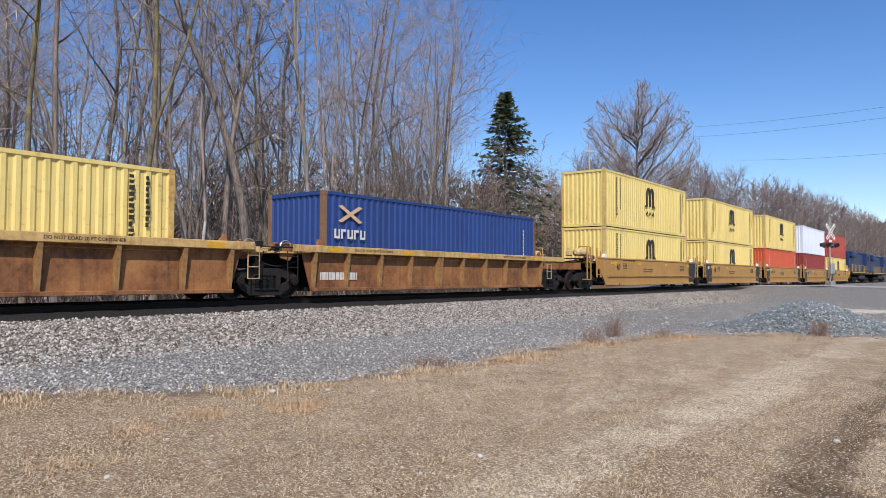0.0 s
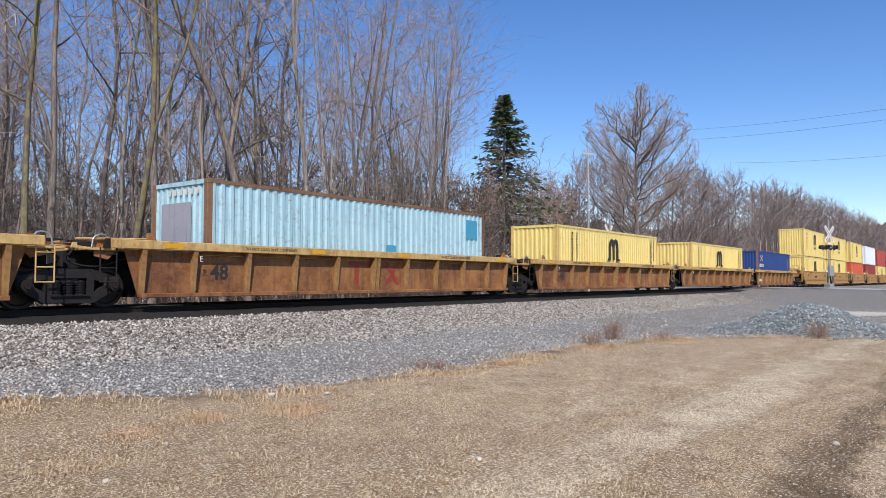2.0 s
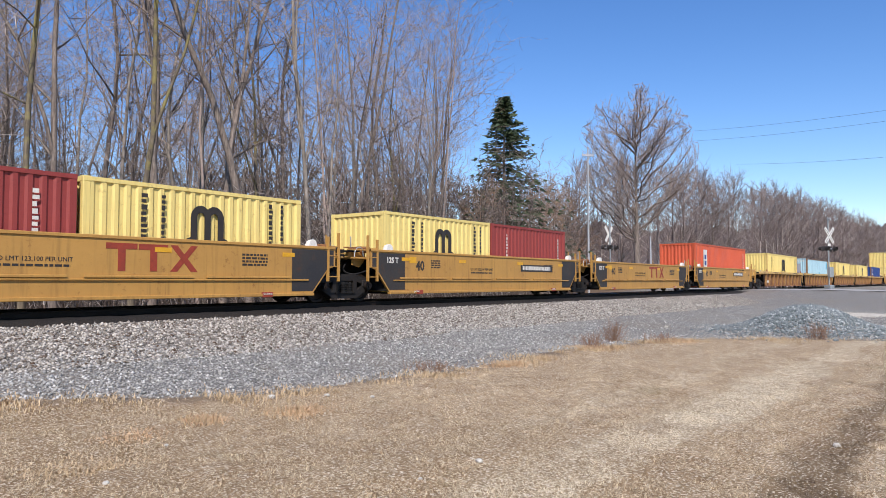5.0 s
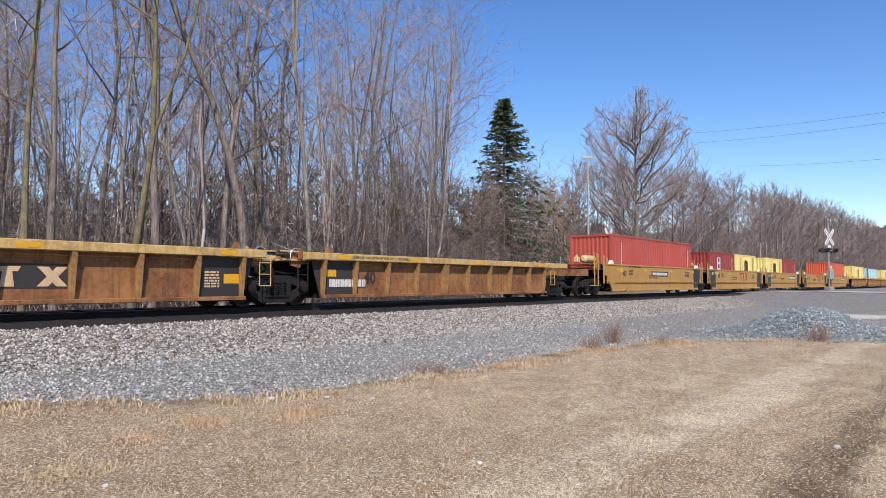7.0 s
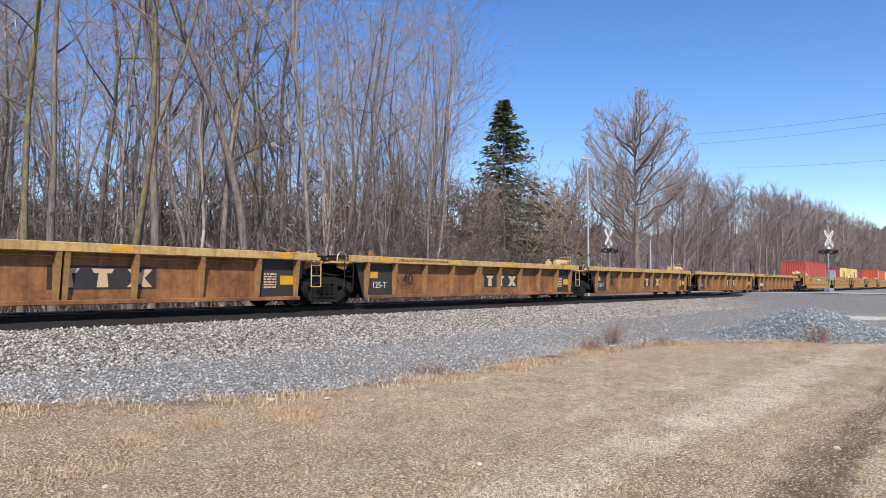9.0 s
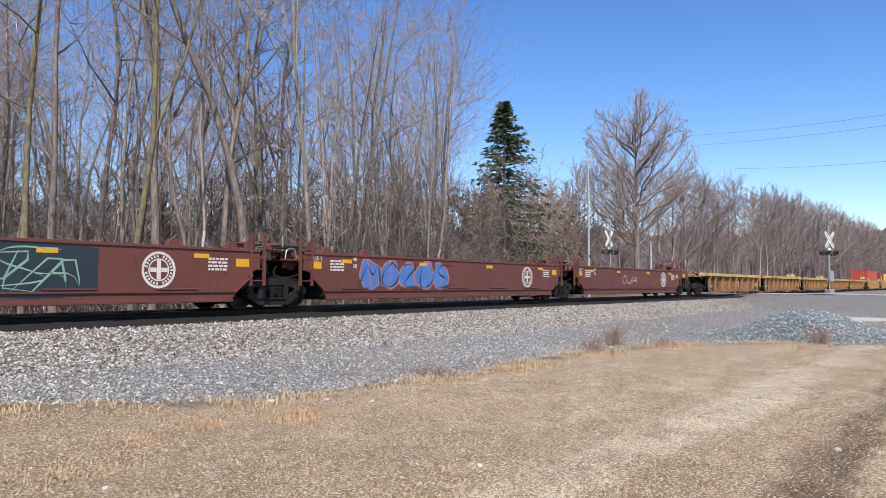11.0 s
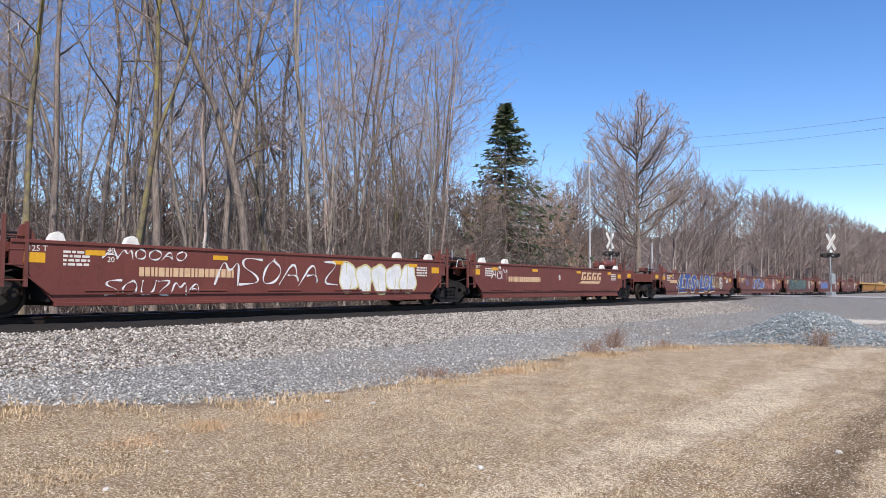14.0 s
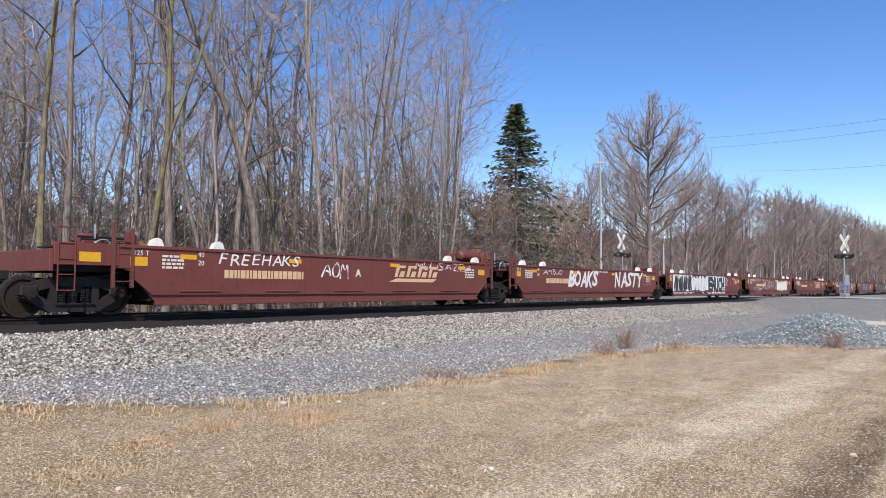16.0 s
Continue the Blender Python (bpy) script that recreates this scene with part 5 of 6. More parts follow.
def scrawl_e(car, i, L):
    if i == 0:
        strokes(car, 13, 3.4, L - 5.1, 0.36, 1.5, M["s_cream"], 0.14, 7, 0, loops=False)
        strokes(car, 13, 3.4, L - 5.1, 0.36, 1.5, M["s_blue"], 0.10, 7, 1, loops=False)
        cut = 3.7 + (L - 9.0) * 0.5
        sprayed(car, "LTS", 3.7, cut - 0.2, 0.37, 1.5, M["s_blue"], M["s_cream"], 4, 0.06, 0.05, 0.3, 7, 1.15)
        sprayed(car, "o", cut - 0.05, cut + 0.25, 0.85, 1.15, M["s_sky"], M["s_cream"], 4, 0.02, 0.03, 0.0, 7)
        sprayed(car, "LOL", cut + 0.4, L - 5.1, 0.37, 1.5, M["s_blue"], M["s_cream"], 4, 0.06, 0.05, 0.3, 9, 1.15)
        strokes(car, 11, 3.9, L - 5.7, 0.55, 1.35, M["s_sky"], 0.035, 6, 9, loops=False)
        strokes(car, 12, L - 5.3, L - 4.1, 0.55, 1.45, M["s_cream"], 0.025, 5, 6)
        bars(car, M["mark_cream"], 2.2, -1.431, 1.1, 1, 1.2, 0.3)
    elif i == 1:
        strokes(car, 21, 5.0, 9.0, 0.5, 1.42, M["s_sky"], 0.15, 6, 0)
        strokes(car, 24, 5.0, 9.0, 0.5, 1.42, M["s_cream"], 0.03, 7, 2)
        strokes(car, 22, 8.8, L - 2.4, 0.5, 1.42, M["s_pink"], 0.05, 6, 1)
        strokes(car, 25, 9.2, L - 2.6, 0.6, 1.35, M["s_pink"], 0.03, 5, 3)
        strokes(car, 23, 2.9, 3.9, 0.8, 1.35, M["s_sky"], 0.05, 2, 1)
    elif i == 2:
        blob(car, 5, 2.5, L - 5.0, 0.36, 1.5, M["s_navy"], 0, 3)
        strokes(car, 31, 3.4, L - 5.4, 0.42, 1.44, M["s_mint"], 0.03, 6, 1, loops=False)
        strokes(car, 32, 3.7, L - 5.2, 0.44, 1.42, M["s_mint"], 0.03, 7, 3, loops=False)
        strokes(car, 34, 3.2, L - 5.8, 0.5, 1.46, M["s_mint"], 0.022, 5, 5)
        strokes(car, 33, 2.8, 3.7, 0.5, 0.8, M["s_mint"], 0.025, 3, 2)
    elif i == 3:
        bubbles(car, 6, 3.0, 7.4, 0.42, 1.44, 5, M["s_sky"], M["s_pink"], 0, 0.05, 1.8)
        strokes(car, 41, 3.0, 7.6, 0.45, 1.44, M["s_navy"], 0.04, 5, 3)
    else:
        strokes(car, 51, 6, 8, 0.7, 1.2, M["s_white"], 0.03, 3, 0)


def slanted_logo(car, x):
    """Cream slanted wordless logo with a long swoosh."""
    bm = bmesh.new()
    for i in range(4):
        a = x + i * 0.55
        prism(bm, [(a, 0.98), (a + 0.12, 0.98), (a + 0.24, 1.26), (a + 0.5, 1.26), (a + 0.54, 1.34), (a + 0.12, 1.34)], -1.437, -1.43)
        prism(bm, [(a + 0.2, 0.98), (a + 0.42, 0.98), (a + 0.5, 1.16), (a + 0.3, 1.16)], -1.437, -1.43)
    prism(bm, [(x - 0.25, 0.82), (x + 1.9, 0.82), (x + 2.1, 0.93), (x + 0.1, 0.93)], -1.437, -1.43)
    part("logo", bm, M["mark_cream"], car)


def scrawl_f(car, i, L):
    bars(car, M["mark_cream"], 3.4, -1.431, 1.06, 1, 2.5, 0.34)
    if i == 0:
        slanted_logo(car, L - 6.0)
        sprayed(car, "FREEHAKS", 3.2, 5.8, 1.18, 1.46, M["s_white"], None, 1, 0.0, 0, 0.2, 6)
        strokes(car, 62, 6.6, 7.6, 0.85, 1.42, M["s_white"], 0.04, 3, 1)
        strokes(car, 63, L - 5.0, L - 1.9, 1.2, 1.5, M["s_white"], 0.025, 8, 1)
        letters("A", 0.3, M["mark_white"], car, 8.0, -1.434, 1.06, bold=0.01)
    elif i == 1:
        sprayed(car, "BOAKS", 5.3, 8.2, 0.72, 1.44, M["s_white"], None, 1, 0.03, 0, 0.25, 3, 1.12)
        sprayed(car, "NASTY", 10.0, L - 2.7, 0.72, 1.46, M["s_white"], None, 1, 0.025, 0, 0.3, 4, 1.12)
        strokes(car, 73, L - 2.8, L - 1.6, 0.8, 1.3, M["s_pink"], 0.03, 4, 1)
        strokes(car, 74, 3.2, 4.8, 1.2, 1.45, M["s_white"], 0.025, 5, 1)
        letters("WELL LD LMT 124,700", 0.17, M["mark_white"], car, 8.4, -1.434, 1.42)
    elif i == 2:
        blob(car, 7, 1.6, 4.9, 0.34, 1.51, M["s_white"], 0, 4)
        bubbles(car, 81, 1.8, 4.8, 0.38, 1.48, 4, M["s_black"], M["s_white"], 1, 0.05, 2.2)
        bubbles(car, 82, L - 11.0, L - 7.9, 0.33, 1.5, 5, M["s_white"], M["s_black"], 3, 0.03, 2.4)
        blob(car, 9, L - 8.05, L - 4.45, 0.32, 1.49, M["s_white"], 6, 5)
        sprayed(car, "EMUCH", L - 7.9, L - 4.6, 0.4, 1.42, M["s_black"], M["s_white"], 7, 0.085, 0.025, 0.0, 5, 1.02)
        strokes(car, 84, L - 4.4, L - 3.8, 0.8, 1.45, M["s_white"], 0.03, 3, 1)
        for n, x in enumerate((L - 3.2, L - 2.4)):
            bubbles(car, 10 + n, x - 0.2, x + 0.2, 0.75, 1.35, 1, M["s_red"], M["s_black"], 1, 0.04, 1.6)
    elif i == 3:
        strokes(car, 91, 2.6, 5.0, 0.4, 0.8, M["s_white"], 0.03, 6, 1)
        strokes(car, 94, 2.6, 4.6, 1.2, 1.48, M["s_white"], 0.025, 6, 3)
        strokes(car, 92, 5.4, 9.5, 0.6, 1.42, M["s_white"], 0.04, 6, 5)
        bubbles(car, 93, 9.6, 13.0, 0.4, 1.38, 5, M["s_white"], M["s_cream"], 0, 0.05, 2.2)
    else:
        slanted_logo(car, L - 5.6)
        letters("B", 0.3, M["mark_white"], car, 7.6, -1.434, 1.06, bold=0.01)
        strokes(car, 95, 2.2, 3.3, 0.9, 1.45, M["s_white"], 0.03, 3, 1)


def engine(x, flip):
    e = empty("diesel_locomotive", "dark blue diesel locomotive with golden yellow trim", "locomotive", "locomotives")
    B = M["loco_blue"]
    part("frame", boxed(0.3, 21.7, -1.5, 1.5, 1.15, 1.5, bevel=0.04), M["dark"], e)
    part("fuel_tank", boxed(8.2, 13.6, -1.4, 1.4, 0.45, 1.15, bevel=0.15), M["black"], e)
    hood = boxed(1.2, 15.6, -0.95, 0.95, 1.5, 4.2, bevel=0.14)
    part("long_hood", hood, B, e)
    part("radiator", boxed(1.6, 5.6, -1.45, 1.45, 3.5, 4.45, bevel=0.2), B, e)
    part("cab", boxed(15.6, 18.8, -1.5, 1.5, 1.5, 4.5, bevel=0.16), B, e)
    part("short_hood", boxed(18.8, 21.0, -0.9, 0.9, 1.5, 3.2, bevel=0.15), B, e)
    part("side_window", boxed(16.2, 17.8, -1.515, -1.5, 3.2, 4.0), M["glass"], e)
    part("side_stripe", boxed(0.3, 21.7, -1.506, -1.5, 1.38, 1.48), M["loco_yellow"], e)
    part("rear_panel", boxed(1.17, 1.2, -0.8, 0.8, 1.7, 2.4), M["loco_yellow"], e)
    for a in (2.2, 5.4, 8.6, 11.8):
        part("hood_door", boxed(a, a + 1.4, -0.965, -0.95, 1.6, 3.2, bevel=0.01), B, e)
    bm = bmesh.new()
    for i in range(12):
        a = 0.6 + i * 1.35
        tube(bm, (a, -1.45, 1.5), (a, -1.45, 2.5), 0.02, n=6)
    tube(bm, (0.6, -1.45, 2.5), (15.5, -1.45, 2.5), 0.02, n=6)
    part("hand_rail", bm, M["loco_yellow"], e)
    truck(e, 4.0), truck(e, 6.0), truck(e, 16.0), truck(e, 18.0)
    return rides(e, x)


consist()
engine(A_[-1] - OFFS + 2.2, False)
engine(A_[-1] - OFFS + 25.0, False)


# ---- trees ----
def tube_mesh(name, segs, material, sides):
    """Tapered tubes from rows (x0, y0, z0, x1, y1, z1, r0, r1)."""
    a = np.asarray(segs, float)
    n = len(a)
    p, q = a[:, 0:3], a[:, 3:6]
    w = q - p
    w /= np.maximum(np.linalg.norm(w, axis=1, keepdims=True), 1e-6)
    ref = np.where(np.abs(w[:, 2:3]) < 0.9, np.array([[0, 0, 1.0]]), np.array([[1.0, 0, 0]]))
    u = np.cross(w, ref)
    u /= np.linalg.norm(u, axis=1, keepdims=True)
    v = np.cross(w, u)
    ang = np.arange(sides) * 2 * np.pi / sides
    ring = np.cos(ang)[None, :, None] * u[:, None] + np.sin(ang)[None, :, None] * v[:, None]
    co = np.concatenate([p[:, None] + ring * a[:, 6][:, None, None], q[:, None] + ring * a[:, 7][:, None, None]], 1).reshape(-1, 3)
    i = np.arange(sides)
    j = (i + 1) % sides
    quad = np.stack([i, j, j + sides, i + sides], 1)
    faces = (quad[None] + (np.arange(n) * 2 * sides)[:, None, None]).reshape(-1, 4)
    me = bpy.data.meshes.new(name)
    me.vertices.add(len(co))
    me.vertices.foreach_set("co", co.ravel())
    me.loops.add(faces.size)
    me.loops.foreach_set("vertex_index", faces.ravel())
    me.polygons.add(len(faces))
    me.polygons.foreach_set("loop_start", np.arange(len(faces)) * 4)
    me.update()
    me.polygons.foreach_set("use_smooth", [True] * len(faces))
    me.materials.append(material)
    return me


def grow(seed, height, girth, fork=0.5, spread=0.5, lean=(0, 0), twigs=1.0, first=0.35, limbs=12, droop=0.0):
    """Bare tree: rows of tapered pieces for the trunk with its limbs, and for the twigs."""
    rnd = random.Random(seed)
    wood, fine = [], []

    def run(p, d, length, r, level):
        n = {0: 9, 1: 5, 2: 4, 3: 2}[level]
        step = length / n
        r0 = r
        for i in range(n):
            d = (d + Vector((rnd.gauss(0, 1), rnd.gauss(0, 1), rnd.gauss(0, 0.6))) * (0.075, 0.24, 0.36, 0.4)[level]
                 + Vector((0, 0, (0.03, 0.07, 0.05 - droop, 0.04 - droop)[level]))).normalized()
            q = p + d * step
            r1 = r0 * (0.88, 0.74, 0.66, 0.6)[level] if not (level == 0 and i == n - 1) else r0 * 0.5
            (wood if level < 2 else fine).append((*p, *q, r0, r1))
            f = (i + 1) / n
            if level == 0 and f >= first:
                for _ in range(max(1, int(limbs * (1 - first) / n * 1.6 + rnd.random()))):
                    az = rnd.uniform(0, 6.283)
                    out = Vector((math.cos(az), math.sin(az), rnd.uniform(0.15, 1.1))).normalized()
                    run(q, (out + d * 0.25).normalized(), height * rnd.uniform(0.14, 0.36) * (1.25 - 0.6 * f) * (0.6 + spread), r1 * rnd.uniform(0.35, 0.6), 1)
            elif level == 1:
                for _ in range(int(1.5 * twigs + rnd.random())):
                    side = Vector((rnd.gauss(0, 1), rnd.gauss(0, 1), rnd.gauss(0.3, 0.7))).normalized()
                    run(q, (d * 0.8 + side * 0.8).normalized(), length * rnd.uniform(0.3, 0.6), max(0.02, r1 * 0.5), 2)
            elif level == 2:
                for _ in range(int(1.3 * twigs + rnd.random())):
                    side = Vector((rnd.gauss(0, 1), rnd.gauss(0, 1), rnd.gauss(0.2, 0.7))).normalized()
                    run(q, (d * 0.8 + side * 0.8).normalized(), length * rnd.uniform(0.35, 0.7), 0.0125, 3)
            p, r0 = q, max(r1, 0.007)

    d = Vector((lean[0], lean[1], 1)).normalized()
    run(Vector((0, 0, -0.15)), d, height, girth, 0)
    if rnd.random() < fork:
        base = wood[2 + rnd.randrange(2)]
        az = rnd.uniform(0, 6.283)
        run(Vector(base[3:6]), Vector((math.cos(az) * 0.22, math.sin(az) * 0.22, 1)).normalized(), height * 0.7, base[7] * 0.7, 0)
    return wood, fine


def make_tree(name, label, seed, bark_key, twig_key, **kw):
    wood, fine = grow(seed, **kw)
    t = empty(name, label, "tree")
    part("trunk", tube_mesh("trunk", wood, M[bark_key], 7), None, t)
    if fine:
        part("crown", tube_mesh("crown", fine, M[twig_key], 3), None, t, "bare twigs")
    return t


RAY_F = 1270.0


def spot(px, depth):
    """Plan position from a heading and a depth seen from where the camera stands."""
    y = radians(37.12)
    off = (px - 784) / RAY_F * depth
    return depth * math.cos(y) + off * math.sin(y), depth * math.sin(y) - off * math.cos(y)


def place(thing, px, depth, turn=0.0, size=1.0):
    x, y = spot(px, depth)
    thing.matrix_basis = pose(x, y, float(ground_z(x, y)) - 0.05, 0, 0, turn) @ Matrix.Scale(size, 4)
    return thing


def forest():
    rnd = random.Random(17)
    kinds = []
    for i in range(9):
        bk = ("bark", "bark_moss", "bark_pale", "bark", "bark", "bark_moss", "bark", "bark_pale", "bark")[i]
        words = {"bark": "tall bare grey-brown woodland tree", "bark_moss": "tall bare woodland tree with mossy yellow bark", "bark_pale": "slender bare pale-barked woodland tree"}[bk]
        kinds.append(make_tree("tree", words, 100 + i, bk, "twig", height=rnd.uniform(17, 23), girth=rnd.uniform(0.11, 0.2), fork=0.6,
                               spread=rnd.uniform(0.4, 0.65), first=rnd.uniform(0.25, 0.45), limbs=13, twigs=0.85, lean=(0, 0) if bk == "bark_moss" else (rnd.uniform(-0.06, 0.06), rnd.uniform(-0.03, 0.03))))
    for k in kinds:
        tagged(k, group="bare woodland trees")
    used = set()

    def plant(kind, px, depth, size, turn=None):
        turn = rnd.uniform(0, 360) if turn is None else turn
        if kind in used:
            t = copy_thing(kinds[kind], pose(0, 0, 0))
        else:
            t = kinds[kind]
            used.add(kind)
        place(t, px, depth, turn, size)

    # the front row, by heading and depth
    for px, depth, kind, size in ((38, 23, 1, 1.1), (100, 27, 0, 0.95), (232, 25, 5, 1.0), (268, 29, 3, 1.05), (395, 30, 4, 1.0), (448, 29, 6, 1.05),
                                  (545, 31, 2, 0.95), (600, 36, 7, 0.9), (690, 37, 8, 0.85), (745, 36, 2, 0.62), (160, 33, 8, 1.0), (330, 34, 7, 1.0), (505, 38, 0, 0.95)):
        plant(kind, px, depth, size)
    for i in range(60):
        depth = rnd.uniform(34, 75)
        px = rnd.uniform(-160, 800)
        x, y = spot(px, depth)
        if y < 23.5:
            continue
        plant(rnd.randrange(9), px, depth, rnd.uniform(0.75, 1.05) * (0.8 if px > 690 else 1))
    slim = [make_tree("tree", "thin straight bare woodland tree", 200 + i, ("bark", "bark_pale", "twig", "bark")[i], "twig", height=rnd.uniform(14, 18), girth=rnd.uniform(0.07, 0.11), fork=0.25,
                      spread=0.3, first=0.3, limbs=8, twigs=0.55, lean=(rnd.uniform(-0.04, 0.04), 0)) for i in range(4)]
    for s in slim:
        tagged(s, group="bare woodland trees")
    seen = set()
    for i in range(84):
        k = rnd.randrange(4)
        t = slim[k] if k not in seen else copy_thing(slim[k], pose(0, 0, 0))
        seen.add(k)
        px, depth = rnd.uniform(-80, 790), rnd.uniform(30, 62)
        if spot(px, depth)[1] < 23:
            depth *= 1.35
        place(t, px, depth, rnd.uniform(0, 360), rnd.uniform(0.8, 1.15))
    # slender understory
    small = [make_tree("sapling", "slender bare sapling at the wood's edge", 300 + i, "twig_dark", "twig_dark", height=rnd.uniform(6, 9), girth=0.06, fork=0.5,
                       spread=0.4, first=0.15, limbs=9, twigs=0.75) for i in range(5)]
    for s in small:
        tagged(s, category="tree", group="saplings")
    first = set()
    for i in range(48):
        k = rnd.randrange(5)
        t = small[k] if k not in first else copy_thing(small[k], pose(0, 0, 0))
        first.add(k)
        px, depth = rnd.uniform(-100, 1010), rnd.uniform(27, 52)
        x, y = spot(px, depth)
        if y < 22.5:
            depth *= 23.5 / y
        place(t, px, depth, rnd.uniform(0, 360), rnd.uniform(0.7, 1.25))


forest()


def brush(name, seed, count, region, height, material, label, r=0.015):
    """Undergrowth: many thin stems, as one thing that nobody could count."""
    rnd = random.Random(seed)
    segs = []
    for i in range(count):
        x, y = region(rnd)
        z = float(ground_z(x, y))
        p = Vector((x, y, z - 0.05))
        h = height * rnd.uniform(0.5, 1.2)
        d = Vector((rnd.gauss(0, 0.3), rnd.gauss(0, 0.3), 1)).normalized()
        for k in range(3):
            d = (d + Vector((rnd.gauss(0, 0.25), rnd.gauss(0, 0.25), 0.05))).normalized()
            q = p + d * h / 3
            segs.append((*p, *q, r * (1 - 0.25 * k), r * (0.75 - 0.25 * k)))
            for _ in range(3):
                e = (d + Vector((rnd.gauss(0, 0.7), rnd.gauss(0, 0.7), rnd.gauss(0.1, 0.4)))).normalized()
                segs.append((*q, *(q + e * h * rnd.uniform(0.12, 0.35)), r * 0.6, r * 0.25))
            p = q
    return tagged(new(name, tube_mesh(name, segs, material, 3)), label, "brush", kind="stuff")


def behind_track(rnd):
    px, depth = rnd.uniform(-150, 1020), rnd.uniform(28, 60)
    x, y = spot(px, depth)
    if y < 22:
        y = 22 + rnd.uniform(0, 4)
    return x, y


brush("undergrowth", 5, 4200, behind_track, 3.4, M["twig_dark"], "tangled bare brown undergrowth along the wood")


def crown_rows(rnd, segs, x, y, h, wide, limbs, twigs, r):
    """One leafless tree: a stem, rising limbs that fill an oval crown, and twigs on them."""
    p = Vector((x, y, 0))
    top = p + Vector((rnd.gauss(0, 0.4), rnd.gauss(0, 0.4), h * 0.9))
    segs.append((*p, *p.lerp(top, 0.5), r * 3.2, r * 2.2))
    segs.append((*p.lerp(top, 0.5), *top, r * 2.2, r * 0.6))
    for i in range(limbs):
        az, up = rnd.uniform(0, 6.283), rnd.uniform(-0.75, 1.0)
        k = math.sqrt(1 - up * up) * rnd.uniform(0.5, 1.0)
        b = p + Vector((math.cos(az) * wide * k, math.sin(az) * wide * k, h * (0.6 + 0.4 * up)))
        a = p.lerp(top, min(0.95, max(0.08, (b.z - wide * k * rnd.uniform(0.6, 1.1)) / (h * 0.9))))
        segs.append((*a, *b, r, r * 0.45))
        d = (b - a).normalized()
        for _ in range(twigs):
            c = a.lerp(b, rnd.uniform(0.35, 1.0))
            e = (d + Vector((rnd.gauss(0, 0.6), rnd.gauss(0, 0.6), rnd.gauss(0.35, 0.45)))).normalized()
            segs.append((*c, *(c + e * wide * rnd.uniform(0.15, 0.42)), r * 0.5, r * 0.22))


def deep_track(rnd):
    x, y = spot(rnd.uniform(-250, 1150), rnd.uniform(58, 100))
    return x, max(y, 42)


brush("thicket", 7, 1500, deep_track, 5.0, M["twig_dark"], "dense bare brown thicket deep in the wood", 0.05)


def far_woods():
    """The wood's edge beyond the crossing, and the depth of the wood behind the near trees."""
    rnd = random.Random(23)
    segs = []
    for i in range(250):
        x = 82 + 240 * (i / 250) + rnd.uniform(-3, 3)
        y = 29 + rnd.random() ** 1.7 * 22
        h = float(np.interp(x, [82, 118, 162, 244, 320], [14.5, 18.8, 19.8, 22.4, 22])) * rnd.uniform(0.9, 1.04) * (1 + (y - 29) * 0.012)
        crown_rows(rnd, segs, x, y, h, rnd.uniform(3.4, 5.0), 32, 8, 0.036 if x < 150 else 0.05)
    return tagged(new("far_woods", tube_mesh("far_woods", segs, M["twig_far"], 3)), "hazy brown leafless woods along the track", "woods", kind="stuff")


far_woods()


def deep_woods():
    rnd = random.Random(29)
    segs = []
    for i in range(250):
        x, y = spot(rnd.uniform(-260, 1120), rnd.uniform(62, 115))
        y = max(y, 48)
        crown_rows(rnd, segs, x, y, rnd.uniform(10, 15), rnd.uniform(3.0, 4.8), 26, 5, 0.075)
    return tagged(new("deep_woods", tube_mesh("deep_woods", segs, M["twig_dark"], 3)), "crowded bare brown trees deep in the wood", "woods", kind="stuff")


deep_woods()


def backdrop():
    """Distant leafless woods closing the view, far behind everything."""
    rnd = random.Random(31)
    verts, faces = [], []
    n = 900
    h = 27.0
    for i in range(n + 1):
        a = radians(-8 + 116 * i / n)
        h += rnd.uniform(-1.2, 1.2) + (27 - h) * 0.12
        r = 345
        for z in (-2.0, h):
            verts.append((r * math.cos(a), r * math.sin(a), z))
    for i in range(n):
        faces.append((2 * i, 2 * i + 2, 2 * i + 3, 2 * i + 1))
    return tagged(new("backdrop", mesh_of("backdrop", verts, faces, M["haze"])), "distant hazy brown treeline", "backdrop", kind="structure")


M["haze"] = plain("distant_woods", "6f6360", "564b48", 0.95, 0.0, 0.4, 0.0)
backdrop()


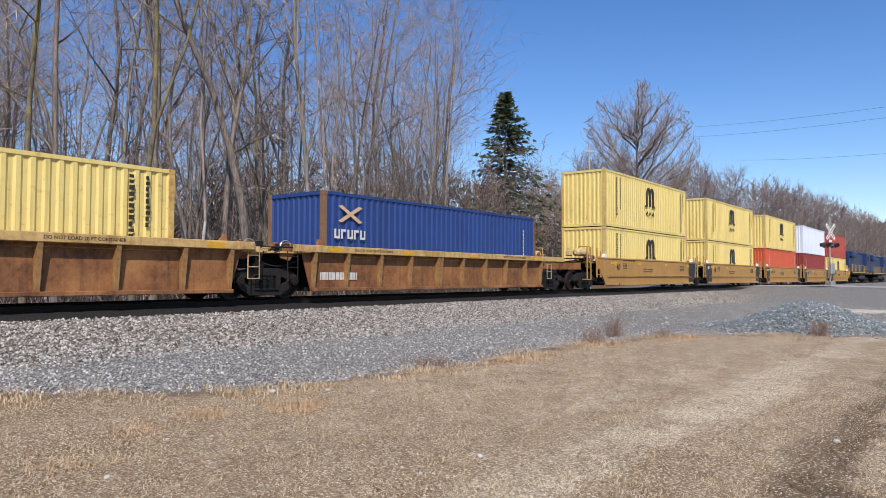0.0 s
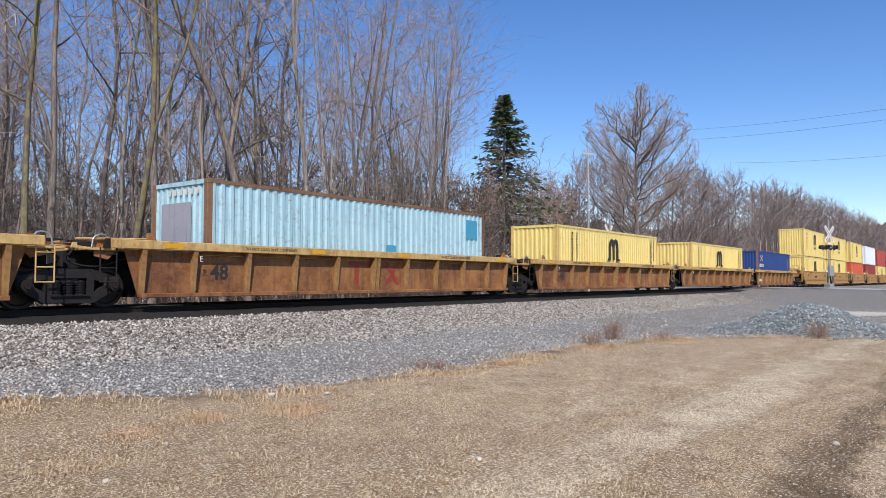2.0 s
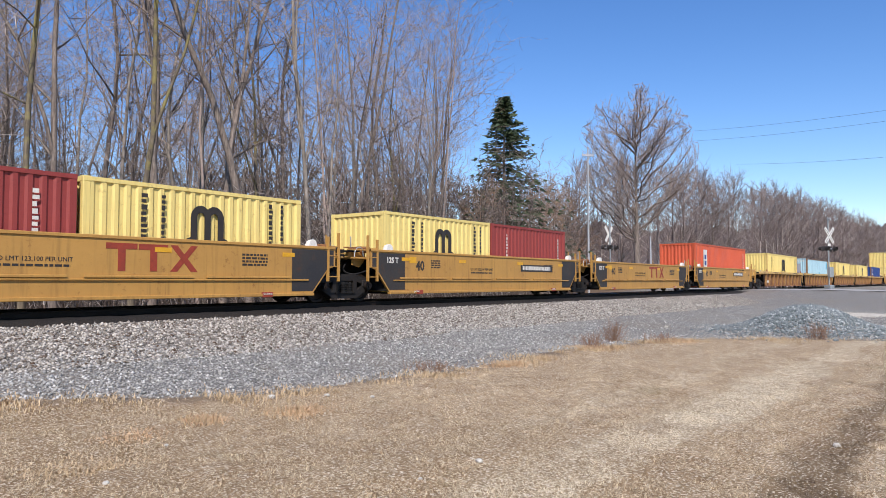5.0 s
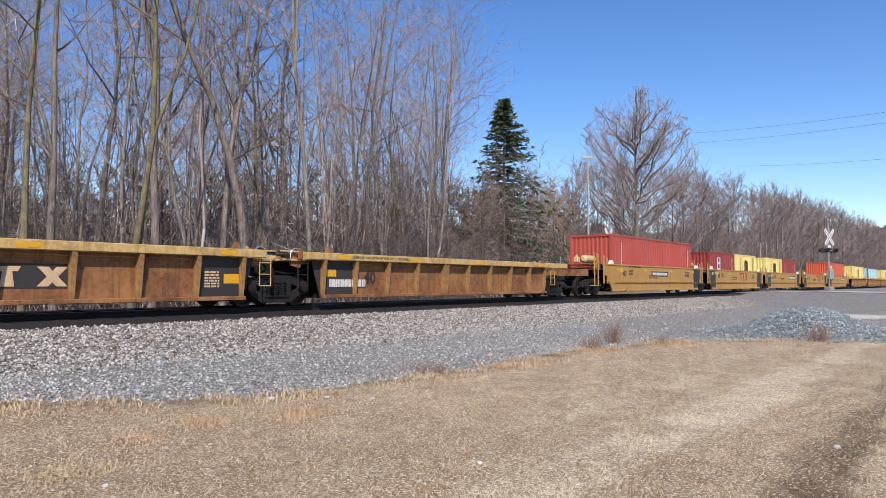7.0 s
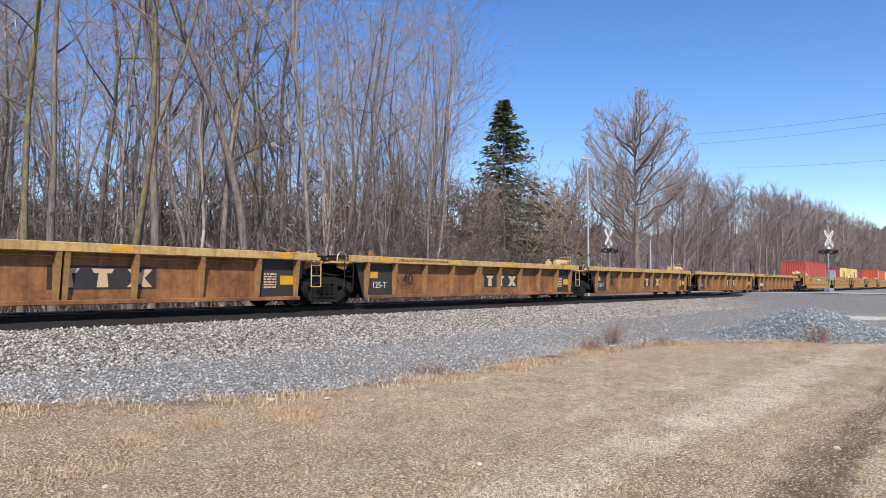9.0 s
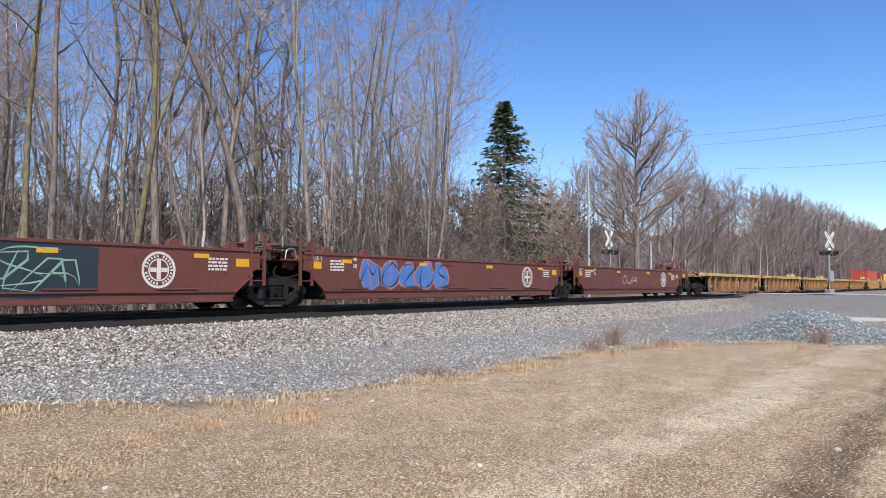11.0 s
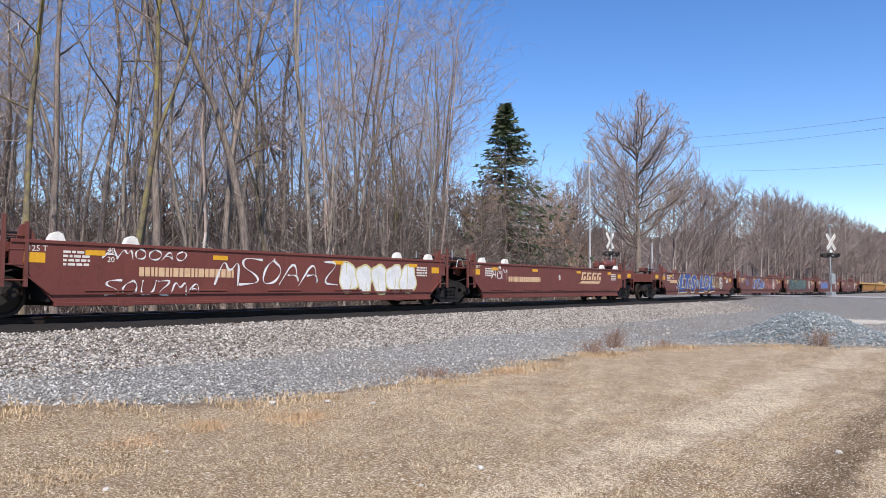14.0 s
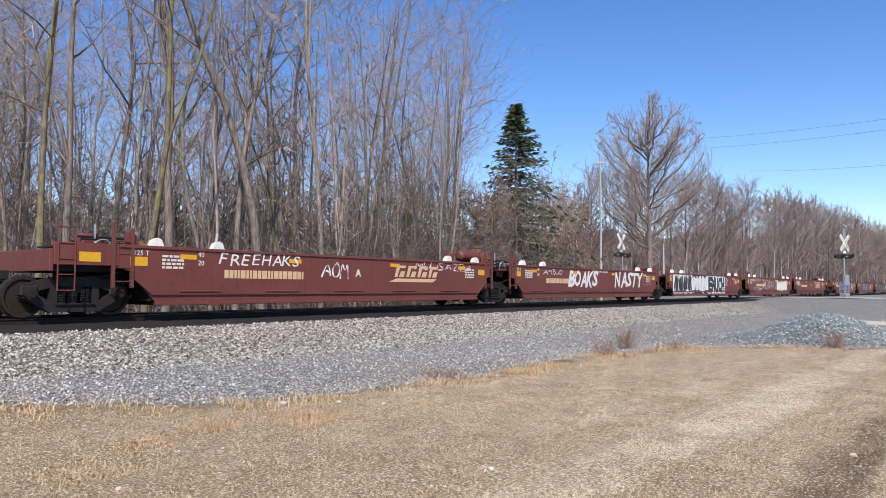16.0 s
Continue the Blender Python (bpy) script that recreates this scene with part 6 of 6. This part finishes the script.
def round_tree(label, seed, height, wide, low, limbs, bark_key, twig_key, name="tree"):
    """Bare tree whose limbs fan out to fill an oval crown."""
    rnd = random.Random(seed)
    wood, fine = [], []
    mid, hz = height * (low + 1) / 2, height * (1 - low) / 2
    top = Vector((0, 0, height * 0.8))
    prev, r = Vector((0, 0, -0.1)), height * 0.021
    trunk = [prev]
    for i in range(6):
        q = Vector((rnd.gauss(0, 0.06), rnd.gauss(0, 0.06), top.z * (i + 1) / 6))
        wood.append((*prev, *q, r, r * 0.74))
        prev, r = q, r * 0.74
        trunk.append(q)

    def limb(p, goal, r, level):
        n = (6, 4, 3)[level]
        bow = Vector((0, 0, -0.05 if level == 0 else -0.05)) * (goal - p).length
        last, rr = p, r
        pts = []
        for i in range(1, n + 1):
            f = i / n
            q = p.lerp(goal, f) + bow * math.sin(f * math.pi) + Vector((rnd.gauss(0, 1), rnd.gauss(0, 1), rnd.gauss(0, 1))) * (goal - p).length * 0.022
            nr = max(0.011, r * (1 - 0.82 * f))
            (wood if level == 0 else fine).append((*last, *q, rr, nr))
            last, rr = q, nr
            pts.append((q, nr))
        if level < 2:
            for q, nr in pts:
                for _ in range((3, 2)[level]):
                    d = (goal - p).normalized() + Vector((rnd.gauss(0, 0.55), rnd.gauss(0, 0.55), rnd.gauss(0.3, 0.4)))
                    e = q + d.normalized() * (goal - p).length * rnd.uniform(0.2, 0.42) * (1, 1.1)[level]
                    k = math.sqrt((e.x / wide) ** 2 + (e.y / wide) ** 2 + ((e.z - mid) / hz) ** 2)
                    if k > 1.03:
                        c = Vector((0, 0, mid))
                        e = c + (e - c) / k * rnd.uniform(0.84, 1.04)
                    limb(q, e, max(0.02, nr * 0.55), level + 1)

    for i in range(limbs):
        az, up = i * 2.399 + rnd.uniform(-0.2, 0.2), rnd.uniform(-0.35, 1.0)
        k = math.sqrt(max(0, 1 - up * up))
        goal = Vector((math.cos(az) * wide * k, math.sin(az) * wide * k, mid + hz * up)) * 1.0
        start = min(max(height * 0.2, goal.z - height * 0.06 - math.hypot(goal.x, goal.y) * rnd.uniform(0.45, 0.9)), top.z * 0.97)
        f = start / top.z * 6
        a = min(5, int(f))
        limb(trunk[a].lerp(trunk[a + 1], min(1, f - a)), goal, height * rnd.uniform(0.003, 0.0055), 0)
    t = empty(name, label, "tree")
    part("trunk", tube_mesh("trunk", wood, M[bark_key], 6), None, t)
    part("crown", tube_mesh("crown", fine, M[twig_key], 3), None, t, "fine bare twigs")
    return t


place(round_tree("broad rounded bare tree standing alone by the crossing", 907, 20.6, 5.9, 0.24, 46, "bark", "twig"), 1128, 72)
edge = [round_tree("bare tree with an open rounded crown", 930 + i, (14, 12)[i], (4.0, 3.4)[i], (0.25, 0.3)[i], 16, "bark", "twig_far") for i in range(2)]
for n_, (px_, d_, k_, s_) in enumerate(((1010, 84, 0, 1.0), (830, 56, 1, 0.95), (1262, 96, 0, 1.05), (945, 78, 1, 1.15))):
    place(edge[k_] if n_ < 2 else copy_thing(edge[k_], pose(0, 0, 0)), px_, d_, n_ * 67, s_)


def spruce(px, depth, height):
    rnd = random.Random(8)
    t = empty("spruce_tree", "tall dark green conical spruce", "tree")
    part("trunk", tube_mesh("trunk", [(0, 0, -0.1, 0, 0, height * 0.5, 0.24, 0.14), (0, 0, height * 0.5, 0, 0, height, 0.14, 0.02)], M["bark"], 8), None, t)
    verts, faces, segs = [], [], []
    z = height * 0.12
    while z < height - 0.15:
        f = 1 - z / height
        for _ in range(8):
            az = rnd.uniform(0, 6.283)
            ln = (0.1 + 7.9 * f ** 1.04) * rnd.uniform(0.5, 1.12) * (1.15 if math.cos(az - radians(-50)) > 0 else 0.95)
            d = Vector((math.cos(az), math.sin(az), 0.15 - 0.45 * f))
            o = Vector((0, 0, z))
            segs.append((*o, *(o + d * ln), 0.03, 0.008))
            side = Vector((-d.y, d.x, 0))
            k = 0.15
            while k < 1:
                c = o + d * ln * k + Vector((0, 0, 0.12 * k))
                for _ in range(3):
                    s = 0.5 * rnd.uniform(0.6, 1.2)
                    a = (d * 0.6 + side * rnd.uniform(-1, 1) + Vector((0, 0, rnd.uniform(-0.55, 0.2)))).normalized() * s
                    w = Vector((rnd.gauss(0, 1), rnd.gauss(0, 1), rnd.gauss(0, 1))).normalized() * s * 0.26
                    i = len(verts)
                    verts += [c - w, c + w, c + a]
                    faces.append((i, i + 1, i + 2))
                k += 0.14 / max(0.35, f)  * 0.6
        z += 0.19 + 0.16 * f
    part("branchwork", tube_mesh("branchwork", segs, M["bark"], 3), None, t)
    part("crown", mesh_of("crown", verts, faces, M["needles"]), None, t, "dark green drooping needle sprays")
    return place(t, px, depth)


spruce(893, 54, 15.6)
tan = [make_tree("tree", "small rounded tan leafless tree", 950 + i, "twig_tan", "twig_tan", height=8.5, girth=0.12, fork=0.3, spread=0.75, first=0.15, limbs=20, twigs=1.3) for i in range(2)]
place(tan[0], 985, 60, 10, 1.0)
place(tan[1], 838, 52, 50, 0.95)
place(copy_thing(tan[1], pose(0, 0, 0)), 1010, 75, 160, 1.2)


# ---- crossing ----
def crossing():
    road = tagged(new("road", None), "pale worn asphalt road over the tracks", "road", kind="structure")
    xs = (59.5, 67.5)
    ys = np.concatenate([np.linspace(-45, 10, 24), np.linspace(10.5, 22.5, 16), np.linspace(24, 120, 30)])
    verts, faces = [], []
    for y in ys:
        for x in xs:
            verts.append((x, y, max(float(ground_z(63, y)) + 0.03, (RAIL_Z - 0.01) if abs(y - TRACK_Y) < 1.9 else 0)))
    for i in range(len(ys) - 1):
        faces.append((2 * i, 2 * i + 1, 2 * i + 3, 2 * i + 2))
    o = part("road_surface", mesh_of("road_surface", verts, faces, M["asphalt"]), None, road)


M["asphalt"] = plain("pale_worn_asphalt", "b4b0a8", "9c978f", 0.9, 0.0, 2, 0.3)
crossing()


def crossing_signal(x, y, height, flip):
    s = empty("crossing_signal", "white railway crossing signal with crossed boards and red lamps", "signal", "crossing signals")
    part("mast", tube(bmesh.new(), (0, 0, 0), (0, 0, height), 0.06, n=10), M["galv"], s)
    part("base", boxed(-0.3, 0.3, -0.3, 0.3, 0, 0.35, bevel=0.04), M["galv"], s)
    part("finial", tube(bmesh.new(), (0, 0, height), (0, 0, height + 0.1), 0.08, 0.02, n=10), M["galv"], s)
    for k, a in enumerate((45, -45)):
        b = part("cross_board", boxed(-0.9, 0.9, -0.012, 0.012, -0.15, 0.15, bevel=0.004), M["white"], s)
        b.matrix_basis = pose(0, -0.09 - 0.03 * k, height - 1.5, 0, a, 0)
        bar = bmesh.new()
        for i in range(-4, 5):
            box(bar, i * 0.18 - 0.06, i * 0.18 + 0.06, -0.016, -0.012, -0.055, 0.055)
        c = part("lettering", bar, M["mark_black"], b)
    part("track_plate", boxed(-0.22, 0.22, -0.1, -0.085, height - 2.4, height - 2.2, bevel=0.01), M["white"], s)
    part("cross_arm", tube(bmesh.new(), (-0.75, -0.1, height - 2.65), (0.75, -0.1, height - 2.65), 0.035, n=8), M["galv"], s)
    for dx in (-0.62, 0.62):
        for dy in (-1, 1):
            lamp = part("lamp_hood", tube(bmesh.new(), (dx, dy * 0.16, height - 2.65), (dx, dy * 0.42, height - 2.62), 0.16, 0.17, n=14, cap=False), M["black"], s)
            part("back_plate", tube(bmesh.new(), (dx, dy * 0.13, height - 2.65), (dx, dy * 0.16, height - 2.65), 0.24, n=18), M["black"], s)
            part("lamp_lens", tube(bmesh.new(), (dx, dy * 0.165, height - 2.65), (dx, dy * 0.2, height - 2.65), 0.13, n=14), M["lens"], s)
    part("bell", tube(bmesh.new(), (0, -0.1, height - 0.1), (0, -0.25, height - 0.1), 0.12, n=12), M["galv"], s)
    part("control_box", boxed(-0.28, 0.28, -0.28, -0.02, 1.0, 1.9, bevel=0.03), M["galv"], s)
    s.matrix_basis = pose(x, y, float(ground_z(x, y)), 0, 0, flip)
    return s


x_, y_ = spot(1467, 61.5)
crossing_signal(x_, y_, 6.1, -21)
x_, y_ = spot(1080, 61)
crossing_signal(x_, y_, 6.2, 177)


M["pole_pale"] = plain("pale_weathered_pole", "b6b6b6", "9c9c9c", 0.8, 0.0, 5, 0.3)


def utility_pole(px, depth, height):
    p = empty("utility_pole", "weathered grey wooden utility pole", "pole", "utility poles")
    part("shaft", tube(bmesh.new(), (0, 0, 0), (0, 0, height), 0.09, 0.06, n=10), M["pole_pale"], p)
    if height > 6:
        part("cross_arm", boxed(-0.5, 0.5, -0.06, 0.06, height - 0.75, height - 0.6), M["pole_pale"], p)
    for dx in (-0.42, 0.42) if height > 6 else ():
        part("insulator", tube(bmesh.new(), (dx, 0, height - 0.6), (dx, 0, height - 0.42), 0.05, 0.03, n=8), M["galv"], p)
    return place(p, px, depth, -40)


utility_pole(1042, 56, 11.7)
utility_pole(1152, 62, 4.6)


def wire(a, b, sag):
    """One hanging cable, its rings joined into a single skin."""
    n, k, r = 24, 4, 0.013
    pts = [(Vector(a).lerp(Vector(b), i / n) - Vector((0, 0, sag * 4 * (i / n) * (1 - i / n)))) for i in range(n + 1)]
    side = (Vector(b) - Vector(a)).cross(Vector((0, 0, 1))).normalized()
    verts = [p + side * r * math.cos(j * 6.2832 / k) + Vector((0, 0, r * math.sin(j * 6.2832 / k))) for p in pts for j in range(k)]
    faces = [(i * k + j, i * k + (j + 1) % k, (i + 1) * k + (j + 1) % k, (i + 1) * k + j) for i in range(n) for j in range(k)]
    return tagged(new("power_line", mesh_of("power_line", verts, faces, M["wire"])), "thin dark overhead power line", "cable", "overhead power lines")


def sky_point(px, py, depth, horizon=502.0):
    x, y = spot(px, depth)
    return (x, y, 1.6 + (horizon - py) / RAY_F * depth)


wire(sky_point(1222, 234, 100), sky_point(1760, 168, 60), 0.4)
wire(sky_point(1222, 252, 100), sky_point(1760, 188, 60), 0.4)
wire(sky_point(1305, 293, 110), sky_point(1760, 262, 66), 0.4)


# ---- loose gravel, stones, weeds and grass ----
def on_slope(rnd, n):
    x = -3 + 55 * rnd.beta(1, 1.7, n)
    y = rnd.uniform(11.3, 14.1, n)
    return x, y


def on_flat(rnd, n):
    x = -2 + 50 * rnd.beta(1, 1.5, n)
    y = edge_y(x).clip(2, 12) + rnd.beta(1, 1.2, n) * (12.2 - edge_y(x).clip(2, 12))
    return x, y


def on_heap(rnd, n):
    x = rnd.normal(25.2, 1.15, n)
    y = rnd.normal(4.6, 1.15, n)
    return x, y


stones("ballast_stones", 40000, 1, on_slope, (0.018, 0.042), M["ballast"], "pale grey angular ballast stones beside the rails")
stones("gravel_stones", 30000, 2, on_flat, (0.013, 0.034), M["bluestone"], "fine blue-grey gravel at the foot of the embankment")
stones("gravel_heap", 10000, 3, on_heap, (0.025, 0.06), M["heapstone"], "heap of blue-grey gravel by the road")


def white_patch(rnd, n):
    x, y = spot(1545, 34)
    return rnd.normal(x, 1.0, n), rnd.normal(y, 0.7, n)


stones("white_gravel", 2200, 6, white_patch, (0.03, 0.07), M["stone_pale"], "patch of white crushed stone by the road")


def house(px, depth):
    h = empty("house", "small pale house seen through the trees", "house")
    part("wall", boxed(-4, 4, -3, 3, 0, 3.2), M["white"], h)
    part("roof", prism(bmesh.new(), [(-4.4, 3.1), (4.4, 3.1), (0.0, 5.4)], -3.4, 3.4), M["pole_wood"], h, "grey shingle roof")
    for x in (-2.2, 1.4):
        w = part("window", boxed(x, x + 0.9, -3.03, -3.0, 1.2, 2.4), M["glass"], h)
        part("window_frame", boxed(x - 0.08, x + 0.98, -3.02, -3.0, 1.1, 1.19), M["white"], w)
    return place(h, px, depth, -20)


house(826, 78)


def single_stone(px, py, size, seed):
    rnd = random.Random(seed)
    depth = 1.55 * RAY_F / (py - 502)
    x, y = spot(px, depth)
    for _ in range(3):
        depth = (1.6 - float(ground_z(x, y))) * RAY_F / (py - 502)
        x, y = spot(px, depth)
    bm = bmesh.new()
    bmesh.ops.create_icosphere(bm, subdivisions=2, radius=size * 0.7)
    for v in bm.verts:
        v.co *= rnd.uniform(0.82, 1.15)
        v.co.z *= 0.65
    ob = part("stone", bm, M["stone_pale"], None)
    tagged(ob, "pale loose stone lying at the gravel's edge", "stone", "loose stones")
    ob.matrix_basis = pose(x, y, float(ground_z(x, y)) + size * 0.25, 0, 0, rnd.uniform(0, 360))


for n_, (px_, py_, s_) in enumerate(((866, 630, 0.07), (1178, 583, 0.1), (483, 708, 0.08), (580, 704, 0.06), (848, 818, 0.05), (196, 857, 0.04), (1473, 790, 0.05),
                                     (660, 706, 0.05), (250, 697, 0.06), (745, 848, 0.03), (300, 790, 0.03))):
    single_stone(px_, py_, s_, n_)


def blades(name, count, seed, region, tall, material, label, wide=0.004, flop=(0.2, 1.3)):
    """Dry grass: bent blades of two pieces each."""
    rnd = np.random.RandomState(seed)
    x, y = region(rnd, count)
    n = len(x)
    z = ground_z(x, y) - 0.005
    h = rnd.uniform(tall[0], tall[1], n)
    a = rnd.uniform(0, 6.283, n)
    bend = rnd.uniform(flop[0], flop[1], n) * h
    w = wide * rnd.uniform(0.7, 1.6, n)
    dx, dy = np.cos(a), np.sin(a)
    p = np.stack([x, y, z], -1)
    side = np.stack([-dy * w, dx * w, np.zeros(n)], -1)
    m = p + np.stack([dx * bend * 0.35, dy * bend * 0.35, h * 0.6], -1)
    t = p + np.stack([dx * bend, dy * bend, h * 0.9], -1)
    co = np.stack([p - side, p + side, m - side * 0.8, m + side * 0.8, t], 1).reshape(-1, 3)
    k = np.arange(n) * 5
    tri = np.stack([np.stack([k, k + 1, k + 3], 1), np.stack([k, k + 3, k + 2], 1), np.stack([k + 2, k + 3, k + 4], 1)], 1).reshape(-1, 3)
    me = bpy.data.meshes.new(name)
    me.vertices.add(len(co))
    me.vertices.foreach_set("co", co.ravel())
    me.loops.add(tri.size)
    me.loops.foreach_set("vertex_index", tri.ravel())
    me.polygons.add(len(tri))
    me.polygons.foreach_set("loop_start", np.arange(len(tri)) * 3)
    me.update()
    me.materials.append(material)
    return tagged(new(name, me), label, "grass", kind="stuff")


def on_lawn(rnd, n):
    d = 4.2 + rnd.beta(1.0, 1.9, n) * 18
    px = rnd.uniform(-60, 1640, n)
    yaw = radians(37.12)
    off = (px - 784) / RAY_F * d
    x, y = d * math.cos(yaw) + off * math.sin(yaw), d * math.sin(yaw) - off * math.cos(yaw)
    keep = y < edge_y(x) - 0.15 + rnd.normal(0, 0.35, n)
    return x[keep], y[keep]


def on_edge(rnd, n):
    x = rnd.uniform(0, 22.5, n)
    clump = np.sin(x * 2.1) + np.sin(x * 5.3 + 1) + rnd.normal(0, 0.7, n)
    x = x[clump > 0.2]
    return x, edge_y(x) + rnd.normal(-0.25, 0.35, len(x))


M["straw_rust"] = leafy("orange_tan_dead_blades", "cfae86", "b08a64")


def tuft(px, py, wide, deep):
    """Where a patch of longer dead grass grows."""
    depth = 1.55 * RAY_F / (py - 502)
    cx, cy = spot(px, depth)

    def region(rnd, n):
        return rnd.normal(cx, wide, n), rnd.normal(cy, deep, n)
    return region


blades("lawn_grass", 230000, 4, on_lawn, (0.010, 0.026), M["straw"], "short dry tan lawn grass", 0.0026, (0.8, 3.0))
blades("edge_grass", 15000, 5, on_edge, (0.03, 0.11), M["straw_pale"], "longer pale dead grass along the gravel's edge", 0.005)
for n_, (px_, py_, w_, d_, c_) in enumerate(((535, 722, 0.22, 0.16, 1000), (370, 738, 0.14, 0.14, 500), (250, 765, 0.2, 0.15, 400), (1050, 616, 0.3, 0.25, 900),
                                             (900, 642, 0.3, 0.2, 700), (150, 820, 0.2, 0.2, 500), (1200, 606, 0.4, 0.3, 600))):
    blades("dead_grass", c_, 60 + n_, tuft(px_, py_, w_, d_), (0.02, 0.05) if py_ > 700 else (0.03, 0.08), M["straw_rust"] if n_ != 5 else M["straw_pale"], "patch of longer orange-tan dead grass in the lawn", 0.004, (0.3, 1.6))


def weeds():
    for n, (px, py, h, s) in enumerate(((1085, 600, 0.6, 0.3), (765, 650, 0.22, 0.5), (1170, 603, 0.25, 0.6), (1448, 598, 0.55, 0.35), (1045, 612, 0.4, 0.4),
                                        (520, 715, 0.13, 0.6), (360, 735, 0.1, 0.3), (1380, 603, 0.2, 0.8))):
        depth = 1.5 * RAY_F / (py - 502)
        x, y = spot(px, depth)
        rnd = random.Random(n + 40)
        segs = []
        for i in range(60):
            a, b = rnd.gauss(0, s * 0.4), rnd.gauss(0, s * 0.4)
            p = Vector((a, b, 0))
            d = Vector((rnd.gauss(0, 0.35), rnd.gauss(0, 0.35), 1)).normalized()
            q = p + d * h * rnd.uniform(0.5, 1)
            segs.append((*p, *q, 0.005, 0.002))
            for _ in range(3):
                c = p.lerp(q, rnd.uniform(0.4, 1))
                e = (d + Vector((rnd.gauss(0, 0.6), rnd.gauss(0, 0.6), 0))).normalized()
                segs.append((*c, *(c + e * h * 0.25), 0.003, 0.0015))
        ob = tagged(new("dead_weed", tube_mesh("dead_weed", segs, M["straw_pale"] if n in (5, 6, 7) else M["weed"], 3)), "clump of dead red-brown weed stalks at the gravel's edge", "weed", "dead weeds", "stuff")
        ob.matrix_basis = pose(x, y, float(ground_z(x, y)))


weeds()


def motions():
    for thing, x, y, z in MOVERS:
        walk(thing, [(0.0, pose(x, y, z)), (8.0, pose(x + SPEED * 8, y, z)), (16.0, pose(x + SPEED * 16, y, z))])


motions()
